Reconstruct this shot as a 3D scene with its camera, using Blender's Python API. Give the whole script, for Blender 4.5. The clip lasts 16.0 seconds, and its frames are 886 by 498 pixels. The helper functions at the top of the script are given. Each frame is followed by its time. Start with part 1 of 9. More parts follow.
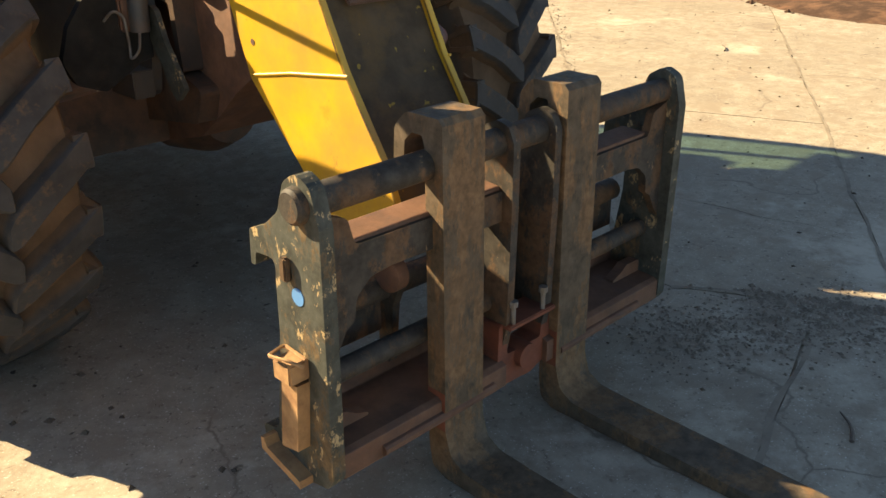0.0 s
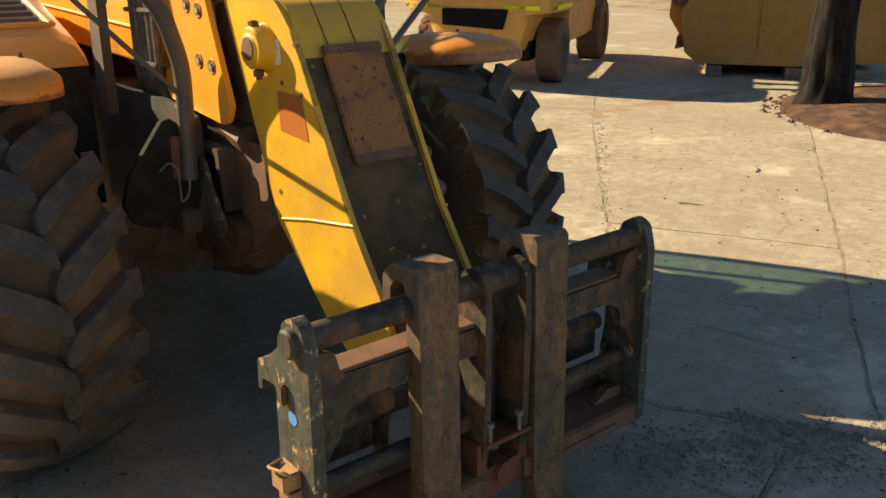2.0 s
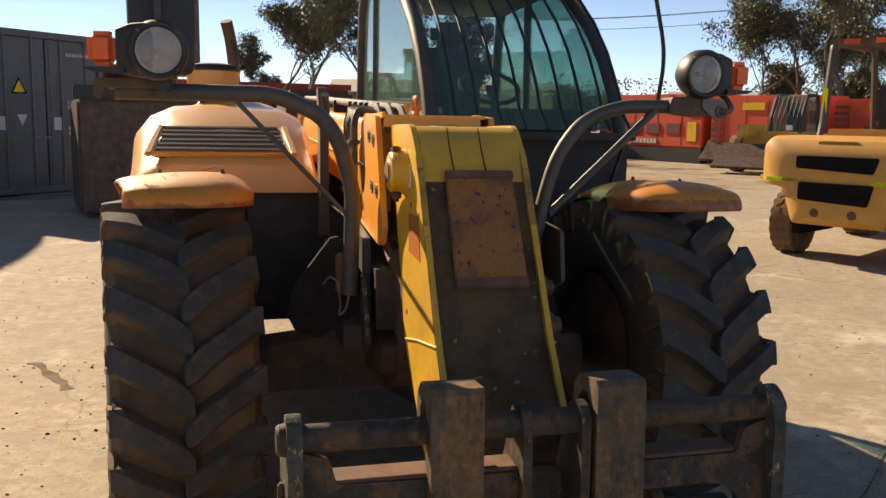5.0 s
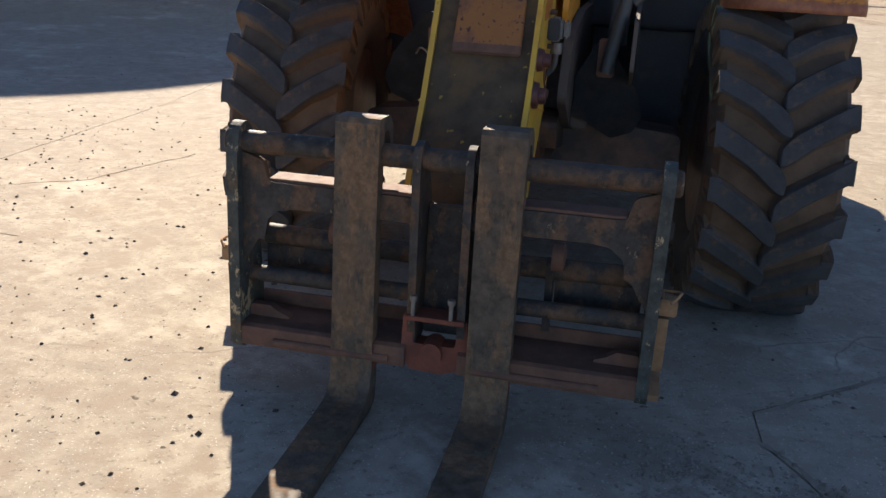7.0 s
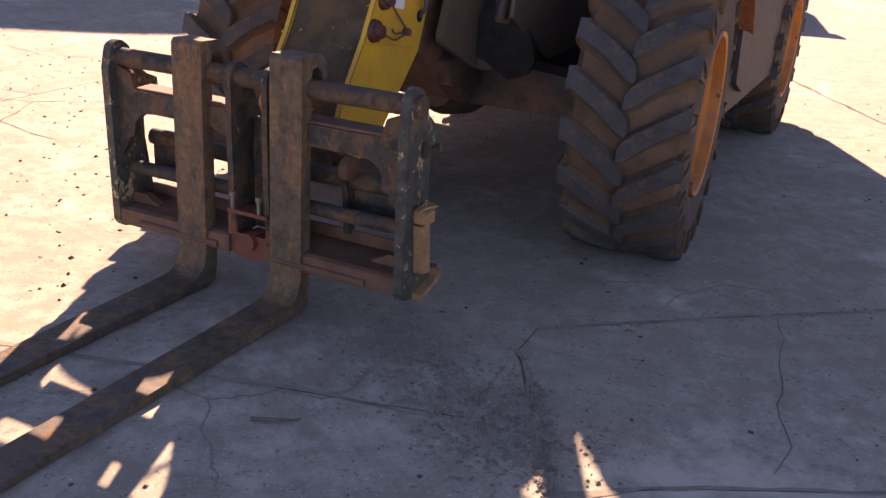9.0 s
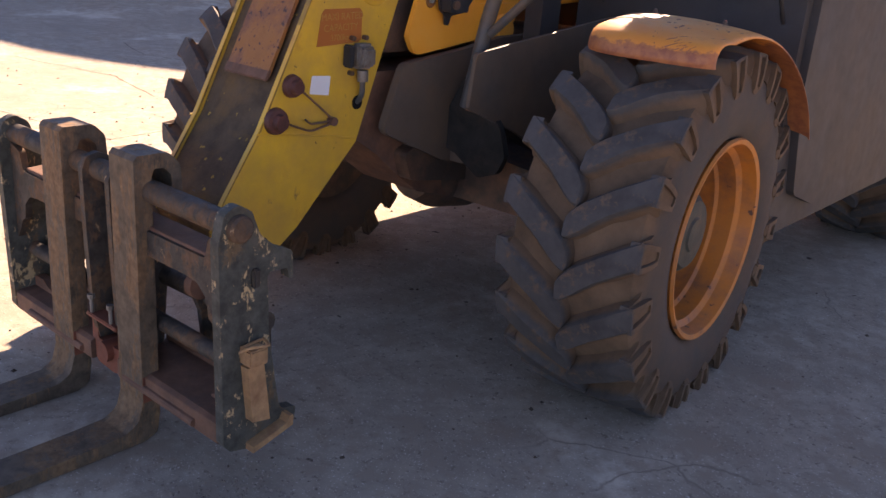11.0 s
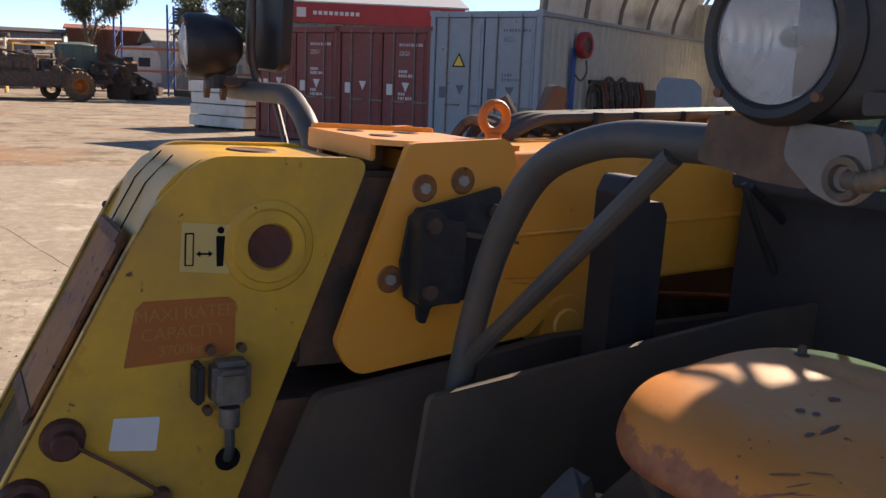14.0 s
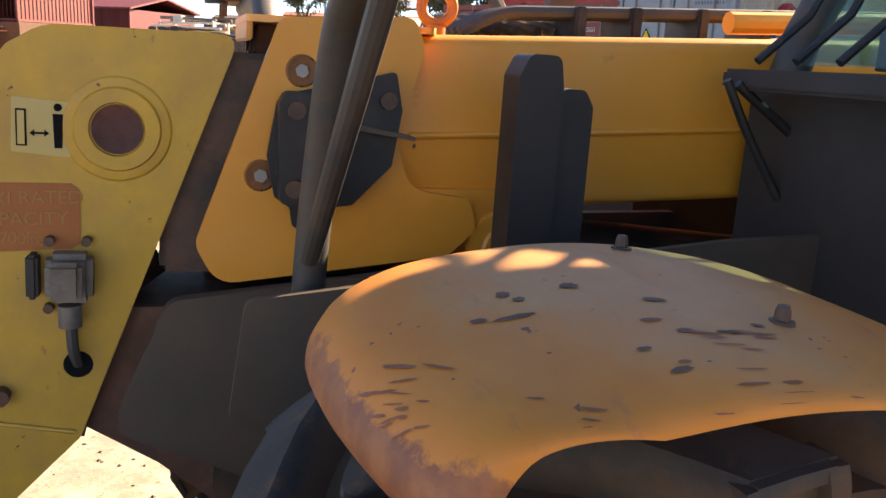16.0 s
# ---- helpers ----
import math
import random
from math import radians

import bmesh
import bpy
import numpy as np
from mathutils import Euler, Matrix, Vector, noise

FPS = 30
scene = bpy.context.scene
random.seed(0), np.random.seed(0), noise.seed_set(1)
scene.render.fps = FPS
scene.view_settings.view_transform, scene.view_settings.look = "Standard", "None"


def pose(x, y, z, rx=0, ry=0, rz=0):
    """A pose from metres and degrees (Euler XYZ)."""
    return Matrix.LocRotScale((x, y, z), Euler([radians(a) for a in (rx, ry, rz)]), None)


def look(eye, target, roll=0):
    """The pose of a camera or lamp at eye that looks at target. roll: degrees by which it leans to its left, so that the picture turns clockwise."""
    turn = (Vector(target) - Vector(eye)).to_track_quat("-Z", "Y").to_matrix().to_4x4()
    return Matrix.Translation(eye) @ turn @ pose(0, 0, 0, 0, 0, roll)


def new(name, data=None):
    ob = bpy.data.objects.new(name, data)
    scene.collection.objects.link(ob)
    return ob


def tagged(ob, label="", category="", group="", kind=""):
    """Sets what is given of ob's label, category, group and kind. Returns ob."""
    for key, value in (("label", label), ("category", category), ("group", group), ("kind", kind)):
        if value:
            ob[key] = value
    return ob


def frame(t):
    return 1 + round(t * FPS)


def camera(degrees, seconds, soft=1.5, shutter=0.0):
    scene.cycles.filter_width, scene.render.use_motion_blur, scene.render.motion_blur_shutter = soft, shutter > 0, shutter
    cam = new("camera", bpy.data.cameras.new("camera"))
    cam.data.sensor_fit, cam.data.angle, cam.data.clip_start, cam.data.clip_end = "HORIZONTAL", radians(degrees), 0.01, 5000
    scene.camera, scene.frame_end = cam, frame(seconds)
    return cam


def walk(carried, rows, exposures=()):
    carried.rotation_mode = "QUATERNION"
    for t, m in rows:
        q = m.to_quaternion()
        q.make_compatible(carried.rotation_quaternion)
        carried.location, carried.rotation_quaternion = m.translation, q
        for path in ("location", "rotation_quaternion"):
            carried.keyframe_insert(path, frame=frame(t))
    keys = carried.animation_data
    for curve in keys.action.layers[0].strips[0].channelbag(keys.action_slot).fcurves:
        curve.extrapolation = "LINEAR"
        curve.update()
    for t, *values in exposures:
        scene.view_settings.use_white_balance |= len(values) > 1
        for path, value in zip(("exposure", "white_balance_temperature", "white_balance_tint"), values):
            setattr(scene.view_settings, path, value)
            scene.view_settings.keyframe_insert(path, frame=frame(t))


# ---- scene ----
cam = camera(53.0, 16.0)

PATH = [
    (0, (-1.431, -1.214, 1.292), (-0.147, 0.089, 0.483), -0.5),
    (0.5, (-1.394, -1.419, 1.282), (-0.128, -0.136, 0.417), -0.7),
    (1, (-1.441, -1.57, 1.326), (-0.185, -0.296, 0.431), -1.0),
    (1.5, (-1.413, -1.571, 1.412), (-0.158, -0.248, 0.592), -1.1),
    (2, (-1.466, -1.554, 1.494), (-0.242, -0.091, 0.891), -1.1),
    (2.5, (-1.547, -1.548, 1.55), (-0.407, 0.054, 1.182), -0.8),
    (3, (-1.579, -1.538, 1.58), (-0.521, 0.145, 1.36), -0.5),
    (3.2, (-1.571, -1.545, 1.59), (-0.536, 0.157, 1.411), -0.4),
    (5.3, (-0.544, -1.929, 1.305), (-0.167, 0.021, 1.072), 0.7),
    (5.5, (-0.424, -1.981, 1.276), (-0.132, -0.017, 1.035), 0.9),
    (6, (-0.127, -2.144, 1.187), (-0.097, -0.171, 0.861), 1.8),
    (6.5, (0.13, -2.176, 1.23), (-0.04, -0.259, 0.686), 2.8),
    (7, (0.471, -2.243, 1.221), (0.087, -0.377, 0.615), 3.3),
    (7.5, (0.802, -2.293, 1.237), (0.265, -0.482, 0.58), 3.6),
    (8, (1.154, -2.257, 1.223), (0.474, -0.504, 0.544), 3.9),
    (8.5, (1.51, -2.272, 1.231), (0.73, -0.566, 0.537), 3.9),
    (9, (1.767, -2.239, 1.265), (0.962, -0.552, 0.555), 3.9),
    (9.2, (1.863, -2.179, 1.27), (1.052, -0.497, 0.553), 3.9),
    (11.3, (2.242, -1.017, 1.458), (0.945, 0.363, 0.815), 4.3),
    (11.5, (2.194, -0.892, 1.473), (0.843, 0.45, 0.861), 4.2),
    (12, (2.125, -0.598, 1.52), (0.669, 0.67, 0.997), 4.2),
    (12.5, (2.096, -0.32, 1.561), (0.541, 0.863, 1.136), 4.1),
    (13, (1.914, -0.109, 1.523), (0.274, 0.982, 1.177), 4.1),
    (13.5, (1.74, 0.109, 1.555), (0.057, 1.131, 1.203), 4.2),
    (14, (1.635, 0.349, 1.555), (-0.077, 1.324, 1.212), 4.0),
    (14.5, (1.559, 0.589, 1.568), (-0.204, 1.47, 1.224), 3.4),
    (15, (1.501, 0.738, 1.528), (-0.28, 1.585, 1.196), 3.6),
    (15.3, (1.501, 0.855, 1.465), (-0.317, 1.628, 1.154), 3.4),
    (15.5, (1.533, 0.88, 1.448), (-0.294, 1.623, 1.115), 3.5),
    (16, (1.642, 0.938, 1.406), (-0.235, 1.499, 1.003), 4.0),
]
EXPOSURES = [(0, 2.0, 9500, 6), (0.5, 1.85, 9500, 6), (1.0, 1.6, 9500, 6), (1.5, 1.5, 9500, 6), (2.5, 1.5, 9200, 4), (3.2, 1.18, 9200, 12), (5.5, 1.2, 8400, 14), (7.0, 1.6, 6850, 12), (8.0, 1.65, 7000, 14), (9.0, 2.2, 8500, 36), (11.5, 2.45, 8500, 30), (12.5, 1.9, 6900, 14), (13.5, 1.35, 7200, 17), (14.5, 1.4, 7300, 18), (15.5, 2.15, 7400, 16), (16, 2.4, 8500, 17)]
SKY_STRENGTH, SUN_STRENGTH = 0.080, 4.0

# The machine stands on a slab that falls two degrees towards its rear.
TILT = Matrix.Rotation(radians(-2.0), 4, "X")
walk(cam, [(t, TILT @ look(eye, target, roll)) for t, eye, target, roll in PATH],
     exposures=EXPOSURES)


def ground_z(x, y):
    """Height of the yard: a gentle fall under the machine that levels out round it."""
    d = min(max((math.hypot(x, y - 2) - 8) / 8, 0), 1)
    return -0.0349 * min(max(y, -4.0), 4.5) * (1 - d * d * (3 - 2 * d))


# ---- world, sun ----
SUN_DIR = Vector((-0.365, 0.79, 0.49)).normalized()
world = bpy.data.worlds.new("sky")
scene.world = world
world.use_nodes = True
wn = world.node_tree.nodes
sky = wn.new("ShaderNodeTexSky")
sky.sky_type = "NISHITA"
sky.sun_disc = False
sky.sun_elevation = math.asin(SUN_DIR.z)
sky.sun_rotation = math.atan2(SUN_DIR.x, SUN_DIR.y)
sky.altitude, sky.air_density, sky.dust_density, sky.ozone_density = 1500, 0.60, 0.0, 3.2
world.node_tree.links.new(sky.outputs["Color"], wn["Background"].inputs["Color"])
wn["Background"].inputs["Strength"].default_value = SKY_STRENGTH

sun = new("sun", bpy.data.lights.new("sun", "SUN"))
sun.data.energy, sun.data.angle, sun.data.color = SUN_STRENGTH, radians(0.53), (1.0, 0.90, 0.76)
sun.rotation_mode = "QUATERNION"
sun.rotation_quaternion = SUN_DIR.to_track_quat("Z", "Y")

# ---- materials ----


def shader(name):
    m = bpy.data.materials.new(name)
    m.use_nodes = True
    return m, m.node_tree.nodes, m.node_tree.links, m.node_tree.nodes["Principled BSDF"]


def ramp(nodes, links, source, lo, hi, a=(0, 0, 0, 1), b=(1, 1, 1, 1)):
    r = nodes.new("ShaderNodeValToRGB")
    r.color_ramp.elements[0].position, r.color_ramp.elements[1].position = lo, hi
    r.color_ramp.elements[0].color, r.color_ramp.elements[1].color = a, b
    links.new(source, r.inputs["Fac"])
    return r.outputs["Color"]


def mixed(nodes, links, fac, a, b, mode="MIX"):
    m = nodes.new("ShaderNodeMix")
    m.data_type, m.blend_type = "RGBA", mode
    for socket, value in ((m.inputs["Factor"], fac), (m.inputs[6], a), (m.inputs[7], b)):
        if isinstance(value, (int, float)):
            socket.default_value = value
        elif isinstance(value, tuple):
            socket.default_value = (*value[:3], 1)
        else:
            links.new(value, socket)
    return m.outputs[2]


def noisy(nodes, links, scale, detail=4, rough=0.6, coords=None, stretch=None):
    tc = nodes.new("ShaderNodeTexCoord")
    n = nodes.new("ShaderNodeTexNoise")
    n.inputs["Scale"].default_value, n.inputs["Detail"].default_value = scale, detail
    n.inputs["Roughness"].default_value = rough
    source = tc.outputs["Object"]
    if stretch:
        mp = nodes.new("ShaderNodeMapping")
        mp.inputs["Scale"].default_value = stretch
        links.new(source, mp.inputs["Vector"])
        source = mp.outputs["Vector"]
    links.new(source, n.inputs["Vector"])
    return n.outputs["Fac"]


def surface(name, col, rough=0.6, metal=0.0, var=0.18, scale=6.0, dirt=None, amount=0.45, dscale=3.0, edge=0.12,
            specks=None, sscale=40.0, slevel=0.66, bump=0.15, bscale=90.0, stretch=None, coat=0.0, spec=None):
    """Painted, rusty or dusty surface: tone at two scales, a dirt layer with its own outline, small chips, fine relief."""
    m, n, l, p = shader(name)
    big = noisy(n, l, scale, 5, 0.6, stretch=stretch)
    dark = tuple(c * (1 - var) for c in col)
    light = tuple(min(1, c * (1 + var)) for c in col)
    c = mixed(n, l, ramp(n, l, big, 0.3, 0.7), dark, light)
    if dirt:
        d = noisy(n, l, dscale, 8, 0.68, stretch=stretch)
        c = mixed(n, l, ramp(n, l, d, 1 - amount - edge, 1 - amount + edge), c, dirt)
    if specks:
        s = noisy(n, l, sscale, 3, 0.5, stretch=stretch)
        c = mixed(n, l, ramp(n, l, s, slevel, slevel + 0.03), c, specks)
    l.new(c, p.inputs["Base Color"])
    r = noisy(n, l, scale * 3, 4)
    rr = n.new("ShaderNodeMapRange")
    rr.inputs["To Min"].default_value, rr.inputs["To Max"].default_value = max(0.02, rough - 0.12), min(1, rough + 0.12)
    l.new(r, rr.inputs["Value"])
    l.new(rr.outputs["Result"], p.inputs["Roughness"])
    p.inputs["Metallic"].default_value = metal
    if coat:
        p.inputs["Coat Weight"].default_value, p.inputs["Coat Roughness"].default_value = coat, 0.25
    if spec is not None:
        p.inputs["Specular IOR Level"].default_value = spec
    if bump:
        b = n.new("ShaderNodeBump")
        b.inputs["Strength"].default_value, b.inputs["Distance"].default_value = bump, 0.004
        l.new(noisy(n, l, bscale, 5, 0.65), b.inputs["Height"])
        l.new(b.outputs["Normal"], p.inputs["Normal"])
    return m


def plain(name, col, rough=0.5, metal=0.0, glow=0.0):
    m, n, l, p = shader(name)
    p.inputs["Base Color"].default_value = (*col, 1)
    p.inputs["Roughness"].default_value, p.inputs["Metallic"].default_value = rough, metal
    if glow:
        p.inputs["Emission Color"].default_value, p.inputs["Emission Strength"].default_value = (*col, 1), glow
    return m


RUST = (0.16, 0.065, 0.03)
M = {}
M["yellow"] = surface("yellow_paint", (0.76, 0.42, 0.018), 0.45, var=0.12, scale=7, dirt=(0.40, 0.225, 0.062), amount=0.47, dscale=3.0, edge=0.24,
                      specks=(0.09, 0.04, 0.02), sscale=34, slevel=0.73, bump=0.06, coat=0.1)
M["orange"] = surface("boom_paint", (0.85, 0.335, 0.035), 0.42, var=0.08, dirt=(0.60, 0.30, 0.09), amount=0.30, dscale=3, edge=0.25,
                      specks=(0.10, 0.045, 0.02), sscale=30, slevel=0.75, bump=0.05, coat=0.15)
M["hood"] = surface("hood_paint", (0.72, 0.325, 0.06), 0.34, var=0.06, dirt=(0.60, 0.36, 0.14), amount=0.42, dscale=2.2, edge=0.3,
                    bump=0.03, coat=0.4)


def stained(m, col, scale, lo, hi, stretch=None):
    """A further layer of stain with its own outline over a material's colour."""
    n, l = m.node_tree.nodes, m.node_tree.links
    p = n["Principled BSDF"].inputs["Base Color"]
    l.new(mixed(n, l, ramp(n, l, noisy(n, l, scale, 7, 0.68, stretch=stretch), lo, hi), p.links[0].from_socket, col), p)


stained(M["yellow"], (0.42, 0.17, 0.028), 3.6, 0.58, 0.72)
stained(M["yellow"], (0.20, 0.10, 0.045), 14.0, 0.66, 0.72, (1.0, 1.0, 0.5))
stained(M["orange"], (0.40, 0.17, 0.04), 5.0, 0.64, 0.76)
stained(M["hood"], (0.42, 0.24, 0.10), 9.0, 0.66, 0.80)


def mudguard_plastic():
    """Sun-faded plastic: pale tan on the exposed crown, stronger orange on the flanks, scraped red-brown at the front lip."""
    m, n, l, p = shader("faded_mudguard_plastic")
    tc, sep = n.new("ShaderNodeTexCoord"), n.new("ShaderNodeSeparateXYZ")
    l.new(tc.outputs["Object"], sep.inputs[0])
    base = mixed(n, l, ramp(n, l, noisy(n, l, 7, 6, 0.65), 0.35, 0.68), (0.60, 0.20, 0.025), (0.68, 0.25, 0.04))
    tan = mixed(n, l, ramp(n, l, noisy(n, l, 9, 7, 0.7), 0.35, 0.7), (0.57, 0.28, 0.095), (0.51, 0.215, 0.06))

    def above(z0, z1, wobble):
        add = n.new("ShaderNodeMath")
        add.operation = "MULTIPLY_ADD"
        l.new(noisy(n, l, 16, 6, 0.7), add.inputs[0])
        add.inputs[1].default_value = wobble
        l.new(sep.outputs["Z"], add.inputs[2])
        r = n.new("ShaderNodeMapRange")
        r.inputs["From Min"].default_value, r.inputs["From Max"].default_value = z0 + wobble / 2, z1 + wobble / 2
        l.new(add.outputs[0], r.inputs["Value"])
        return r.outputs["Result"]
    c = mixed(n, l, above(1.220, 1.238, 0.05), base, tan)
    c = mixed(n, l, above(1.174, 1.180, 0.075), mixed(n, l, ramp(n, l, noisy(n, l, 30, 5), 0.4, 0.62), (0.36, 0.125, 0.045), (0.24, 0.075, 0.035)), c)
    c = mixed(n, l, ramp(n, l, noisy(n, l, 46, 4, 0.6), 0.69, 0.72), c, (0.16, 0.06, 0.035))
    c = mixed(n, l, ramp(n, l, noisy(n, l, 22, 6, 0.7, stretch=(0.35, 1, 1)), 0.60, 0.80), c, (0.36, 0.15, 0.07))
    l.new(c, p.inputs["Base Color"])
    p.inputs["Roughness"].default_value = 0.55
    b = n.new("ShaderNodeBump")
    b.inputs["Strength"].default_value, b.inputs["Distance"].default_value = 0.12, 0.003
    l.new(noisy(n, l, 60, 6, 0.7), b.inputs["Height"])
    l.new(b.outputs["Normal"], p.inputs["Normal"])
    return m


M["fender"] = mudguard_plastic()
M["scuff"] = surface("dark_scuff", (0.13, 0.07, 0.05), 0.7, var=0.3, scale=40, bump=0.1)
M["scuff_red"] = surface("red_brown_scuff", (0.27, 0.10, 0.055), 0.7, var=0.25, scale=40, bump=0.1)
M["worn_clamp"] = surface("worn_brown_steel", (0.10, 0.06, 0.04), 0.7, 0.1, var=0.3, scale=14, dirt=(0.19, 0.10, 0.055), amount=0.42, dscale=12, bump=0.2)
M["greyplate"] = surface("scuffed_grey_plate", (0.17, 0.16, 0.15), 0.6, 0.1, var=0.2, scale=20, dirt=(0.20, 0.12, 0.07), amount=0.4, dscale=14, bump=0.1)
M["foam"] = surface("crumbling_foam", (0.22, 0.10, 0.05), 0.95, var=0.35, scale=60, bump=0.9, bscale=150)
M["rim"] = surface("rim_paint", (0.52, 0.165, 0.022), 0.55, var=0.15, dirt=(0.21, 0.085, 0.04), amount=0.45, dscale=6, specks=(0.10, 0.04, 0.025), sscale=24, slevel=0.68, bump=0.15)
M["rubber"] = surface("dusty_rubber", (0.070, 0.056, 0.045), 0.9, var=0.3, dirt=(0.20, 0.118, 0.064), amount=0.56, dscale=5, edge=0.2,
                      bump=0.25, bscale=70, spec=0.25)


def tread_rubber(name, crown, dust, r0, r1, wall=None):
    """Rubber about the x axis: a worn crown beyond radius r1, dried mud below it, and optionally a plain sidewall."""
    m, n, l, p = shader(name)
    tc, mul, ln, add = n.new("ShaderNodeTexCoord"), n.new("ShaderNodeVectorMath"), n.new("ShaderNodeVectorMath"), n.new("ShaderNodeMath")
    mul.operation, ln.operation, add.operation = "MULTIPLY", "LENGTH", "MULTIPLY_ADD"
    mul.inputs[1].default_value = (0, 1, 1)
    l.new(tc.outputs["Object"], mul.inputs[0])
    l.new(mul.outputs[0], ln.inputs[0])
    l.new(noisy(n, l, 22, 6, 0.7), add.inputs[0])
    add.inputs[1].default_value = 0.05
    l.new(ln.outputs["Value"], add.inputs[2])
    r = add.outputs[0]
    tone = ramp(n, l, noisy(n, l, 7, 6, 0.65), 0.35, 0.68)
    top = mixed(n, l, tone, tuple(v * 0.7 for v in crown), tuple(v * 1.3 for v in crown))
    top = mixed(n, l, ramp(n, l, noisy(n, l, 16, 9, 0.75), 0.56, 0.68), top, tuple(v * 1.15 for v in dust))
    mud = mixed(n, l, tone, tuple(v * 0.72 for v in dust), tuple(v * 1.35 for v in dust))
    c = mixed(n, l, ramp(n, l, r, r0 + 0.025, r1 + 0.025), mud, top)
    if wall:
        side = mixed(n, l, ramp(n, l, noisy(n, l, 5, 8, 0.7), 0.42, 0.66), wall, tuple(a * 0.5 + b * 0.5 for a, b in zip(wall, dust)))
        c = mixed(n, l, ramp(n, l, r, 0.505 + 0.025, 0.535 + 0.025), side, c)
    l.new(c, p.inputs["Base Color"])
    p.inputs["Roughness"].default_value = 0.85
    p.inputs["Specular IOR Level"].default_value = 0.3
    b = n.new("ShaderNodeBump")
    b.inputs["Strength"].default_value, b.inputs["Distance"].default_value = 0.45, 0.004
    l.new(mixed(n, l, 0.5, noisy(n, l, 90, 6, 0.7), noisy(n, l, 18, 5, 0.6)), b.inputs["Height"])
    l.new(b.outputs["Normal"], p.inputs["Normal"])
    return m


M["tread"] = tread_rubber("worn_tread_rubber_with_mud", (0.061, 0.057, 0.054), (0.120, 0.074, 0.044), 0.580, 0.600)
M["carcass"] = tread_rubber("dusty_tyre_side", (0.120, 0.074, 0.044), (0.120, 0.074, 0.044), 0.600, 0.620, wall=(0.062, 0.053, 0.045))
M["hubgrey"] = surface("dirty_green_grey_hub", (0.047, 0.049, 0.038), 0.7, var=0.25, scale=12, dirt=(0.11, 0.068, 0.036), amount=0.38, dscale=14, bump=0.2)
# near-black colour holds the shade that lies on the bracket's grey face
M["bracket"] = surface("shade_black_bracket_steel", (0.022, 0.021, 0.019), 0.85, var=0.3, scale=14, dirt=(0.045, 0.034, 0.026), amount=0.36, dscale=9, bump=0.15, spec=0.1)
M["tanrust"] = surface("sun_bleached_rust", (0.33, 0.185, 0.085), 0.8, var=0.25, scale=26, dirt=(0.20, 0.095, 0.045), amount=0.40, dscale=18, bump=0.3)
M["chassis"] = surface("grey_chassis_paint", (0.058, 0.052, 0.044), 0.65, var=0.25, dirt=(0.115, 0.073, 0.046), amount=0.56, dscale=4, edge=0.2,
                       specks=(0.13, 0.06, 0.03), sscale=22, slevel=0.72, bump=0.1)
M["tube"] = surface("grey_tube_paint", (0.055, 0.057, 0.056), 0.55, var=0.25, dirt=(0.12, 0.075, 0.046), amount=0.42, dscale=7,
                    specks=(0.12, 0.05, 0.03), sscale=25, slevel=0.73, bump=0.06)
M["black"] = surface("black_plastic", (0.018, 0.018, 0.019), 0.5, var=0.2, dirt=(0.06, 0.05, 0.04), amount=0.35, dscale=8, bump=0.1)


def crusted(name, paint, rust, scrape, tall=(1.0, 1.0, 0.6), cover=0.49, film=0.56, scuffs=0.635):
    """Black paint broken by brown rust with a crisp outline, pale scrapes and a crusty skin."""
    m, n, l, p = shader(name)
    c = mixed(n, l, ramp(n, l, noisy(n, l, 26, 6, 0.7), 0.35, 0.65), tuple(v * 0.6 for v in paint), tuple(v * 1.35 for v in paint))
    r1 = mixed(n, l, ramp(n, l, noisy(n, l, 40, 5, 0.7), 0.35, 0.65), tuple(v * 0.7 for v in rust), tuple(min(1, v * 1.3) for v in rust))
    edge = ramp(n, l, noisy(n, l, 9, 12, 0.74, stretch=tall), cover, cover + 0.06)
    c = mixed(n, l, edge, c, r1)
    c = mixed(n, l, ramp(n, l, noisy(n, l, 3.5, 6, 0.6), film, film + 0.16), c, tuple((a + b) * 0.5 for a, b in zip(rust, paint)))
    c = mixed(n, l, ramp(n, l, noisy(n, l, 22, 9, 0.75, stretch=tall), scuffs, scuffs + 0.025), c, scrape)
    l.new(c, p.inputs["Base Color"])
    l.new(ramp(n, l, edge, 0, 1, (0.62,) * 3 + (1,), (0.85,) * 3 + (1,)), p.inputs["Roughness"])
    p.inputs["Specular IOR Level"].default_value = 0.2
    b = n.new("ShaderNodeBump")
    b.inputs["Strength"].default_value, b.inputs["Distance"].default_value = 0.35, 0.003
    l.new(mixed(n, l, 0.5, edge, noisy(n, l, 110, 5, 0.7)), b.inputs["Height"])
    l.new(b.outputs["Normal"], p.inputs["Normal"])
    return m


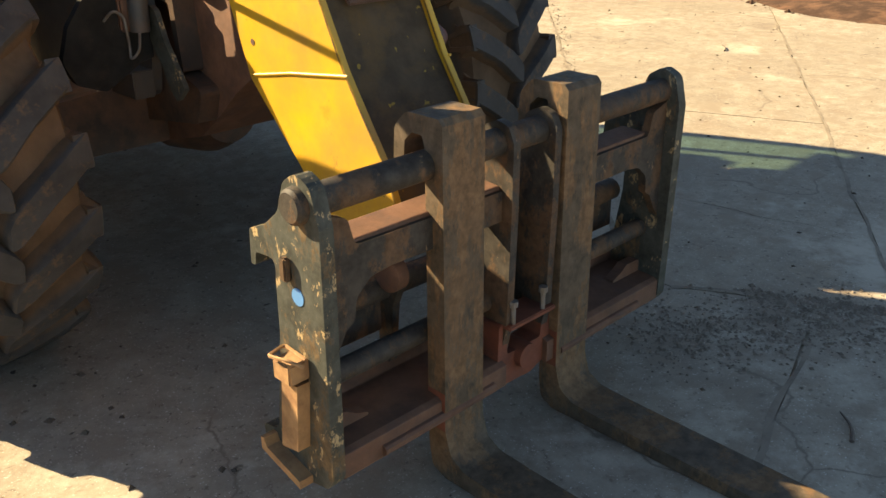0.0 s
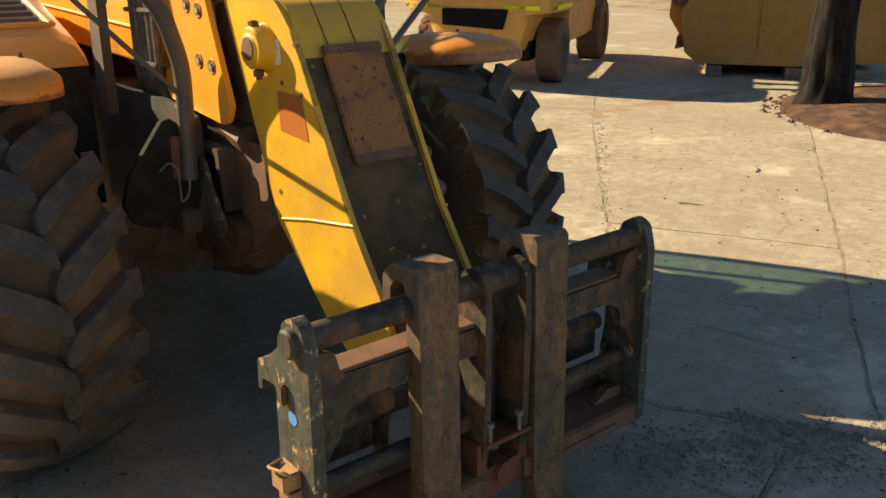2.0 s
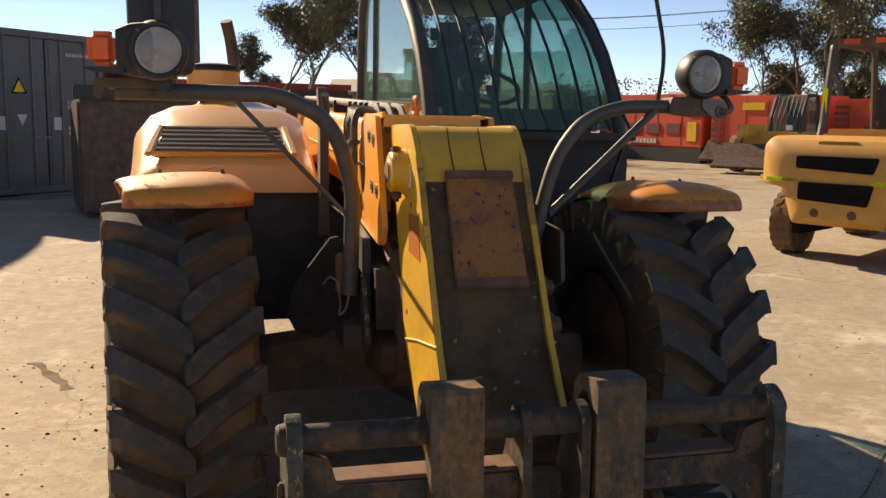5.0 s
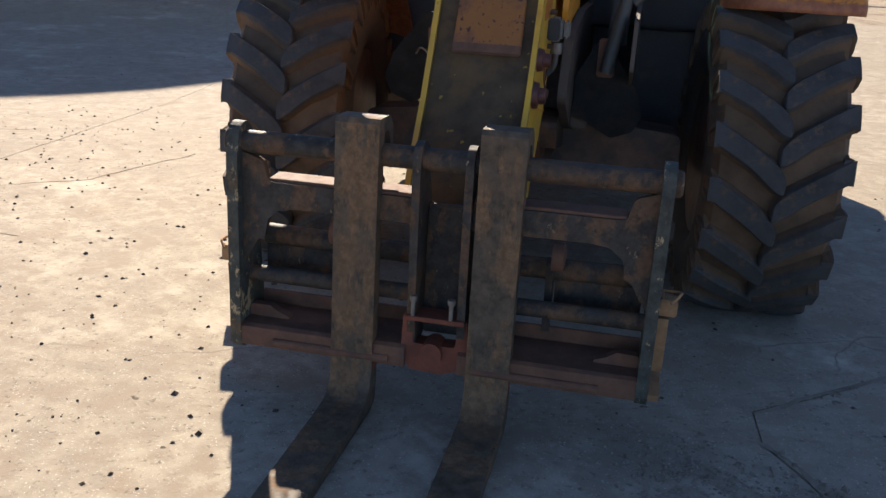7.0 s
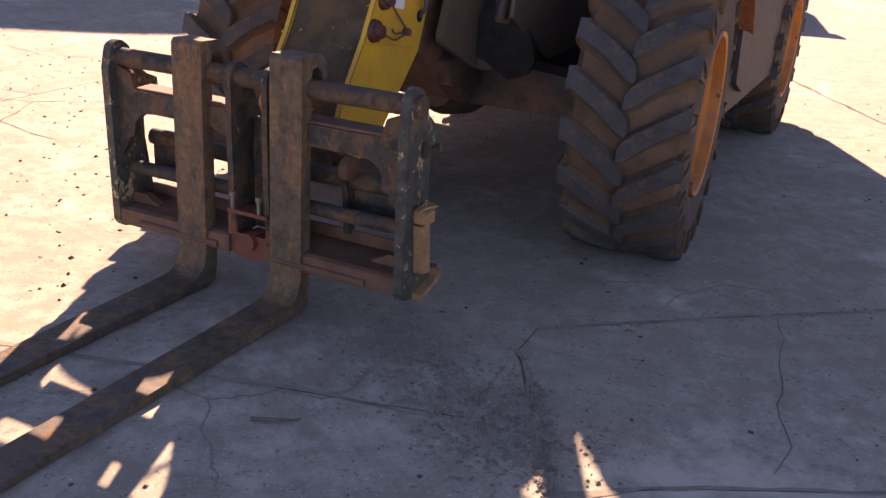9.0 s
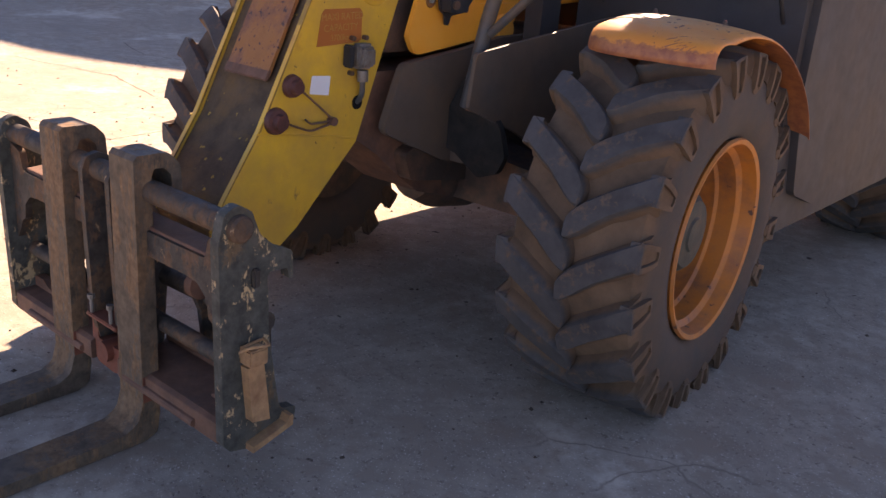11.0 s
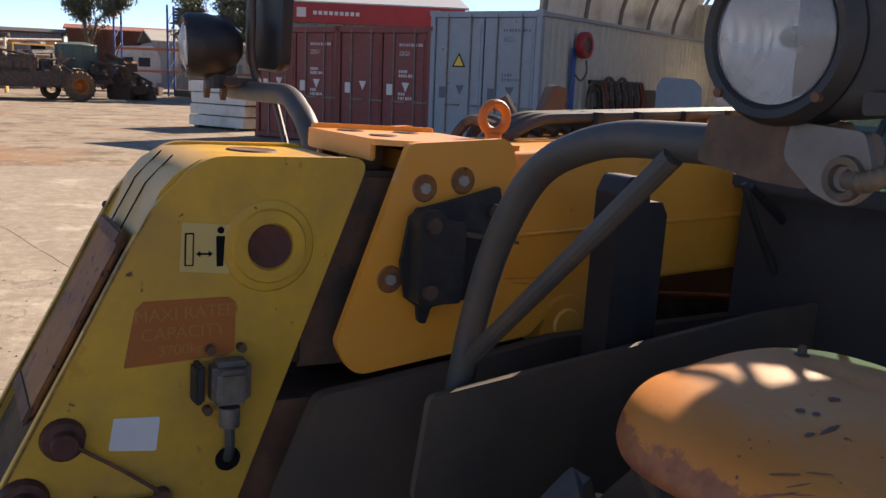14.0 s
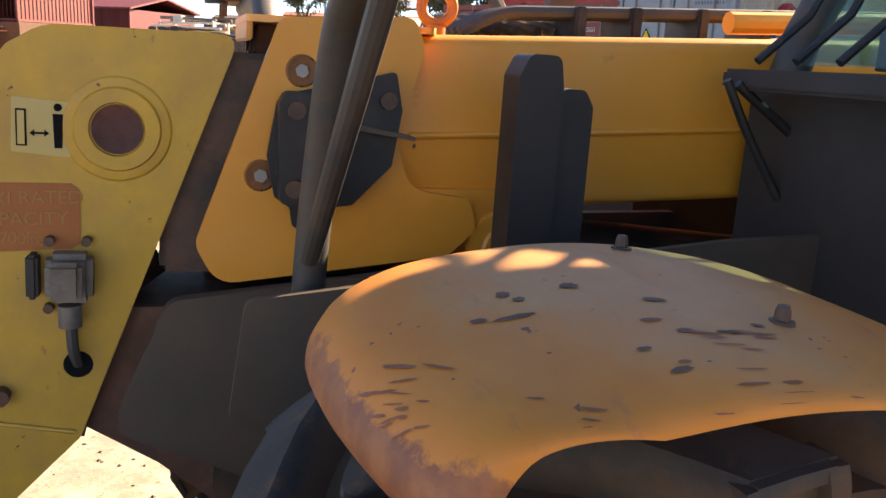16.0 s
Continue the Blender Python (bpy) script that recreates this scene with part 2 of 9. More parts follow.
M["steel"] = crusted("worn_black_steel", (0.050, 0.043, 0.036), (0.118, 0.070, 0.042), (0.26, 0.175, 0.10))
M["fork"] = crusted("scuffed_fork_steel", (0.098, 0.073, 0.050), (0.175, 0.105, 0.058), (0.060, 0.050, 0.040), (1.0, 1.0, 0.4))
M["rust"] = surface("rusty_steel", (0.150, 0.070, 0.040), 0.78, 0.05, var=0.32, scale=14, dirt=(0.085, 0.045, 0.032), amount=0.40, dscale=10,
                    bump=0.25, bscale=80)
M["redrust"] = surface("red_oxide_steel", (0.185, 0.052, 0.026), 0.75, 0.05, var=0.35, scale=12, dirt=(0.09, 0.04, 0.03), amount=0.36, dscale=9, bump=0.2)
M["hitch"] = crusted("weathered_hitch_plate", (0.060, 0.063, 0.053), (0.135, 0.092, 0.052), (0.42, 0.30, 0.16), cover=0.55, film=0.60, scuffs=0.575)
M["worn_yellow"] = surface("mud_worn_yellow_edge", (0.42, 0.235, 0.03), 0.6, var=0.3, scale=16, dirt=(0.11, 0.065, 0.03), amount=0.50, dscale=11, edge=0.1, bump=0.25)
M["worn_head"] = surface("worn_mud_face", (0.080, 0.054, 0.032), 0.8, var=0.4, scale=9, dirt=(0.15, 0.085, 0.03), amount=0.40, dscale=7,
                         specks=(0.30, 0.19, 0.04), sscale=34, slevel=0.67, bump=0.3, spec=0.2)
M["rust_panel"] = surface("rusted_orange_panel", (0.31, 0.115, 0.022), 0.65, var=0.18, scale=9, dirt=(0.13, 0.05, 0.028), amount=0.46, dscale=9,
                          edge=0.1, specks=(0.06, 0.025, 0.02), sscale=55, slevel=0.62, bump=0.25)
M["plug"] = surface("greasy_red_rust", (0.085, 0.026, 0.018), 0.6, var=0.35, scale=30, dirt=(0.19, 0.05, 0.025), amount=0.36, dscale=24, bump=0.4)
M["hose"] = surface("hydraulic_hose", (0.04, 0.036, 0.032), 0.6, var=0.2, dirt=(0.17, 0.115, 0.07), amount=0.48, dscale=12, bump=0.1)
M["bolt"] = surface("zinc_bolt", (0.36, 0.33, 0.29), 0.5, 0.3, var=0.2, bump=0.05)
M["silver"] = surface("dull_aluminium", (0.22, 0.205, 0.185), 0.55, 0.4, var=0.2, dirt=(0.15, 0.115, 0.085), amount=0.5, dscale=20, bump=0.08)
M["white"] = surface("white_sticker", (0.72, 0.72, 0.70), 0.45, var=0.06, dirt=(0.45, 0.42, 0.36), amount=0.3, bump=0.02)
M["picto"] = surface("faded_cream_sticker", (0.60, 0.44, 0.15), 0.5, var=0.06, dirt=(0.55, 0.36, 0.08), amount=0.35, bump=0.02)
M["ink"] = surface("black_ink", (0.012, 0.012, 0.012), 0.9, var=0.3, bump=0, spec=0.05)
M["brown_label"] = surface("orange_brown_label", (0.40, 0.115, 0.02), 0.5, var=0.12, dirt=(0.27, 0.10, 0.03), amount=0.35, bump=0.02)
M["label_ink"] = plain("faded_gold_ink", (0.43, 0.19, 0.035), 0.5)
M["grease"] = surface("greasy_dark_metal", (0.05, 0.036, 0.028), 0.55, 0.1, var=0.3, dirt=(0.15, 0.075, 0.042), amount=0.46, dscale=8, bump=0.2)
M["mirror"] = plain("mirror", (0.9, 0.9, 0.9), 0.03, 1.0)
M["blue"] = plain("blue_sticker", (0.08, 0.24, 0.50), 0.5)
M["dustglass"] = surface("interior_grey", (0.07, 0.078, 0.076), 0.7, var=0.2, bump=0.1)


def glass(name, col, rough=0.02, film=0.0, haze=(0.30, 0.48, 0.44)):
    """Thin tinted pane: part clear, part mirror-like gloss."""
    m, n, l, p = shader(name)
    n.remove(p)
    tr, gl, mx, fr = (n.new(k) for k in ("ShaderNodeBsdfTransparent", "ShaderNodeBsdfGlossy", "ShaderNodeMixShader", "ShaderNodeLayerWeight"))
    sq = n.new("ShaderNodeMath")
    sq.operation, sq.inputs[1].default_value = "POWER", 3.0
    sc = n.new("ShaderNodeMapRange")
    sc.inputs["To Min"].default_value, sc.inputs["To Max"].default_value = 0.05, 0.75
    tr.inputs["Color"].default_value = (*col, 1)
    gl.inputs["Roughness"].default_value = rough
    l.new(fr.outputs["Facing"], sq.inputs[0])
    l.new(sq.outputs[0], sc.inputs["Value"])
    l.new(sc.outputs["Result"], mx.inputs[0])
    l.new(tr.outputs[0], mx.inputs[1])
    l.new(gl.outputs[0], mx.inputs[2])
    out = mx.outputs[0]
    if film:
        df, dm = n.new("ShaderNodeBsdfDiffuse"), n.new("ShaderNodeMixShader")
        df.inputs["Color"].default_value = (*haze, 1)
        l.new(ramp(n, l, noisy(n, l, 3, 5), 0.3, 0.8, (film * 0.5,) * 3 + (1,), (film * 1.5,) * 3 + (1,)), dm.inputs[0])
        l.new(mx.outputs[0], dm.inputs[1])
        l.new(df.outputs[0], dm.inputs[2])
        out = dm.outputs[0]
    l.new(out, n["Material Output"].inputs["Surface"])
    return m


M["cabglass"] = glass("green_tinted_glass", (0.56, 0.76, 0.71), film=0.13)
M["cabdark"] = surface("dark_cab_paint", (0.045, 0.045, 0.046), 0.65, spec=0.25, var=0.2, dirt=(0.06, 0.046, 0.036), amount=0.42, dscale=4, edge=0.2, bump=0.06)
M["lens"] = glass("lamp_glass", (0.94, 0.94, 0.93), 0.12, film=0.30, haze=(0.62, 0.62, 0.61))
M["amber"] = surface("amber_lens", (0.80, 0.105, 0.006), 0.4, var=0.15, bump=0.3, bscale=120, coat=0.2)
M["lampglow"] = plain("lit_lamp", (1.0, 0.82, 0.5), 0.3, 0.0, 4.0)
M["reflector"] = plain("lamp_reflector", (0.78, 0.78, 0.77), 0.45, 0.85)


def fluted(m):
    """Upright flutes pressed into the glass and bowl of a lamp."""
    n, l = m.node_tree.nodes, m.node_tree.links
    tc, wv, b = n.new("ShaderNodeTexCoord"), n.new("ShaderNodeTexWave"), n.new("ShaderNodeBump")
    wv.bands_direction = "X"
    wv.inputs["Scale"].default_value, wv.inputs["Distortion"].default_value = 40, 0.4
    b.inputs["Strength"].default_value, b.inputs["Distance"].default_value = 0.35, 0.0015
    l.new(tc.outputs["Object"], wv.inputs["Vector"])
    l.new(wv.outputs["Fac"], b.inputs["Height"])
    l.new(b.outputs["Normal"], n["Principled BSDF"].inputs["Normal"])


fluted(M["reflector"])


def concrete():
    m, n, l, p = shader("concrete")
    c = mixed(n, l, ramp(n, l, noisy(n, l, 0.45, 6, 0.6), 0.3, 0.72), (0.32, 0.272, 0.205), (0.45, 0.39, 0.30))
    c = mixed(n, l, ramp(n, l, noisy(n, l, 2.6, 8, 0.7), 0.50, 0.74), c, (0.25, 0.205, 0.155))
    c = mixed(n, l, ramp(n, l, noisy(n, l, 1.1, 6, 0.7), 0.60, 0.74), c, (0.36, 0.275, 0.19))
    c = mixed(n, l, ramp(n, l, noisy(n, l, 11, 6, 0.7), 0.35, 0.72), c, (0.24, 0.20, 0.155))
    c = mixed(n, l, ramp(n, l, noisy(n, l, 4.2, 7, 0.72), 0.56, 0.74), c, (0.27, 0.200, 0.140))
    c = mixed(n, l, ramp(n, l, noisy(n, l, 1.5, 7, 0.7), 0.60, 0.78), c, (0.21, 0.165, 0.125))
    c = mixed(n, l, ramp(n, l, noisy(n, l, 45, 4, 0.6), 0.58, 0.70), c, (0.18, 0.145, 0.11))
    c = mixed(n, l, ramp(n, l, noisy(n, l, 150, 2, 0.5), 0.64, 0.70), c, (0.55, 0.50, 0.42))
    c = mixed(n, l, ramp(n, l, noisy(n, l, 14, 2, 0.4), 0.75, 0.77), c, (0.08, 0.06, 0.045))
    c = mixed(n, l, ramp(n, l, noisy(n, l, 5.5, 12, 0.78), 0.52, 0.60), c, (0.29, 0.235, 0.175))
    c = mixed(n, l, ramp(n, l, noisy(n, l, 0.9, 10, 0.74), 0.56, 0.66), c, (0.48, 0.425, 0.335))
    tc, vo = n.new("ShaderNodeTexCoord"), n.new("ShaderNodeTexVoronoi")
    vo.feature = "DISTANCE_TO_EDGE"
    vo.inputs["Scale"].default_value = 0.55
    wob, add = n.new("ShaderNodeTexNoise"), n.new("ShaderNodeMixRGB")
    wob.inputs["Scale"].default_value, wob.inputs["Detail"].default_value = 1.7, 8
    add.blend_type, add.inputs[0].default_value = "ADD", 0.55
    l.new(tc.outputs["Object"], add.inputs[1])
    l.new(tc.outputs["Object"], wob.inputs["Vector"])
    l.new(wob.outputs["Color"], add.inputs[2])
    l.new(add.outputs[0], vo.inputs["Vector"])
    crack = ramp(n, l, vo.outputs["Distance"], 0.0012, 0.004)
    gate = ramp(n, l, noisy(n, l, 0.8, 3), 0.48, 0.54)
    k = mixed(n, l, gate, (1, 1, 1), crack)
    c = mixed(n, l, k, (0.205, 0.170, 0.130), c)
    l.new(c, p.inputs["Base Color"])
    p.inputs["Roughness"].default_value = 0.9
    p.inputs["Specular IOR Level"].default_value = 0.25
    b = n.new("ShaderNodeBump")
    b.inputs["Strength"].default_value, b.inputs["Distance"].default_value = 0.5, 0.006
    l.new(mixed(n, l, 0.5, noisy(n, l, 120, 6, 0.7), noisy(n, l, 9, 6, 0.6)), b.inputs["Height"])
    l.new(b.outputs["Normal"], p.inputs["Normal"])
    return m


M["concrete"] = concrete()


def yard_dirt():
    """Packed dirt: pale dust, brown traffic patches, orange earth here and there, gravel."""
    m, n, l, p = shader("yard_dirt")
    c = mixed(n, l, ramp(n, l, noisy(n, l, 0.5, 7, 0.65), 0.32, 0.68), (0.25, 0.20, 0.145), (0.39, 0.325, 0.24))
    c = mixed(n, l, ramp(n, l, noisy(n, l, 0.9, 9, 0.72), 0.50, 0.62), c, (0.175, 0.130, 0.090))
    c = mixed(n, l, ramp(n, l, noisy(n, l, 0.16, 8, 0.66), 0.55, 0.66), c, (0.33, 0.175, 0.095))
    c = mixed(n, l, ramp(n, l, noisy(n, l, 2.4, 8, 0.75), 0.52, 0.64), c, (0.22, 0.165, 0.115))
    c = mixed(n, l, ramp(n, l, noisy(n, l, 3.1, 7, 0.75), 0.58, 0.66), c, (0.43, 0.375, 0.29))
    c = mixed(n, l, ramp(n, l, noisy(n, l, 8, 3, 0.5), 0.68, 0.71), c, (0.10, 0.075, 0.055))
    l.new(c, p.inputs["Base Color"])
    p.inputs["Roughness"].default_value = 0.95
    p.inputs["Specular IOR Level"].default_value = 0.2
    b = n.new("ShaderNodeBump")
    b.inputs["Strength"].default_value, b.inputs["Distance"].default_value = 0.7, 0.02
    l.new(mixed(n, l, 0.5, noisy(n, l, 25, 6, 0.7), noisy(n, l, 4, 6, 0.65)), b.inputs["Height"])
    l.new(b.outputs["Normal"], p.inputs["Normal"])
    return m


M["dirt"] = yard_dirt()
M["soil"] = surface("red_garden_soil", (0.075, 0.045, 0.032), 0.95, var=0.3, scale=6, dirt=(0.20, 0.11, 0.07), amount=0.4, bump=0.9, bscale=30, spec=0.1)
M["grit"] = surface("loose_grit", (0.22, 0.18, 0.14), 0.9, var=0.3, scale=20, bump=0.3, spec=0.2)

# ---- mesh helpers ----


def part(name, bm, material, parent=None, label="", smooth=False, bevel=0.0, seg=2):
    """Links a bmesh as one mesh object under a thing or under a part."""
    if bevel:
        sharp = [e for e in bm.edges if len(e.link_faces) == 2 and e.calc_face_angle(0) > 0.5]
        bmesh.ops.bevel(bm, geom=sharp, offset=bevel, segments=seg, affect="EDGES", clamp_overlap=True)
    bmesh.ops.recalc_face_normals(bm, faces=bm.faces)
    me = bpy.data.meshes.new(name)
    if smooth:
        for f in bm.faces:
            f.smooth = True
        for e in bm.edges:
            if len(e.link_faces) == 2 and e.calc_face_angle(0) > 0.6:
                e.smooth = False
    bm.to_mesh(me)
    bm.free()
    me.materials.append(material)
    ob = new(name, me)
    if parent is not None:
        ob.parent = parent
    if label:
        ob["label"] = label
    return ob


def box(bm, lo, hi, m=None):
    r = bmesh.ops.create_cube(bm, size=1)
    c = [(a + b) / 2 for a, b in zip(lo, hi)]
    s = [abs(b - a) for a, b in zip(lo, hi)]
    mat = Matrix.Translation(c) @ Matrix.Diagonal((*s, 1))
    bmesh.ops.transform(bm, matrix=(m @ mat) if m else mat, verts=r["verts"])
    return bm


def boxed(lo, hi, m=None):
    return box(bmesh.new(), lo, hi, m)


AX = {"x": lambda a, u, v: (a, u, v), "y": lambda a, u, v: (u, a, v), "z": lambda a, u, v: (u, v, a)}


def prism(bm, pts, axis, a, b):
    """A flat outline pushed along an axis from a to b."""
    f = AX[axis]
    lo = [bm.verts.new(f(a, *p)) for p in pts]
    hi = [bm.verts.new(f(b, *p)) for p in pts]
    bm.faces.new(lo)
    bm.faces.new(list(reversed(hi)))
    for i in range(len(pts)):
        j = (i + 1) % len(pts)
        bm.faces.new((lo[j], lo[i], hi[i], hi[j]))
    return bm


def rounded(pts, radii, n=5):
    """An outline with each corner rounded by its radius."""
    out = []
    k = len(pts)
    for i, p in enumerate(pts):
        r = radii[i] if isinstance(radii, (list, tuple)) else radii
        p, a, b = Vector(p), Vector(pts[i - 1]), Vector(pts[(i + 1) % k])
        if not r:
            out.append(tuple(p))
            continue
        u, w = (a - p).normalized(), (b - p).normalized()
        ang = u.angle(w)
        d = min(r / math.tan(ang / 2), 0.49 * (a - p).length, 0.49 * (b - p).length)
        s, e = p + u * d, p + w * d
        for j in range(n + 1):
            t = j / n
            out.append(tuple((1 - t) ** 2 * s + 2 * t * (1 - t) * p + t * t * e))
    return out


def loft(bm, rings, closed=True, caps=True):
    vs = [[bm.verts.new(p) for p in r] for r in rings]
    for a, b in zip(vs, vs[1:]):
        n = len(a)
        for i in range(n if closed else n - 1):
            j = (i + 1) % n
            bm.faces.new((a[i], a[j], b[j], b[i]))
    if caps and closed:
        bm.faces.new(list(reversed(vs[0])))
        bm.faces.new(vs[-1])
    return bm


def smooth_path(pts, r=0.06, n=6):
    pts = [Vector(p) for p in pts]
    out = [pts[0]]
    for a, p, b in zip(pts, pts[1:], pts[2:]):
        d = min(r, 0.45 * (a - p).length, 0.45 * (b - p).length)
        s, e = p + (a - p).normalized() * d, p + (b - p).normalized() * d
        for j in range(n + 1):
            t = j / n
            out.append((1 - t) ** 2 * s + 2 * t * (1 - t) * p + t * t * e)
    return out + [pts[-1]]


def tube(bm, pts, r, n=12, bend=0.0, caps=True):
    pts = smooth_path(pts, bend) if bend else [Vector(p) for p in pts]
    rings, side = [], None
    for i, p in enumerate(pts):
        t = (pts[min(i + 1, len(pts) - 1)] - pts[max(i - 1, 0)]).normalized()
        if side is None:
            side = t.orthogonal().normalized()
        side = (side - t * side.dot(t)).normalized()
        up = t.cross(side)
        rad = r[i] if isinstance(r, (list, tuple)) else r
        rings.append([p + rad * (math.cos(k) * side + math.sin(k) * up) for k in (2 * math.pi * j / n for j in range(n))])
    return loft(bm, rings, True, caps)


def cyl(bm, p0, p1, r, n=20):
    return tube(bm, [p0, p1], r, n)


def turned(bm, prof, centre, axis="x", n=40, closed=False):
    """A profile of (radius, along) turned about an axis through centre."""
    rings = []
    for i in range(n):
        a = 2 * math.pi * i / n
        c, s = math.cos(a), math.sin(a)
        ring = []
        for r, h in prof:
            v = {"x": (h, r * c, r * s), "y": (r * c, h, r * s), "z": (r * c, r * s, h)}[axis]
            ring.append(tuple(x + y for x, y in zip(centre, v)))
        rings.append(ring)
    vs = [[bm.verts.new(p) for p in r] for r in rings]
    for i in range(n):
        a, b = vs[i], vs[(i + 1) % n]
        m = len(prof)
        for k in range(m if closed else m - 1):
            q = (k + 1) % m
            bm.faces.new((a[k], a[q], b[q], b[k]))
    bmesh.ops.remove_doubles(bm, verts=bm.verts, dist=1e-6)
    return bm


def thing(name, label, category, m=None, group="", kind=""):
    ob = new(name)
    ob.empty_display_size = 0.2
    if m is not None:
        ob.matrix_basis = m
    return tagged(ob, label, category, group, kind)


def words(name, text, size, m, material, parent):
    """Lettering laid flat on a surface, as a mesh."""
    cu = bpy.data.curves.new(name, "FONT")
    cu.body, cu.size, cu.extrude = text, size, 0.0008
    cu.align_x, cu.align_y = "CENTER", "CENTER"
    tmp = new("tmp_text", cu)
    me = bpy.data.meshes.new_from_object(tmp.evaluated_get(bpy.context.evaluated_depsgraph_get()))
    bpy.data.objects.remove(tmp)
    me.materials.clear()
    me.materials.append(material)
    me.transform(m)
    ob = new(name, me)
    ob.parent = parent
    return ob


def rigid(x, y, z):
    """A frame from its axes."""
    m = Matrix((x, y, z)).transposed().to_4x4()
    return m


# ---- telehandler ----
handler = thing("telehandler", "yellow-orange telehandler with a grey chassis, dusty and worn", "telehandler", TILT)
H = handler


def mirror_x(bm, m=Matrix.Diagonal((-1, 1, 1, 1))):
    bmesh.ops.transform(bm, matrix=m, verts=bm.verts)
    bmesh.ops.reverse_faces(bm, faces=bm.faces)
    return bm


# wheels
TYRE_R, TYRE_W, LUGS = 0.565, 0.46, 20


def carcass(radius=TYRE_R, width=TYRE_W, rim=0.318, floor=None):
    """Tyre body about the x axis with bulged sidewalls, flattened where it stands."""
    bm = bmesh.new()
    w = width / 2
    prof = [(rim - 0.02, -w * 0.72), (rim + 0.005, -w * 0.84), (rim + 0.03, -w * 0.95), (rim + 0.08, -w * 1.0), (radius - 0.13, -w * 1.02), (radius - 0.05, -w * 0.97),
            (radius - 0.012, -w * 0.86), (radius - 0.002, -w * 0.5), (radius, 0)]
    prof += [(r, -h) for r, h in reversed(prof[:-1])]
    turned(bm, prof, (0, 0, 0), "x", 72, closed=True)
    if floor is not None:
        for v in bm.verts:
            if v.co.z < -floor:
                v.co.z = -floor
    return bm


def tread_bar(sgn, radius=TYRE_R, width=TYRE_W, lug=0.05):
    """One broad slanting tread bar from the middle to the shoulder, with an open pocket in its outer end."""
    bm = bmesh.new()
    w = width / 2

    def at(x, r, a):
        return Vector((x, -r * math.sin(a), r * math.cos(a)))

    rings = []
    for s, wide in ((-0.07, 0.45), (-0.045, 0.74), (0.0, 0.95), (0.06, 1.08), (0.16, 1.12), (0.30, 1.04), (0.48, 0.98), (0.66, 0.98), (0.82, 1.0), (0.96, 1.02)):
        x = sgn * w * s
        a = 0.235 * (1 - s) if s > 0.42 else 0.1363 + 0.30 * (0.42 - s)
        half = 0.0385 / radius * wide
        top = radius + lug * (1.0 if s > -0.05 else 0.85) - 0.016 * max(0, s - 0.6) / 0.4
        base = radius - 0.012 - 0.03 * max(0, s - 0.75) / 0.25
        rings.append([at(x, base, a - half * 1.55), at(x, base + 0.014, a - half * 1.22), at(x, top - 0.007, a - half * 1.02), at(x, top, a - half * 0.86),
                      at(x, top, a + half * 0.86), at(x, top - 0.007, a + half * 1.02), at(x, base + 0.014, a + half * 1.22), at(x, base, a + half * 1.55)])
    loft(bm, rings)
    # pocket: two legs that close towards the sidewall, under a lip
    foot = (radius - 0.075, w * 1.012)
    for d in (-1, 1):
        legs = []
        for r, x, sp in ((radius + lug - 0.017, w * 0.985, 0.94), (radius + lug - 0.03, w * 1.0, 0.94), (radius - 0.03, w * 1.018, 0.84), (*foot, 0.64)):
            c = 0.016 + d * sp * 0.034 / radius
            t = 0.0085 / radius
            legs.append([at(sgn * (x - 0.035), r, c - t), at(sgn * (x + 0.004), r, c - t), at(sgn * (x + 0.004), r, c + t), at(sgn * (x - 0.035), r, c + t)])
        loft(bm, legs)
    floor = []
    for r, x, sp in ((radius + lug - 0.02, w * 0.955, 0.90), (radius - 0.03, w * 0.985, 0.80), (radius - 0.07, w * 1.0, 0.60)):
        c, t = 0.016, sp * 0.034 / radius
        floor.append([at(sgn * (x - 0.03), r, c - t), at(sgn * x, r, c - t), at(sgn * x, r, c + t), at(sgn * (x - 0.03), r, c + t)])
    loft(bm, floor)
    sill = []
    for k in (-1, 0, 1):
        c, r = 0.016 + k * 0.68 * 0.034 / radius, foot[0] - (0.006 if k == 0 else 0)
        sill.append([at(sgn * (foot[1] - 0.03), r - 0.012, c), at(sgn * (foot[1] - 0.03), r + 0.010, c), at(sgn * (foot[1] + 0.004), r + 0.010, c), at(sgn * (foot[1] - 0.002), r - 0.012, c)])
    loft(bm, sill)
    lip = []
    for k in (-1, 0, 1):
        c = 0.016 + k * 0.031 / radius
        r = radius + lug - 0.016
        lip.append([at(sgn * (w * 0.93), r - 0.012, c), at(sgn * (w * 0.93), r + 0.001, c), at(sgn * (w * 0.985 + 0.004), r, c), at(sgn * (w * 0.985 + 0.004), r - 0.012, c)])
    loft(bm, lip)
    return bm


def tyre_mesh(radius, width, rim, lugs, lug):
    bm = carcass(radius, width, rim)
    for i in range(lugs):
        for sgn in (-1, 1):
            t = tread_bar(sgn, radius, width, lug)
            me = bpy.data.meshes.new("tmp_bar")
            t.to_mesh(me)
            t.free()
            me.transform(Matrix.Rotation(2 * math.pi * (i + (0.5 if sgn > 0 else 0)) / lugs, 4, "X"))
            bm.from_mesh(me)
            bpy.data.meshes.remove(me)
    return bm


BARS = {}


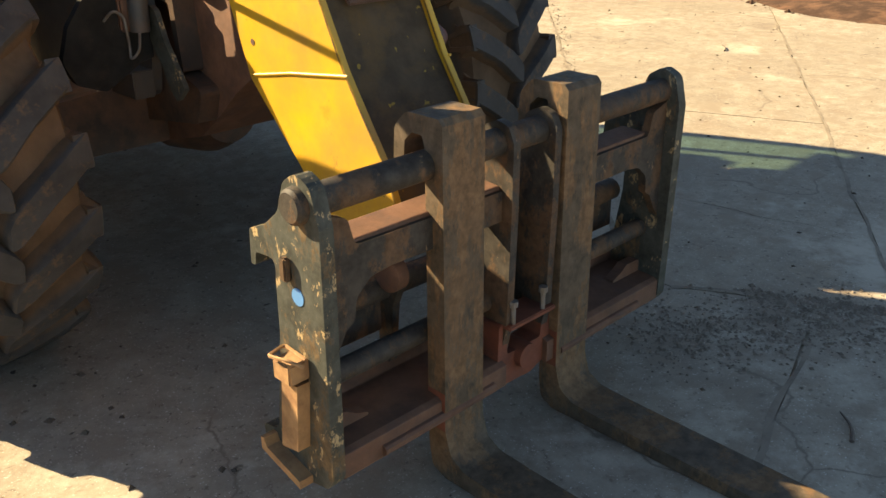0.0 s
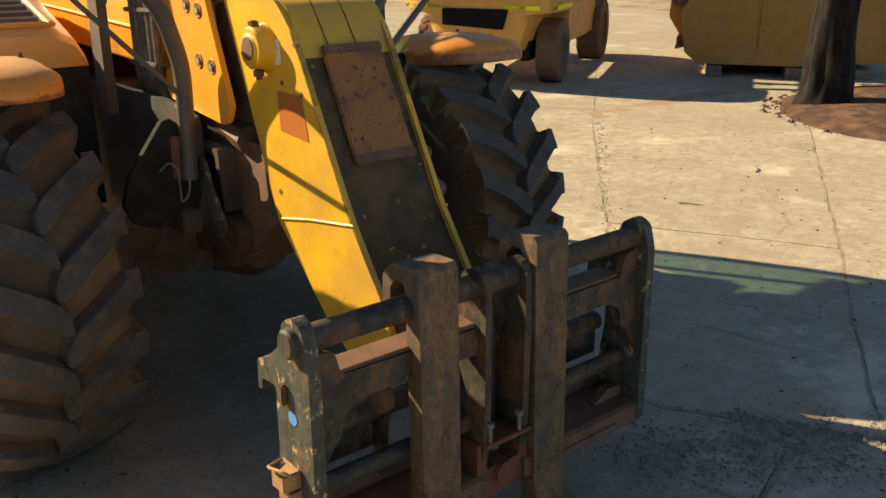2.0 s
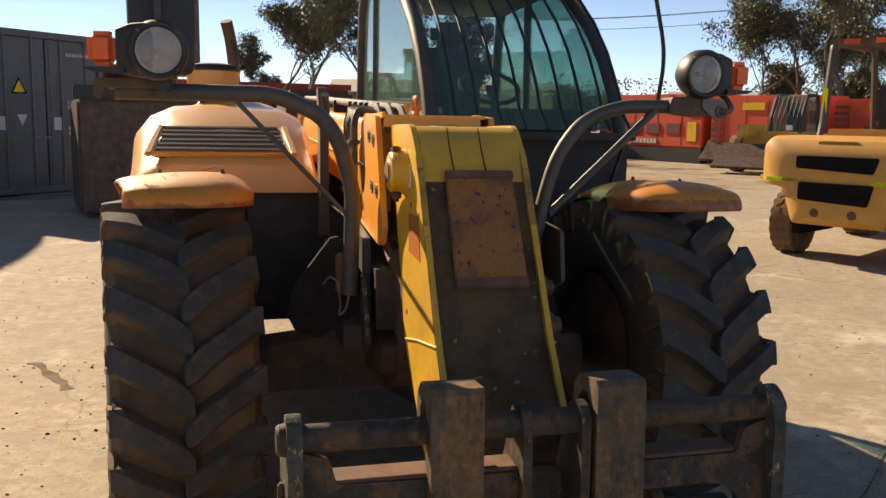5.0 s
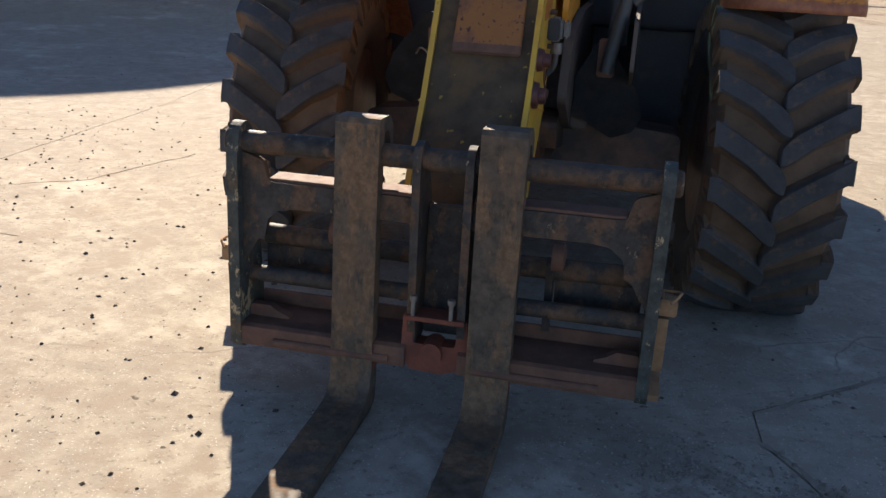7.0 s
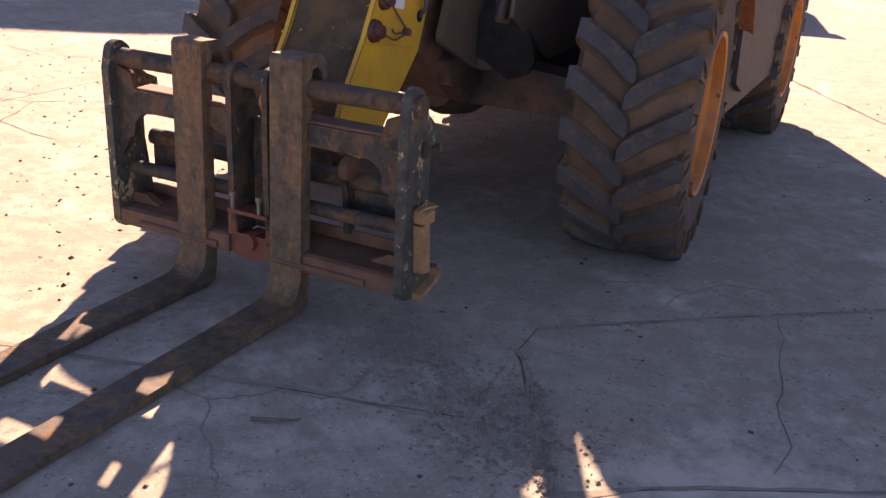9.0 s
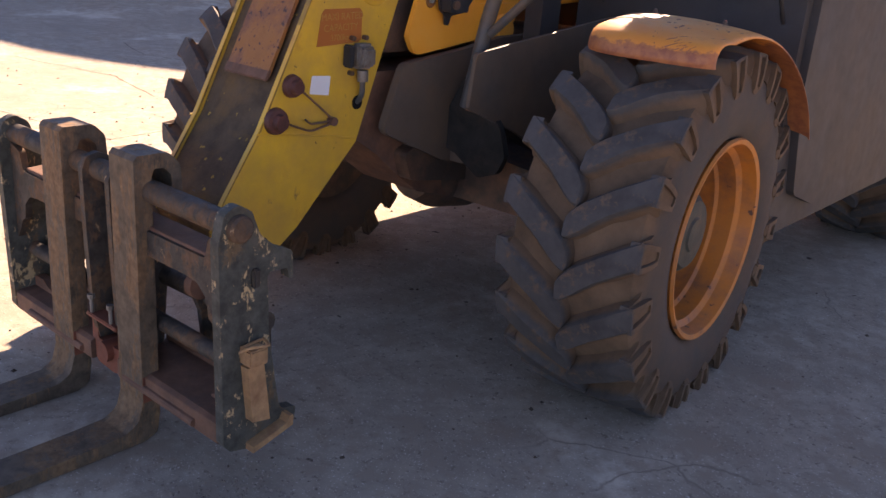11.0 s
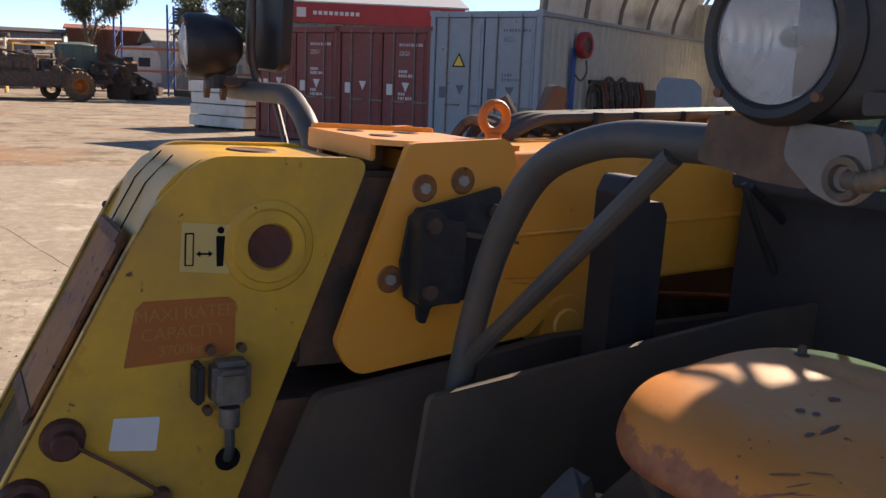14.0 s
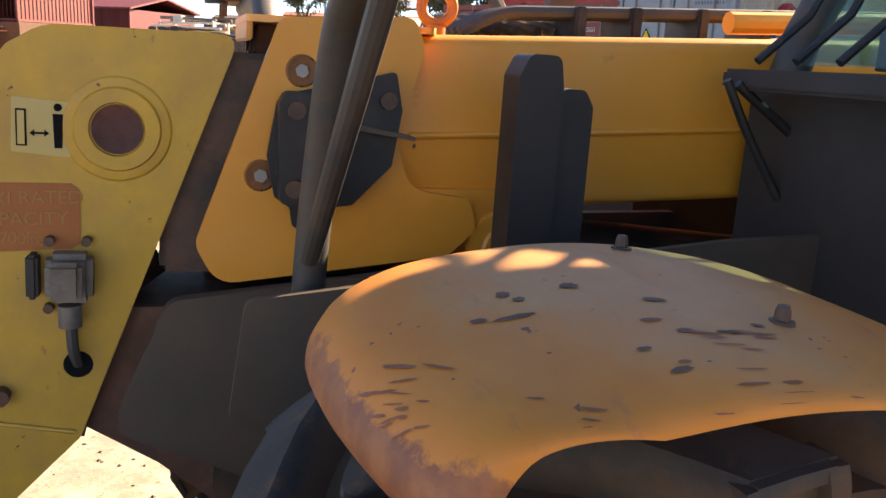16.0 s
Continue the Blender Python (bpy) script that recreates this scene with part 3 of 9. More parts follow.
def wheel(name, x, y, z, side, material, parent, tilt=0.0):
    """Tyre, dished rim, hub and nuts; side is +1 where the outer face looks along +x."""
    hub = thing(name, "", "", None)
    hub["label"] = "tractor-tread tyre on an orange steel rim"
    hub.parent = parent
    hub.matrix_basis = pose(x, y, z, 0, 0, tilt)
    part("tyre", carcass(floor=z), M["carcass"], hub, "dusty black tyre carcass", smooth=True)
    for sgn in (-1, 1):
        if sgn not in BARS:
            first = part("tread_bar", tread_bar(sgn), M["tread"], hub, smooth=True)
            BARS[sgn] = first.data
            bpy.data.objects.remove(first)
        for i in range(LUGS):
            bar = new("tread_bar", BARS[sgn])
            bar.parent = hub
            bar.matrix_basis = Matrix.Rotation(2 * math.pi * (i + (0.5 if sgn > 0 else 0)) / LUGS, 4, "X")
    w = TYRE_W / 2
    rim = bmesh.new()
    s = side
    prof = [(0.322, s * w * 0.86), (0.336, s * w * 0.96), (0.331, s * w * 1.00), (0.316, s * w * 0.98), (0.305, s * w * 0.78), (0.287, s * w * 0.72), (0.284, s * w * 0.46), (0.270, s * w * 0.42),
            (0.272, s * w * 0.30), (0.262, s * 0.0), (0.245, s * -0.04), (0.165, s * -0.05), (0.16, s * -0.065), (0.26, s * -0.085),
            (0.28, s * -w * 0.7), (0.322, s * -w * 0.8)]
    turned(rim, prof, (0, 0, 0), "x", 56, closed=True)
    part("rim", rim, M["rim"], hub, "orange dished steel rim", smooth=True)
    cap = bmesh.new()
    turned(cap, [(0.0, s * 0.150), (0.055, s * 0.150), (0.06, s * 0.142), (0.112, s * 0.138), (0.130, s * 0.120), (0.136, s * -0.04), (0.165, s * -0.045), (0.175, s * -0.062), (0.175, s * -0.2), (0, s * -0.2)], (0, 0, 0), "x", 36)
    part("hub", cap, M["hubgrey"], hub, "dirty grey-green axle hub", smooth=True)
    drum = bmesh.new()
    turned(drum, [(0, s * -0.16), (0.20, s * -0.16), (0.305, s * -0.175), (0.31, s * -0.20), (0, s * -0.21)], (0, 0, 0), "x", 36)
    part("brake_drum", drum, M["grease"], hub, "dark dirty inner drum", smooth=True)
    for i in range(10):
        a = 2 * math.pi * (i + 0.35) / 10
        nut = bmesh.new()
        cyl(nut, (s * -0.04, 0.20 * math.sin(a), 0.20 * math.cos(a)), (s * 0.02, 0.20 * math.sin(a), 0.20 * math.cos(a)), 0.021, 6)
        part("wheel_nut", nut, M["grease"], hub)
    return hub


AXLE_Y, REAR_Y, AXLE_Z = 1.43, 4.25, 0.56
# front wheels are steered a little
wheel("front_wheel", 0.938, AXLE_Y, AXLE_Z, 1, M["rim"], H, 3.5)
wheel("front_wheel", -0.875, AXLE_Y, AXLE_Z, -1, M["rim"], H, 6.5)
wheel("rear_wheel", 0.93, REAR_Y, AXLE_Z, 1, M["rim"], H)
wheel("rear_wheel", -0.88, REAR_Y, AXLE_Z, -1, M["rim"], H)

# axle and chassis
for y in (AXLE_Y, REAR_Y):
    bm = bmesh.new()
    prism(bm, rounded([(-0.62, 0.48), (0.66, 0.48), (0.66, 0.64), (0.25, 0.68), (0.2, 0.75), (-0.2, 0.75), (-0.25, 0.68), (-0.62, 0.64)], 0.04), "y", y - 0.11, y + 0.11)
    part("axle", bm, M["grease"], H, "greasy dark axle beam", bevel=0.02)
bm = bmesh.new()
turned(bm, [(0, -0.24), (0.10, -0.22), (0.15, -0.12), (0.175, 0.05), (0.15, 0.22), (0.08, 0.3), (0, 0.3)], (0.02, AXLE_Y, 0.56), "y", 24)
part("differential", bm, M["grease"], H, "rusty differential housing", smooth=True)
for sgn in (-1, 1):
    bm = bmesh.new()
    out = [(0.83, 0.80), (0.915, 1.015), (1.22, 1.052), (1.42, 1.085), (2.06, 1.105), (2.2, 1.0), (4.7, 1.0), (4.7, 0.6), (1.9, 0.56), (1.45, 0.60), (1.14, 0.667)]
    if sgn < 0:
        out = [(1.17, 0.80), (1.175, 1.046)] + out[2:-1] + [(1.20, 0.66)]
    prism(bm, rounded(out, 0.04), "x", sgn * 0.235, sgn * 0.205)
    part("chassis_rail", bm, M["tube"] if sgn < 0 else M["chassis"], H, "grey steel chassis side plate", bevel=0.004)
    # upright bracket across the machine with a peaked head
    bm = bmesh.new()
    out = [(0.24, 0.93), (0.30, 1.04), (0.322, 1.056), (0.348, 1.050), (0.47, 0.89), (0.50, 0.80), (0.47, 0.735), (0.39, 0.705), (0.28, 0.77), (0.24, 0.78)]
    drop = 0.0 if sgn < 0 else 0.07
    prism(bm, rounded([(sgn * x, z - drop) for x, z in out], [0.005, 0.02, 0.01, 0.01, 0.01, 0.04, 0.04, 0.03, 0.01, 0.005]), "y", 1.150, 1.176)
    part("tow_bracket", bm, M["bracket"], H, "grey steel front bracket", bevel=0.004)
    part("bracket_rib", boxed((sgn * 0.235, 1.176, 0.66), (sgn * 0.30, 1.40, 0.74)), M["chassis"], H, bevel=0.004)
    if sgn > 0:
        continue
    bm = bmesh.new()
    out = [(0.98, 0.715), (1.03, 0.672), (1.06, 0.70), (1.09, 0.76), (1.14, 0.83), (1.13, 0.93), (1.095, 0.915), (1.06, 0.83)]
    prism(bm, rounded(out, 0.012), "x", sgn * 0.25, sgn * 0.235)
    part("lug_plate", bm, M["hitch"], H, "scuffed lifting lug plate", bevel=0.003)
    bm = bmesh.new()
    tube(bm, [(sgn * 0.375, 1.142, 0.895), (sgn * 0.355, 1.12, 0.925), (sgn * 0.325, 1.125, 0.905), (sgn * 0.315, 1.135, 0.82), (sgn * 0.325, 1.12, 0.785), (sgn * 0.30, 1.11, 0.81), (sgn * 0.285, 1.12, 0.88), (sgn * 0.30, 1.135, 0.91)], 0.004, 6, bend=0.02)
    part("wire_loop", bm, M["silver"], H, "loop of grey wire")
bm = bmesh.new()
prism(bm, rounded([(0.74, 0.80), (0.80, 0.98), (1.30, 0.98), (1.62, 0.72), (1.62, 0.47), (1.32, 0.48), (1.12, 0.53), (1.02, 0.60), (0.90, 0.70)], 0.03), "x", -0.14, 0.14)
part("axle_carrier", bm, M["rust"], H, "rusty brown axle carrier under the boom", bevel=0.01)
bm = bmesh.new()
prism(bm, rounded([(1.02, 0.60), (0.98, 0.70), (1.15, 0.76), (1.9, 0.78), (4.6, 0.78), (4.6, 0.45), (1.9, 0.46), (1.6, 0.52)], 0.03), "x", -0.2, 0.2)
part("chassis_floor", bm, M["grease"], H, "rusty belly plates below the boom", bevel=0.01)
# cross plate between the rails, inner guard on the cab side
bm = bmesh.new()
prism(bm, rounded([(1.06, 0.74), (1.075, 0.95), (1.34, 0.955), (1.34, 0.935), (1.10, 0.93), (1.085, 0.74)], 0.01), "x", -0.205, 0.205)
part("cross_plate", bm, M["grease"], H, "grey cross plate between the rails", bevel=0.004)
bm = bmesh.new()
prism(bm, rounded([(1.00, 0.90), (1.02, 1.075), (1.76, 1.167), (1.95, 1.18), (1.95, 0.72), (1.45, 0.70), (1.25, 0.80)], 0.02), "x", 0.435, 0.45)
part("inner_guard", bm, M["chassis"], H, "dark inner wheel guard plate", bevel=0.004)
bm = boxed((-0.22, 1.5, 0.75), (0.22, 4.6, 0.93))
part("drive_line", bm, M["grease"], H)
# inner radiator wall behind the engine-side front wheel
bm = boxed((-1.02, 1.98, 0.62), (-0.27, 2.05, 1.17))
part("engine_bay_wall", bm, M["black"], H)
# added black filler behind the cab-side wheel, keeps the gap there dark
bm = boxed((0.245, 2.00, 0.40), (0.78, 2.06, 1.2))
part("filler_wall", bm, M["black"], H, "black filler wall added behind the wheel")
# side skirts
bm = bmesh.new()
prism(bm, rounded([(2.12, 0.52), (2.2, 1.08), (4.9, 1.16), (4.9, 0.95), (3.6, 0.9), (3.4, 0.42), (2.5, 0.42)], 0.05), "x", -1.12, -0.9)
part("side_tank", bm, M["chassis"], H, "grey side tank with a yellow panel", bevel=0.02)
bm = bmesh.new()
prism(bm, rounded([(2.1, 0.98), (2.15, 1.12), (4.9, 1.17), (4.9, 1.03)], 0.01), "x", -1.125, -1.09)
part("skirt_rail", bm, M["tube"], H, bevel=0.006)
bm = bmesh.new()
prism(bm, rounded([(2.3, 0.66), (2.36, 1.0), (4.3, 1.03), (4.3, 0.72)], 0.03), "x", -1.132, -1.115)
part("badge_panel", bm, M["orange"], H, "yellow badge panel")
for k in range(5):
    bm = boxed((-1.136, 2.55 + 0.16 * k, 0.80), (-1.131, 2.64 + 0.16 * k, 0.92))
    part("badge_bar", bm, M["chassis"], H)

# light bars, head lamps, indicators
for sgn, xo, ye in ((-1, 0.0, 1.10), (1, 0.05, 1.15)):
    bm = bmesh.new()
    x0, x1, x2 = 0.30 + xo, 0.46 + xo * 0.4, 1.02 + xo
    if sgn > 0:
        tube(bm, [(x0, 1.11, 0.88), (0.405, 1.115, 1.18), (0.455, 1.12, 1.335), (0.55, 1.12, 1.462), (0.70, 1.125, 1.515), (x2, ye, 1.522)], 0.0245, 16, bend=0.07)
    else:
        tube(bm, [(-0.285, 1.12, 0.86), (-0.275, 1.12, 1.22), (-0.325, 1.11, 1.385), (-0.385, 1.105, 1.465), (-0.53, 1.11, 1.527), (-x2, ye, 1.525)], 0.027, 16, bend=0.06)
    bar = part("light_bar", bm, M["tube"], H, "bent grey tube that carries a head lamp", smooth=True)
    bm = bmesh.new()
    tube(bm, [(0.425, 1.108, 1.13), (0.83, 1.118, 1.50)] if sgn > 0 else [(-0.285, 1.11, 1.12), (-0.66, 1.115, 1.51)], 0.0145 if sgn > 0 else 0.008, 12)
    part("brace", bm, M["tube"], bar)
    part("foot_clamp", boxed((sgn * (x0 - 0.035), 1.135, 0.86), (sgn * (x0 + 0.03), 1.16, 1.0)), M["rust"], bar, bevel=0.006)
    # folded clamp and the lobed end plate
    bm = bmesh.new()
    if sgn > 0:
        prism(bm, rounded([(x2 - 0.19, 1.50), (x2 - 0.175, 1.553), (x2 - 0.05, 1.556), (x2 - 0.03, 1.485), (x2 - 0.10, 1.487)], 0.01), "y", 1.105, 1.185)
    else:
        prism(bm, rounded([(x2 - 0.17, 1.535), (x2 - 0.16, 1.56), (x2 + 0.03, 1.56), (x2 + 0.02, 1.53)], 0.008), "y", 1.03, 1.13)
        mirror_x(bm)
    part("bracket", bm, M["worn_clamp"], bar, "worn brown lamp clamp", bevel=0.006)
    if sgn > 0:
        bm = bmesh.new()
        prism(bm, rounded([(x2 - 0.055, 1.552), (x2 + 0.03, 1.547), (x2 + 0.048, 1.50), (x2 + 0.02, 1.472), (x2 - 0.02, 1.485), (x2 - 0.06, 1.515)], [0.012, 0.012, 0.025, 0.03, 0.02, 0.02]), "y", 1.094, 1.104)
        plate = part("end_plate", bm, M["greyplate"], bar, "grey lobed end plate", bevel=0.003)
        bm = bmesh.new()
        turned(bm, [(0.012, -0.001), (0.014, -0.006), (0.021, -0.006), (0.023, 0.001)], (x2 + 0.015, 1.094, 1.502), "y", 20)
        part("grommet", bm, M["hose"], plate, smooth=True)
        part("shim", boxed((x2 - 0.10, 1.10, 1.556), (x2 - 0.05, 1.16, 1.566)), M["greyplate"], plate, bevel=0.003)
    else:
        for dx in (-0.16, 0.02):
            bm = bmesh.new()
            prism(bm, rounded([(-(x2 + dx), 1.56), (-(x2 + dx + 0.03), 1.56), (-(x2 + dx + 0.035), 1.51), (-(x2 + dx + 0.02), 1.49), (-(x2 + dx + 0.005), 1.52)], 0.008), "y", 1.03, 1.045)
            part("clamp_jaw", bm, M["worn_clamp"], bar, bevel=0.003)
    # lamp: round bowl towards the front, arm out to the indicator
    lx, ly, lz = (-0.874, 0.985, 1.640) if sgn < 0 else (0.998, 1.12, 1.637)
    lamp = thing("head_lamp", "", "")
    lamp["label"] = "black round head lamp with an amber indicator"
    lamp.parent = H
    lamp.matrix_basis = pose(lx, ly, lz, 4, 0, sgn * 6)
    bm = bmesh.new()
    rings = []
    for y, rx, rz, ox in ((-0.050, 0.066, 0.066, 0.0), (-0.058, 0.072, 0.072, 0.0), (-0.060, 0.080, 0.080, 0.0), (-0.048, 0.089, 0.088, 0.004), (0.0, 0.091, 0.089, 0.010), (0.04, 0.086, 0.080, 0.02), (0.08, 0.07, 0.058, 0.03), (0.10, 0.04, 0.03, 0.03)):
        rings.append([(sgn * ox + rx * math.cos(a), y, rz * math.sin(a)) for a in (2 * math.pi * j / 36 for j in range(36))])
    loft(bm, rings, True, False)
    bm.faces.new([v for v in bm.verts][-36:])
    part("lamp_body", bm, M["black"], lamp, "black plastic lamp housing", smooth=True)
    bm = bmesh.new()
    rings = []
    for x, y0, y1, z0, z1 in ((0.02, -0.045, 0.085, -0.082, 0.084), (0.08, -0.045, 0.085, -0.078, 0.078), (0.122, -0.045, 0.08, -0.070, 0.062)):
        rings.append([(sgn * x, y, z) for y, z in rounded([(y0, z0), (y1, z0), (y1, z1), (y0, z1)], 0.025, 4)])
    loft(bm, rings)
    part("lamp_arm", bm, M["black"], lamp, smooth=True)
    bm = bmesh.new()
    prism(bm, rounded([(sgn * 0.10, -0.072), (sgn * 0.19, -0.064), (sgn * 0.222, -0.052), (sgn * 0.10, -0.050)], 0.006), "y", -0.055, 0.05)
    part("indicator_tray", bm, M["black"], lamp, bevel=0.003)
    bm = bmesh.new()
    turned(bm, [(0.0, 0.004), (0.02, 0.002), (0.045, -0.018), (0.0665, -0.052)], (0, 0, 0), "y", 36)
    part("reflector", bm, M["reflector"], lamp, smooth=True)
    bm = bmesh.new()
    turned(bm, [(0, -0.035), (0.008, -0.034), (0.011, -0.028), (0.012, 0.0), (0, 0)], (0, 0, 0), "y", 14)
    part("bulb", bm, M["black"], lamp, smooth=True)
    bm = bmesh.new()
    turned(bm, [(0.0, -0.072), (0.03, -0.069), (0.055, -0.062), (0.067, -0.055)], (0, 0, 0), "y", 36)
    part("lens", bm, M["lens"], lamp, "clear ribbed glass lens", smooth=True)
    for k in range(4):
        a = math.pi * (0.25 + 0.5 * k)
        bm = bmesh.new()
        cyl(bm, (0.080 * math.cos(a), -0.063, 0.080 * math.sin(a)), (0.080 * math.cos(a), -0.055, 0.080 * math.sin(a)), 0.005, 8)
        part("bezel_screw", bm, M["rust"], lamp)
    bm = boxed((sgn * 0.122, -0.05, -0.050), (sgn * 0.206, 0.035, 0.052))
    part("indicator", bm, M["amber"], lamp, "amber plastic indicator lens", bevel=0.020, seg=3)
    bm = bmesh.new()
    cyl(bm, (0, 0.02, -0.115), (0, 0.02, -0.075), 0.028, 12)
    part("stem", bm, M["black"], lamp)
# corrugated cable sleeve at the open bar end, with a tuft of foam
bm = bmesh.new()
pts = smooth_path([(1.085, 1.10, 1.502), (1.112, 1.085, 1.50), (1.138, 1.10, 1.515), (1.135, 1.14, 1.555), (1.10, 1.165, 1.588)], 0.03, 8)
fine = []
for a, b in zip(pts, pts[1:]):
    k = max(1, int((b - a).length / 0.0035))
    fine += [a.lerp(b, i / k) for i in range(k)]
tube(bm, fine, [0.0095 + 0.0016 * (i % 2) for i in range(len(fine))], 10)
part("cable_sleeve", bm, M["hose"], H, "ribbed grey cable sleeve", smooth=True)
bm = bmesh.new()
rnd = random.Random(3)
tube(bm, [(1.04, 1.17, 1.60), (1.06, 1.165, 1.605), (1.085, 1.155, 1.598), (1.11, 1.135, 1.582)], [0.018, 0.02, 0.017, 0.013], 14)
for v in bm.verts:
    v.co += Vector((rnd.gauss(0, 0.002), rnd.gauss(0, 0.002), rnd.gauss(0, 0.002)))
part("foam_wrap", bm, M["foam"], H, "brown crumbling foam wrap")


# mudguards over the front wheels
def spline(pts, t):
    """Smooth curve through tuples; t runs from 0 to the last index."""
    i = min(int(t), len(pts) - 2)
    f = t - i
    p0, p1, p2, p3 = pts[max(i - 1, 0)], pts[i], pts[i + 1], pts[min(i + 2, len(pts) - 1)]
    return tuple(0.5 * (2 * b + (c - a) * f + (2 * a - 5 * b + 4 * c - d) * f * f + (3 * b - a - 3 * c + d) * f ** 3) for a, b, c, d in zip(p0, p1, p2, p3))


# along the wheel: distance behind the front edge, height
GUARD_LONG = [(0.0, 1.136), (-0.005, 1.150), (0.002, 1.174), (0.025, 1.200), (0.075, 1.221), (0.15, 1.235), (0.23, 1.242), (0.32, 1.239), (0.43, 1.223), (0.54, 1.192),
              (0.65, 1.145), (0.77, 1.075), (0.88, 0.98), (0.96, 0.87)]
# across the wheel: x, front edge, drop of the edge
GUARD_WIDE = [(0.73, 1.28, 0.074), (0.735, 1.25, 0.058), (0.755, 1.19, 0.036), (0.785, 1.13, 0.017), (0.83, 1.08, 0.003), (0.90, 1.046, -0.003), (1.0, 1.044, -0.002),
              (1.09, 1.056, 0.006), (1.15, 1.070, 0.013), (1.185, 1.088, 0.021), (1.198, 1.105, 0.028), (1.200, 1.12, 0.035)]


def guard_at(u, v, sgn):
    x, yf, drop = spline(GUARD_WIDE, u * (len(GUARD_WIDE) - 1))
    dy, z = spline(GUARD_LONG, v * (len(GUARD_LONG) - 1))
    y = (yf + dy) * (1 - dy) + (1.03 + dy) * dy if dy > 0 else yf + dy
    z -= drop * min(1, max(0, (dy + 0.01) / 0.12))
    # pressed dimple in the crown
    z -= 0.011 * math.exp(-((x - 0.965) / 0.05) ** 2 - ((y - 1.33) / 0.022) ** 2)
    if sgn < 0:
        x, z = 0.595 + (x - 0.73) * (0.885 + 0.12 * min(1, max(0, (y - 1.15) / 0.3))), z + 0.026
    return Vector((sgn * x, y, z))


def fender(sgn):
    bm = bmesh.new()
    nu, nv = 40, 64
    rows = [[guard_at(i / nu, j / nv, sgn) for i in range(nu + 1)] for j in range(nv + 1)]
    vs = [[bm.verts.new(p) for p in r] for r in rows]
    for a, b in zip(vs, vs[1:]):
        for j in range(nu):
            bm.faces.new((a[j], a[j + 1], b[j + 1], b[j]))
    bmesh.ops.recalc_face_normals(bm, faces=bm.faces)
    if sum(f.normal.z for f in bm.faces) < 0:
        bmesh.ops.reverse_faces(bm, faces=bm.faces)
    bmesh.ops.solidify(bm, geom=bm.faces, thickness=0.006)
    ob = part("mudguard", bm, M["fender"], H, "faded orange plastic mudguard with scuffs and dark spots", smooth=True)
    for x, y in ((0.872, 1.348), (1.09, 1.375)) if sgn > 0 else ((0.70, 1.28), (0.90, 1.36)):
        u = min((i / 200 for i in range(201)), key=lambda i: abs(abs(guard_at(i, 0.5, sgn).x) - x))
        v = min((i / 200 for i in range(201)), key=lambda i: abs(guard_at(u, i, sgn).y - y) + (1 if guard_at(u, i, sgn).z < 1.15 else 0))
        q = guard_at(u, v, sgn)
        nut = bmesh.new()
        turned(nut, [(0, 0.015), (0.0045, 0.014), (0.006, 0.010), (0.0065, 0.003), (0.010, 0.002), (0.0105, -0.003), (0, -0.005)], q, "z", 12)
        part("fixing_bolt", nut, M["grease"], ob, "dark capped bolt")

    def mark(cu, cv, lu, lv, turn, mat, seed):
        """A scuff lying on the skin: an uneven oval patch."""
        rnd = random.Random(seed)
        pts = []
        for k in range(14):
            a = 2 * math.pi * k / 14
            du, dv = lu * math.cos(a) * rnd.uniform(0.75, 1.15), lv * math.sin(a) * rnd.uniform(0.7, 1.2)
            pts.append((cu + du * math.cos(turn) - dv * math.sin(turn), cv + (du * math.sin(turn) + dv * math.cos(turn))))
        sb = bmesh.new()
        verts = [sb.verts.new(guard_at(min(1, max(0, u)), min(1, max(0, v)), sgn) + Vector((0, -0.0004, 0.0009))) for u, v in pts]
        mid = sb.verts.new(guard_at(cu, cv, sgn) + Vector((0, -0.0004, 0.0009)))
        for k in range(14):
            sb.faces.new((verts[k], verts[(k + 1) % 14], mid))
        part("scuff", sb, mat, ob)

    # spots on the crown, streaks towards the front
    for k, (u, v, lu, lv, turn) in enumerate(((0.556, 0.370, 0.0055, 0.0055, 1.6), (0.570, 0.377, 0.0055, 0.0045, 1.5), (0.556, 0.425, 0.0075, 0.0065, 1.5), (0.594, 0.334, 0.007, 0.004, 1.5), (0.598, 0.360, 0.019, 0.0032, 1.6),
                                              (0.694, 0.413, 0.006, 0.005, 1.5), (0.594, 0.473, 0.009, 0.004, 1.4), (0.662, 0.459, 0.007, 0.006, 1.5), (0.669, 0.489, 0.012, 0.004, 1.4), (0.650, 0.520, 0.005, 0.004, 1.5), (0.750, 0.417, 0.006, 0.010, 0.4))):
        mark(u, v, lu, lv, turn, M["scuff"], k)
    rnd = random.Random(5 + sgn)
    for k in range(16):
        mark(rnd.gauss(0.655, 0.035), rnd.gauss(0.215, 0.03), rnd.uniform(0.008, 0.022), rnd.uniform(0.0015, 0.0035), rnd.gauss(0.85, 0.15), M["scuff_red"], 50 + k)
    for k in range(10):
        mark(rnd.gauss(0.70, 0.03), rnd.uniform(0.42, 0.53), rnd.uniform(0.005, 0.016), rnd.uniform(0.0015, 0.004), rnd.gauss(1.4, 0.2), M["scuff_red"], 80 + k)
    for k in range(9):
        mark(rnd.uniform(0.80, 0.93), rnd.uniform(0.28, 0.55), rnd.uniform(0.004, 0.014), rnd.uniform(0.002, 0.006), rnd.uniform(0.2, 1.4), M["scuff_red"], 90 + k)
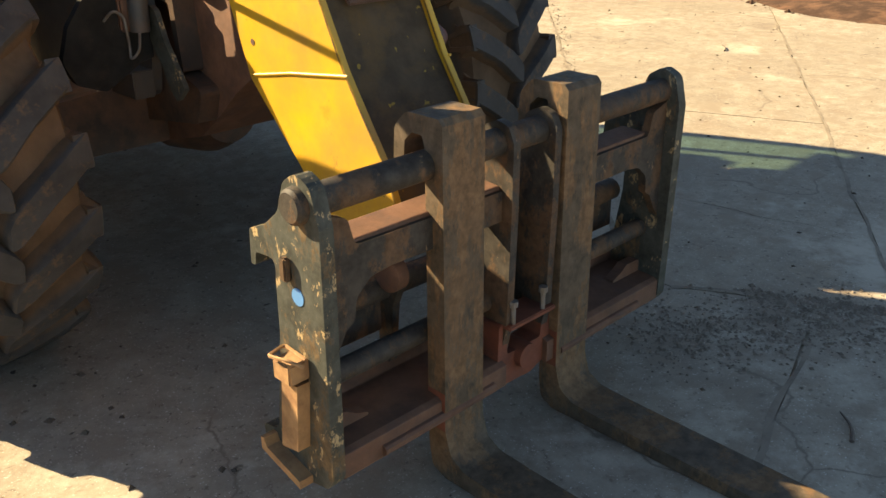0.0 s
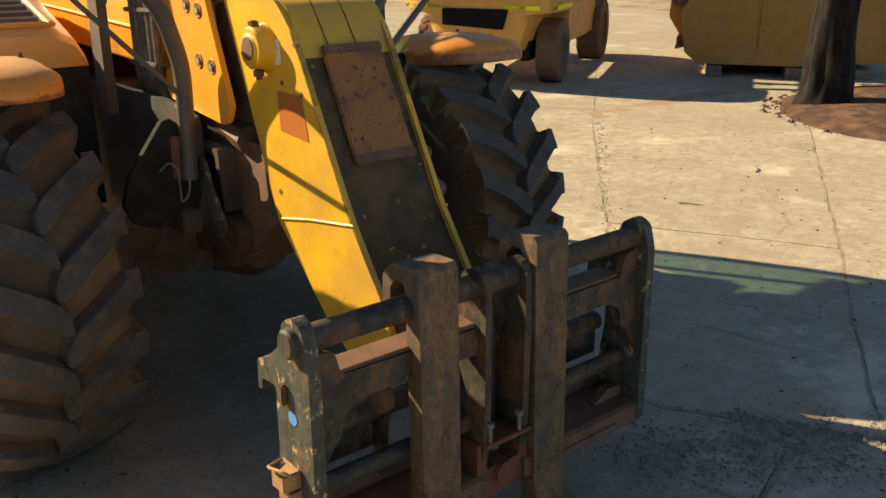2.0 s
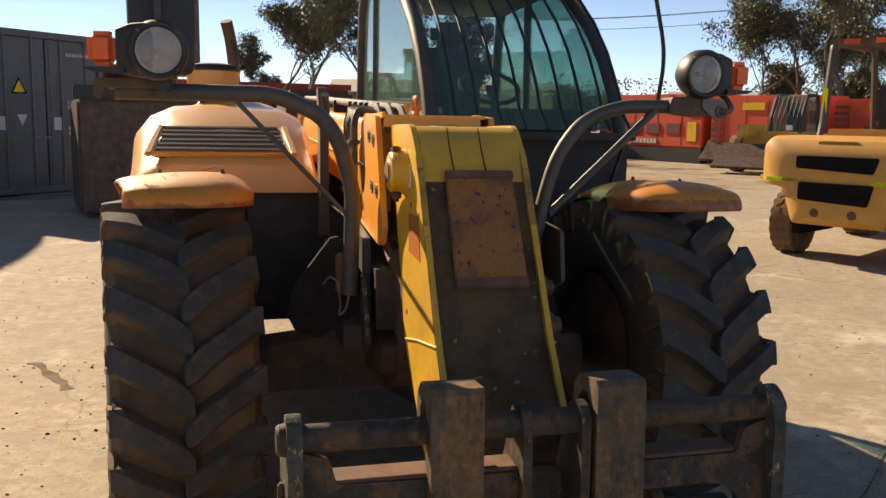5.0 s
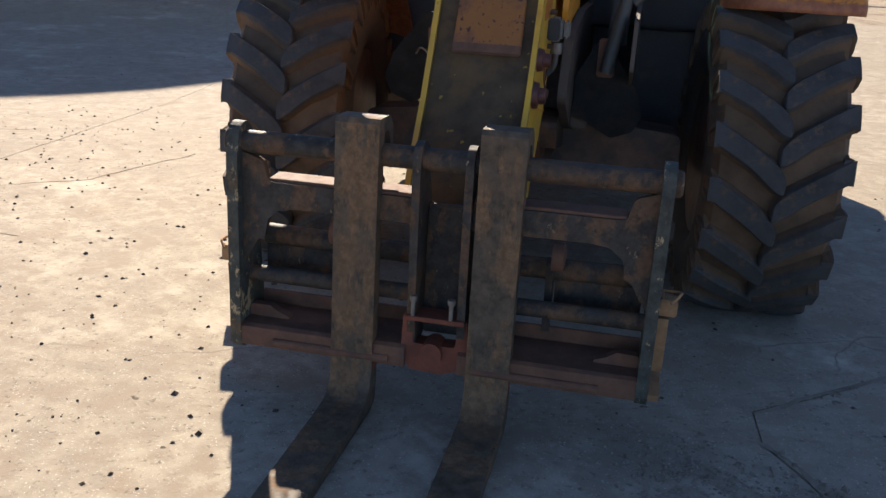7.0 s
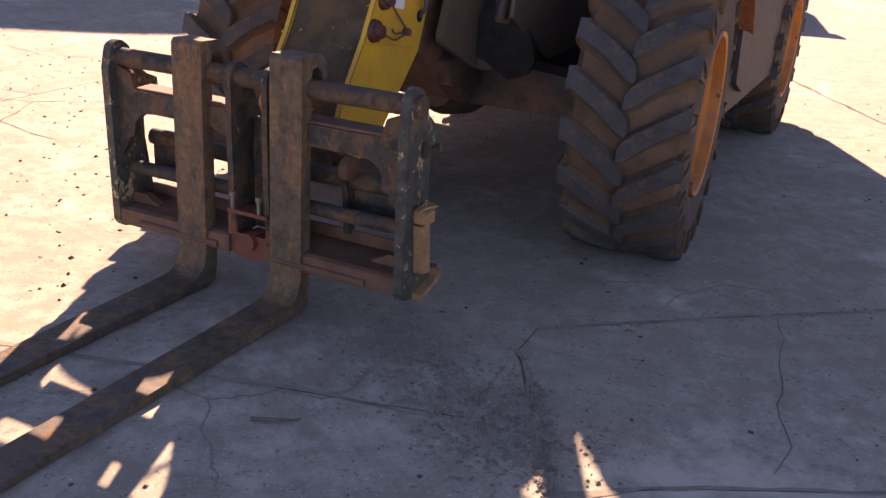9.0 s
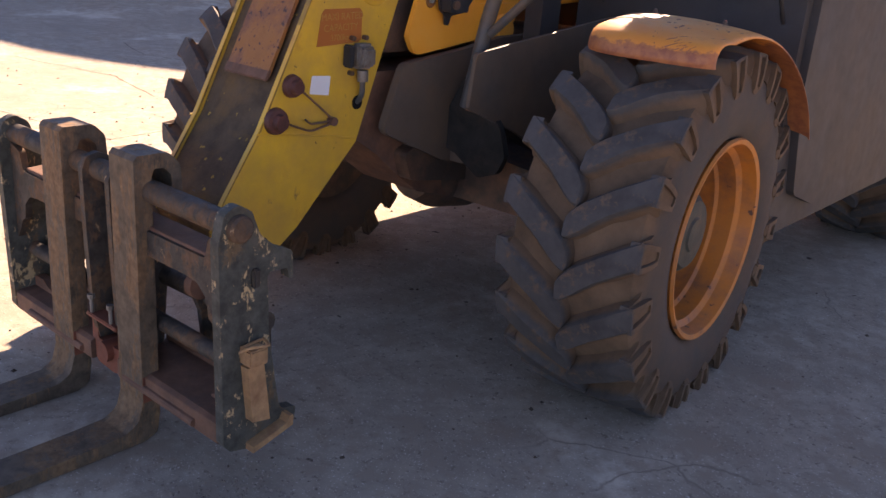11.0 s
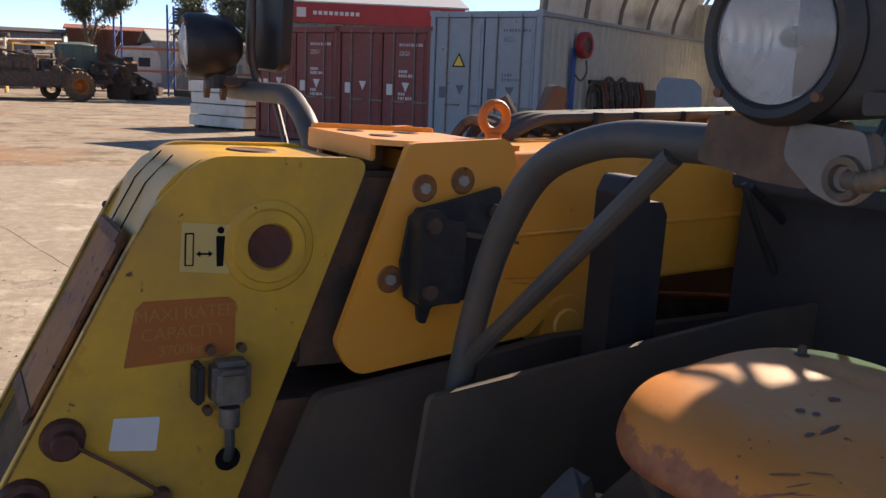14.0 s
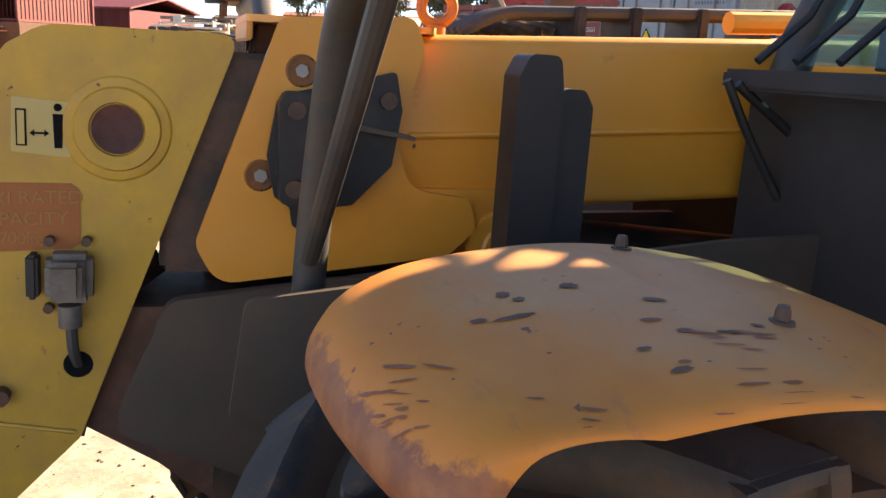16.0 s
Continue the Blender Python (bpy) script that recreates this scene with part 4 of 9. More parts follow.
    for k in range(14):
        mark(rnd.uniform(0.25, 0.85), rnd.uniform(0.25, 0.55), 0.0018, 0.0018, 0.0, M["scuff"], 120 + k)
    return ob


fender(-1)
for sgn in (-1, 1):
    bm = bmesh.new()
    rows = []
    for k in range(13):
        a = radians(-58 + 116 * k / 12)
        y, z = REAR_Y + 0.72 * math.sin(a), AXLE_Z + 0.70 * math.cos(a)
        rows.append([(sgn * x, y, z - dz) for x, dz in ((0.66, 0.05), (0.70, 0.01), (0.9, 0.0), (1.08, 0.01), (1.13, 0.05), (1.12, 0.06), (0.9, 0.012), (0.70, 0.022), (0.665, 0.06))])
    loft(bm, rows)
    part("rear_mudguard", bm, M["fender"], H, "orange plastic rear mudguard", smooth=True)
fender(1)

# boom: outer box, crease, bolted nose flange
SLOPE = 0.062


def boom_z(z, y):
    return z + SLOPE * (y - 1.32)


bm = bmesh.new()
rings = []
sec = rounded([(-0.175, 1.155), (0.175, 1.155), (0.185, 1.285), (0.175, 1.455), (-0.175, 1.455), (-0.185, 1.285)], [0.02, 0.02, 0.004, 0.03, 0.03, 0.004])
for y in (1.12, 1.6, 2.4, 3.4, 5.0):
    rings.append([(x, y, boom_z(z, y)) for x, z in sec])
loft(bm, rings)
part("boom", bm, M["orange"], H, "orange-yellow telescopic boom", smooth=True)
for sgn in (-1, 1):
    bm = bmesh.new()
    tube(bm, [(sgn * 0.186, 1.3, boom_z(1.288, 1.3)), (sgn * 0.186, 4.9, boom_z(1.288, 4.9))], 0.006, 8)
    part("weld_seam", bm, M["orange"], H)
    bm = bmesh.new()
    out = [(1.080, 1.463), (1.295, 1.480), (1.315, 1.43), (1.275, 1.28), (1.30, 1.20), (1.41, 1.185), (1.425, 1.13), (1.375, 1.085), (0.99, 1.035), (0.955, 1.10)]
    prism(bm, rounded(out, [0.02, 0.03, 0.05, 0.08, 0.05, 0.03, 0.02, 0.03, 0.05, 0.03]), "x", sgn * 0.186, sgn * 0.206)
    flange = part("nose_plate", bm, M["orange"], H, "orange bolted nose plate", bevel=0.004)
    for y, z in ((1.115, 1.383), (1.195, 1.398), (1.055, 1.215), (1.14, 1.228)):
        bm = bmesh.new()
        turned(bm, [(0.026, sgn * 0.2065), (0.023, sgn * 0.209), (0.018, sgn * 0.2075), (0.0, sgn * 0.2075)], (0, y, z), "x", 20)
        part("bolt_recess", bm, M["rust_panel"], flange, smooth=True)
        bm = bmesh.new()
        cyl(bm, (sgn * 0.205, y, z), (sgn * 0.2135, y, z), 0.011, 6)
        part("bolt", bm, M["bolt"], flange, "bright hexagon bolt")
# nose roof plate with round holes, eye bolt
bm = bmesh.new()
prism(bm, rounded([(-0.19, 1.03), (0.15, 1.03), (0.185, 1.10), (0.185, 1.34), (-0.19, 1.34)], 0.02), "z", 1.455, 1.466)
roof = part("nose_roof", bm, M["orange"], H, "orange cover plate with dark holes", bevel=0.003)
part("roof_skirt", boxed((-0.185, 1.032, 1.425), (0.145, 1.042, 1.458)), M["orange"], roof, bevel=0.003)
part("roof_flange", boxed((-0.19, 1.04, 1.463), (-0.175, 1.335, 1.476)), M["orange"], roof, bevel=0.003)
for k in range(3):
    part("spacer", boxed((-0.17 + 0.11 * k, 1.05, 1.405), (-0.14 + 0.11 * k, 1.09, 1.456)), M["rust"], roof, bevel=0.004)
for x, y in ((-0.09, 1.09), (0.05, 1.10), (-0.09, 1.22)):
    bm = bmesh.new()
    turned(bm, [(0.0, 1.4672), (0.024, 1.4672), (0.027, 1.4688), (0.030, 1.466)], (x, y, 0), "z", 20)
    part("hole", bm, M["rust"], roof, smooth=True)
bm = boxed((-0.145, 0.90, 1.04), (0.145, 1.14, 1.405))
part("inner_boom", bm, M["grease"], H, "dark greasy inner boom section", bevel=0.01)
bm = bmesh.new()
cy, cz = 1.385, 1.512
tor = []
for i in range(32):
    a = 2 * math.pi * i / 32
    tor.append([(0.0 + 0.011 * math.cos(b), cy + (0.030 + 0.0105 * math.sin(b)) * math.cos(a), cz + (0.030 + 0.0105 * math.sin(b)) * math.sin(a)) for b in (2 * math.pi * j / 10 for j in range(10))])
loft(bm, tor + [tor[0]], True, False)
bmesh.ops.remove_doubles(bm, verts=bm.verts, dist=1e-5)
tube(bm, [(0, cy, cz - 0.06), (0, cy, cz - 0.034)], 0.018, 12)
part("lifting_eye", bm, M["rim"], H, "orange lifting eye bolt", smooth=True)
# pipes on the boom roof, hose bundle on the engine side
for k, x in enumerate((-0.12, -0.075, -0.03)):
    bm = bmesh.new()
    tube(bm, [(x, 1.44, 1.47), (x, 1.52, 1.515), (x, 4.3, 1.70)], 0.013, 8, bend=0.05)
    part("roof_pipe", bm, M["tube"], H, "grey hydraulic pipe on the boom roof", smooth=True)
for y in (1.68, 1.80, 1.95, 2.1, 2.6):
    bm = boxed((-0.145, y - 0.012, boom_z(1.455, y)), (-0.005, y + 0.012, boom_z(1.455, y) + 0.06))
    part("pipe_clamp", bm, M["black"], H, bevel=0.004)
bm = bmesh.new()
tube(bm, [(0.08, 1.95, 1.525), (0.08, 4.0, 1.66)], 0.022, 10)
part("rear_pipe", bm, M["orange"], H, smooth=True)
for k in range(5):
    bm = bmesh.new()
    y = 1.415 + 0.044 * k
    tube(bm, [(-0.1, y + 0.08, boom_z(1.47, y)), (-0.20, y + 0.03, boom_z(1.50, y)), (-0.225, y, boom_z(1.45, y)), (-0.225, y, 1.13), (-0.15, y + 0.05, 1.02)], 0.0135, 8, bend=0.06)
    part("hydraulic_hose", bm, M["hose"], H, "dusty black hydraulic hose", smooth=True)
for z in (1.19, 1.37):
    bm = boxed((-0.247, 1.39, z), (-0.205, 1.62, z + 0.016))
    part("hose_clamp", bm, M["tube"], H, bevel=0.003)
# cylinder lug and clamp below the boom
bm = bmesh.new()
turned(bm, [(0, 0.205), (0.03, 0.205), (0.035, 0.2), (0.06, 0.2), (0.065, 0.19), (0.065, 0.10), (0, 0.10)], (0, 1.475, 1.10), "x", 24)
part("cylinder_boss", bm, M["orange"], H, "orange cylinder boss", smooth=True)
bm = bmesh.new()
prism(bm, rounded([(1.29, 1.20), (1.55, 1.20), (1.55, 1.13), (1.29, 1.10)], 0.03), "x", 0.10, 0.192)
part("boss_gusset", bm, M["orange"], H, bevel=0.006)
bm = bmesh.new()
cyl(bm, (0, 1.5, 1.08), (0, 3.2, 0.95), 0.055, 18)
part("lift_cylinder", bm, M["grease"], H, smooth=True)
# curved belly guide seen above the axle
bm = bmesh.new()
tube(bm, [(-0.13, 0.98, 0.985), (-0.11, 1.2, 1.02), (-0.08, 1.5, 1.045)], 0.05, 8)
part("guide_plate", bm, M["grease"], H, bevel=0.0)

# angle sensor guard: black folded plate beside the nose
bm = bmesh.new()
out = [(1.075, 1.335), (1.10, 1.350), (1.19, 1.372), (1.262, 1.392), (1.275, 1.33), (1.262, 1.24), (1.20, 1.175), (1.13, 1.165), (1.12, 1.132), (1.105, 1.138), (1.10, 1.168), (1.075, 1.185), (1.068, 1.22), (1.062, 1.25)]
prism(bm, rounded(out, 0.008, 3), "x", 0.225, 0.234)
guard = part("sensor_guard", bm, M["black"], H, "black folded steel guard plate", bevel=0.002)
bm = bmesh.new()
prism(bm, rounded([(1.075, 1.335), (1.085, 1.352), (1.115, 1.352), (1.13, 1.335), (1.17, 1.33), (1.17, 1.18), (1.08, 1.18)], 0.01), "x", 0.234, 0.275)
part("sensor_box", bm, M["black"], guard, "black sensor box", bevel=0.006)
bm = bmesh.new()
prism(bm, [(1.13, 1.318), (1.29, 1.292), (1.29, 1.286), (1.13, 1.308)], "x", 0.232, 0.27)
part("lever", bm, M["chassis"], guard)
for y, z in ((1.10, 1.325), (1.25, 1.345), (1.10, 1.205)):
    bm = bmesh.new()
    cyl(bm, (0.275 if y < 1.2 else 0.234, y, z), (0.286 if y < 1.2 else 0.245, y, z), 0.014, 12)
    part("screw", bm, M["grease"], guard)
# upright rubber post between boom and cab
bm = bmesh.new()
prism(bm, rounded([(1.405, 0.95), (1.405, 1.40), (1.42, 1.432), (1.468, 1.432), (1.475, 1.385), (1.475, 0.95)], 0.015), "x", 0.34, 0.41)
part("stop_post", bm, M["black"], H, "dark grey upright stop post", bevel=0.008)
bm = bmesh.new()
prism(bm, rounded([(1.478, 0.95), (1.478, 1.385), (1.515, 1.385), (1.53, 1.36), (1.53, 0.95)], 0.012), "x", 0.33, 0.40)
part("stop_post_back", bm, M["black"], H, bevel=0.006)
bm = bmesh.new()
prism(bm, rounded([(1.68, 1.0), (1.67, 1.42), (1.74, 1.60), (1.79, 1.59), (1.755, 1.42), (1.78, 1.0)], 0.02), "x", -0.32, -0.285)
part("boom_rest", bm, M["chassis"], H, "grey boom rest post", bevel=0.006)
bm = bmesh.new()
tube(bm, [(-0.30, 1.66, 1.40), (-0.30, 1.64, 1.50), (-0.31, 1.60, 1.56)], 0.016, 8, bend=0.03)
part("rest_hook", bm, M["tube"], H)

# boom head: two side cheeks, front face, roof, wear panel
SIDE = [(1.022, 1.432), (0.72, 1.428), (0.635, 1.335), (0.385, 0.84), (0.255, 0.64), (0.215, 0.545), (0.27, 0.49), (0.37, 0.425), (0.42, 0.43), (0.535, 0.515), (0.778, 0.765)]
for sgn in (-1, 1):
    bm = bmesh.new()
    prism(bm, rounded(SIDE, [0.025, 0.10, 0.10, 0.03, 0.05, 0.03, 0.03, 0.03, 0.03, 0.04, 0.03]), "x", sgn * 0.150, sgn * 0.166)
    cheek = part("head_cheek", bm, M["yellow"], H, "bright yellow boom head side plate", bevel=0.003)
    bm = bmesh.new()
    tube(bm, [(sgn * 0.167, 0.375, 0.832), (sgn * 0.167, 0.60, 0.805), (sgn * 0.167, 0.77, 0.775)], 0.004, 6)
    part("weld", bm, M["yellow"], cheek)
bm = bmesh.new()
FRONT = [(0.70, 1.426), (0.655, 1.37), (0.64, 1.335), (0.60, 1.262), (0.395, 0.845), (0.262, 0.645), (0.222, 0.55), (0.23, 0.53)]


def slab_strip(bm, line, x0, x1, thick):
    rings = []
    for i, (y, z) in enumerate(line):
        a, b = line[max(0, i - 1)], line[min(len(line) - 1, i + 1)]
        t = Vector((b[0] - a[0], b[1] - a[1])).normalized()
        ny, nz = -t.y, t.x
        rings.append([(x0, y, z), (x1, y, z), (x1, y - ny * thick, z - nz * thick), (x0, y - ny * thick, z - nz * thick)])
    return loft(bm, rings)


slab_strip(bm, [(p[0] + 0.012, p[1]) for p in FRONT[3:]], -0.149, 0.149, -0.014)
part("head_face", bm, M["worn_head"], H, "worn dark front face of the boom head", bevel=0.0)
bm = bmesh.new()
slab_strip(bm, [(1.0, 1.424), (0.80, 1.424), (0.72, 1.420), (0.68, 1.395), (0.655, 1.365), (0.609, 1.262)], -0.149, 0.149, -0.014)
part("head_roof", bm, M["yellow"], H, "yellow roof plate of the boom head", smooth=True)
for sgn in (-1, 1):
    bm = bmesh.new()
    slab_strip(bm, [(y - 0.003, z + 0.001) for y, z in FRONT[2:7]], sgn * 0.1485, sgn * 0.1675, -0.004)
    part("worn_edge", bm, M["worn_yellow"], H, "mud-worn yellow front edge")
bm = bmesh.new()
turned(bm, [(0, 1.4255), (0.04, 1.4255), (0.046, 1.4275), (0.05, 1.424)], (-0.02, 0.86, 0), "z", 24)
part("roof_hole", bm, M["rust"], H, smooth=True)
ty, tz = 0.615, 1.285
by, bz = 0.462, 0.975
d = Vector((0, by - ty, bz - tz)).normalized()
nrm = Vector((0, d.z, -d.y))
nrm = nrm if nrm.y < 0 else -nrm
m = Matrix.Translation((0.012, (ty + by) / 2, (tz + bz) / 2)) @ rigid(Vector((1, 0, 0)), d, Vector((1, 0, 0)).cross(d)).to_4x4()
ln = Vector((0, by - ty, bz - tz)).length
up = 1 if (m.to_3x3() @ Vector((0, 0, 1))).y < 0 else -1
bm = bmesh.new()
prism(bm, rounded([(-0.10, -ln / 2), (0.10, -ln / 2), (0.105, ln / 2), (-0.105, ln / 2)], 0.012), "z", 0.0, up * 0.012)
bmesh.ops.transform(bm, matrix=m, verts=bm.verts)
panel = part("wear_panel", bm, M["rust_panel"], H, "rusted orange wear panel", bevel=0.004)
for lo, hi in (((-0.102, -ln / 2 - 0.004, up * 0.006), (0.102, -ln / 2 + 0.022, up * 0.018)), ((-0.106, ln / 2 - 0.03, up * 0.004), (0.106, ln / 2 + 0.005, up * 0.015))):
    part("panel_edge", boxed(lo, hi, m), M["rust"], panel, bevel=0.004)
for sx in (-0.06, 0.035):
    bm = bmesh.new()
    tube(bm, [(sx, 0.70, 1.4165), (sx - 0.004, 0.655, 1.366), (sx + 0.004, 0.60, 1.262)], 0.0016, 6)
    part("crack", bm, M["ink"], H)

# head pins
bm = bmesh.new()
turned(bm, [(0.0, -0.222), (0.036, -0.222), (0.039, -0.219), (0.042, -0.217), (0.055, -0.217), (0.060, -0.211), (0.061, -0.19), (0.070, -0.167)], (0, 0.785, 1.285), "x", 32)
boss = part("pin_boss", bm, M["yellow"], H, "yellow pin boss", smooth=True)
bm = bmesh.new()
turned(bm, [(0, -0.225), (0.031, -0.225), (0.034, -0.222), (0.034, -0.21)], (0, 0.785, 1.285), "x", 24)
part("pin", bm, M["rust"], boss, "rusty pin end", smooth=True)
bm = bmesh.new()
cyl(bm, (-0.195, 0.78, 1.195), (-0.195, 0.79, 1.362), 0.009, 8)
cyl(bm, (-0.195, 0.79, 1.348), (-0.195, 0.79, 1.360), 0.016, 6)
cyl(bm, (-0.195, 0.78, 1.205), (-0.195, 0.78, 1.222), 0.016, 6)
part("locking_bolt", bm, M["rust"], boss)
bm = bmesh.new()
turned(bm, [(0.082, 0.166), (0.079, 0.169), (0.073, 0.170), (0.066, 0.170), (0.063, 0.177), (0.042, 0.177), (0.040, 0.172), (0, 0.172)], (0, 0.838, 1.275), "x", 36)
ring = part("pin_ring", bm, M["yellow"], H, "yellow ring round a recessed pin", smooth=True)
bm = bmesh.new()
turned(bm, [(0.0, 0.1735), (0.028, 0.1735), (0.038, 0.1755), (0.039, 0.17)], (0, 0.838, 1.275), "x", 28)
part("pin_end", bm, M["plug"], ring, smooth=True)
# grease plugs, chain, cable socket, plates on the cab-side cheek
for y, z, r in ((0.505, 0.965, 0.036), (0.445, 0.865, 0.042)):
    bm = bmesh.new()
    turned(bm, [(0, 0.205), (r * 0.55, 0.205), (r * 0.6, 0.185), (r * 0.9, 0.183), (r, 0.166)], (0, y, z), "x", 18)
    part("grease_plug", bm, M["plug"], H, "rusty plug with dark grease", smooth=True)
for pts in ([(0.185, 0.525, 0.955), (0.18, 0.60, 0.90), (0.18, 0.66, 0.852)], [(0.18, 0.49, 0.852), (0.18, 0.57, 0.822), (0.182, 0.66, 0.84)], [(0.18, 0.55, 0.862), (0.18, 0.57, 0.845), (0.18, 0.65, 0.846)]):
    bm = bmesh.new()
    tube(bm, pts, 0.0035, 6, bend=0.02)
    part("tether_wire", bm, M["rust"], H)
bm = bmesh.new()
turned(bm, [(0, 0.19), (0.014, 0.19), (0.014, 0.166)], (0, 0.662, 0.845), "x", 12)
part("tether_stud", bm, M["rust"], H)
bm = bmesh.new()
box(bm, (0.167, 0.735, 1.005), (0.212, 0.803, 1.083))
socket = part("cable_socket", bm, M["silver"], H, "grey cast cable socket with a dark cap", bevel=0.01)
part("socket_cap", boxed((0.215, 0.737, 1.015), (0.235, 0.79, 1.075)), M["silver"], socket, bevel=0.008)
part("socket_back", boxed((0.166, 0.706, 1.01), (0.205, 0.724, 1.08)), M["black"], socket, bevel=0.005)
for y, z in ((0.738, 1.098), (0.792, 1.098), (0.735, 0.99)):
    bm = bmesh.new()
    cyl(bm, (0.167, y, z), (0.185, y, z), 0.008, 8)
    part("socket_screw", bm, M["grease"], socket)
bm = bmesh.new()
cyl(bm, (0.195, 0.768, 1.0), (0.195, 0.769, 0.965), 0.018, 12)
part("socket_gland", bm, M["silver"], socket, smooth=True)
bm = bmesh.new()
tube(bm, [(0.195, 0.769, 0.975), (0.192, 0.772, 0.92), (0.165, 0.776, 0.893)], 0.009, 8, bend=0.02)
part("socket_cable", bm, M["tube"], socket, "grey cable", smooth=True)
bm = bmesh.new()
turned(bm, [(0.0, 0.1672), (0.02, 0.1672), (0.023, 0.1665)], (0, 0.776, 0.892), "x", 16)
part("cable_hole", bm, M["ink"], H)


def decal(name, pts, x, mat, parent, label="", thick=0.0012):
    bm = bmesh.new()
    s = 1 if x > 0 else -1
    prism(bm, pts, "x", x, x + s * thick)
    return part(name, bm, mat, parent, label)


XB = 0.1664
st = decal("pictogram", rounded([(0.685, 1.235), (0.77, 1.228), (0.775, 1.312), (0.688, 1.318)], 0.004), XB, M["picto"], H, "small faded cream pictogram with black symbols")
zc = 1.272
decal("frame_bar", [(0.693, zc - 0.028), (0.708, zc - 0.028), (0.708, zc + 0.028), (0.693, zc + 0.028)], XB + 0.0014, M["ink"], st)
decal("frame_inside", [(0.6955, zc - 0.0255), (0.7055, zc - 0.0255), (0.7055, zc + 0.0255), (0.6955, zc + 0.0255)], XB + 0.0030, M["picto"], st)
decal("arrow", [(0.712, zc - 0.008), (0.719, zc - 0.0025), (0.719, zc - 0.0065), (0.733, zc - 0.0065), (0.733, zc - 0.0025), (0.740, zc - 0.008), (0.733, zc - 0.0135), (0.733, zc - 0.0095), (0.719, zc - 0.0095), (0.719, zc - 0.0135)], XB + 0.0014, M["ink"], st)
decal("symbol_bar", [(0.747, zc - 0.030), (0.758, zc - 0.030), (0.760, zc + 0.022), (0.745, zc + 0.022)], XB + 0.0014, M["ink"], st)
decal("symbol_dot", [(0.7525 + 0.006 * math.cos(a), zc + 0.032 + 0.006 * math.sin(a)) for a in (math.pi * k / 6 for k in range(12))], XB + 0.0014, M["ink"], st)
lb = decal("capacity_label", rounded([(0.598, 1.075), (0.615, 1.172), (0.628, 1.186), (0.770, 1.188), (0.782, 1.178), (0.782, 1.092), (0.770, 1.084)], 0.002), XB, M["brown_label"], H, "faded orange-brown capacity label")
YZ = rigid(Vector((0, 1, 0)), Vector((0, 0, 1)), Vector((1, 0, 0)))
for txt, y, z, s in (("MAXI RATED", 0.700, 1.163, 0.030), ("CAPACITY", 0.695, 1.130, 0.030), ("3700kg", 0.69, 1.100, 0.026)):
    words("lettering", txt, s, Matrix.Translation((XB + 0.0016, y, z)) @ Matrix.Rotation(radians(2), 4, "X") @ YZ, M["label_ink"], lb)
decal("white_patch", rounded([(0.575, 0.935), (0.652, 0.925), (0.658, 0.985), (0.583, 0.99)], 0.004), XB, M["white"], H, "torn white sticker")
decal("orange_sticker", [(0.60, 1.16), (0.73, 1.165), (0.725, 1.05), (0.575, 1.035)], -0.1664, M["brown_label"], H, "faded orange sticker")
st2 = decal("pictogram", rounded([(0.70, 1.24), (0.76, 1.24), (0.76, 1.31), (0.70, 1.31)], 0.004), -0.1664, M["white"], H, "small worn white sticker")
for y, z in ((0.70, 1.19), (0.60, 1.165), (0.62, 1.30), (0.755, 0.862)):
    decal("chip_mark", [(y + 0.008 * math.cos(a), z + 0.008 * math.sin(a)) for a in (math.pi * k / 5 for k in range(10))], -0.1664, M["rust"], H)
# crowd linkage inside and below the head
bm = bmesh.new()
turned(bm, [(0, -0.14), (0.075, -0.14), (0.075, 0.14), (0, 0.14)], (0, 0.32, 0.52), "x", 24)
part("tilt_pivot", bm, M["rust"], H, "rusty pivot tube", smooth=True)
bm = bmesh.new()
cyl(bm, (0, 0.88, 1.05), (0, 0.30, 0.60), 0.05, 18)
part("tilt_cylinder", bm, M["grease"], H, smooth=True)
bm = boxed((-0.148, 0.45, 0.75), (0.148, 0.80, 0.95))
part("head_core", bm, M["grease"], H, bevel=0.02)
bm = bmesh.new()
tube(bm, [(0.17, 0.36, 0.50), (0.19, 0.39, 0.52), (0.19, 0.42, 0.47), (0.17, 0.47, 0.46)], 0.004, 6, bend=0.02)
part("safety_wire", bm, M["rust"], H)

# engine hood
bm = bmesh.new()


def hood_ring(y, zt, xl, xr, crown=0.05, zb=1.17):
    """Cross-section of the hood: flat flanks, round shoulders and a gentle crown."""
    pts = [(xl, zb), (xr, zb), (xr, zt - 0.11), (xr - 0.035, zt - 0.045), (xr - 0.13, zt)]
    pts += [((xl + xr) / 2, zt + crown), (xl + 0.20, zt), (xl + 0.09, zt - 0.05), (xl + 0.025, zt - 0.13)]
    return [(x, y, z) for x, z in pts]


rings = [hood_ring(1.90, 1.285, -1.085, -0.295, 0.0), hood_ring(1.93, 1.315, -1.088, -0.292, 0.0), hood_ring(2.30, 1.452, -1.09, -0.29, 0.012), hood_ring(2.45, 1.520, -1.10, -0.285, 0.010),
         hood_ring(2.75, 1.555, -1.11, -0.28, 0.015), hood_ring(3.3, 1.565, -1.10, -0.28, 0.02), hood_ring(4.3, 1.53, -1.10, -0.28, 0.03), hood_ring(4.9, 1.45, -1.08, -0.30, 0.03)]
loft(bm, rings)
part("hood", bm, M["hood"], H, "glossy orange engine hood", smooth=True, bevel=0.012, seg=3)
bm = bmesh.new()
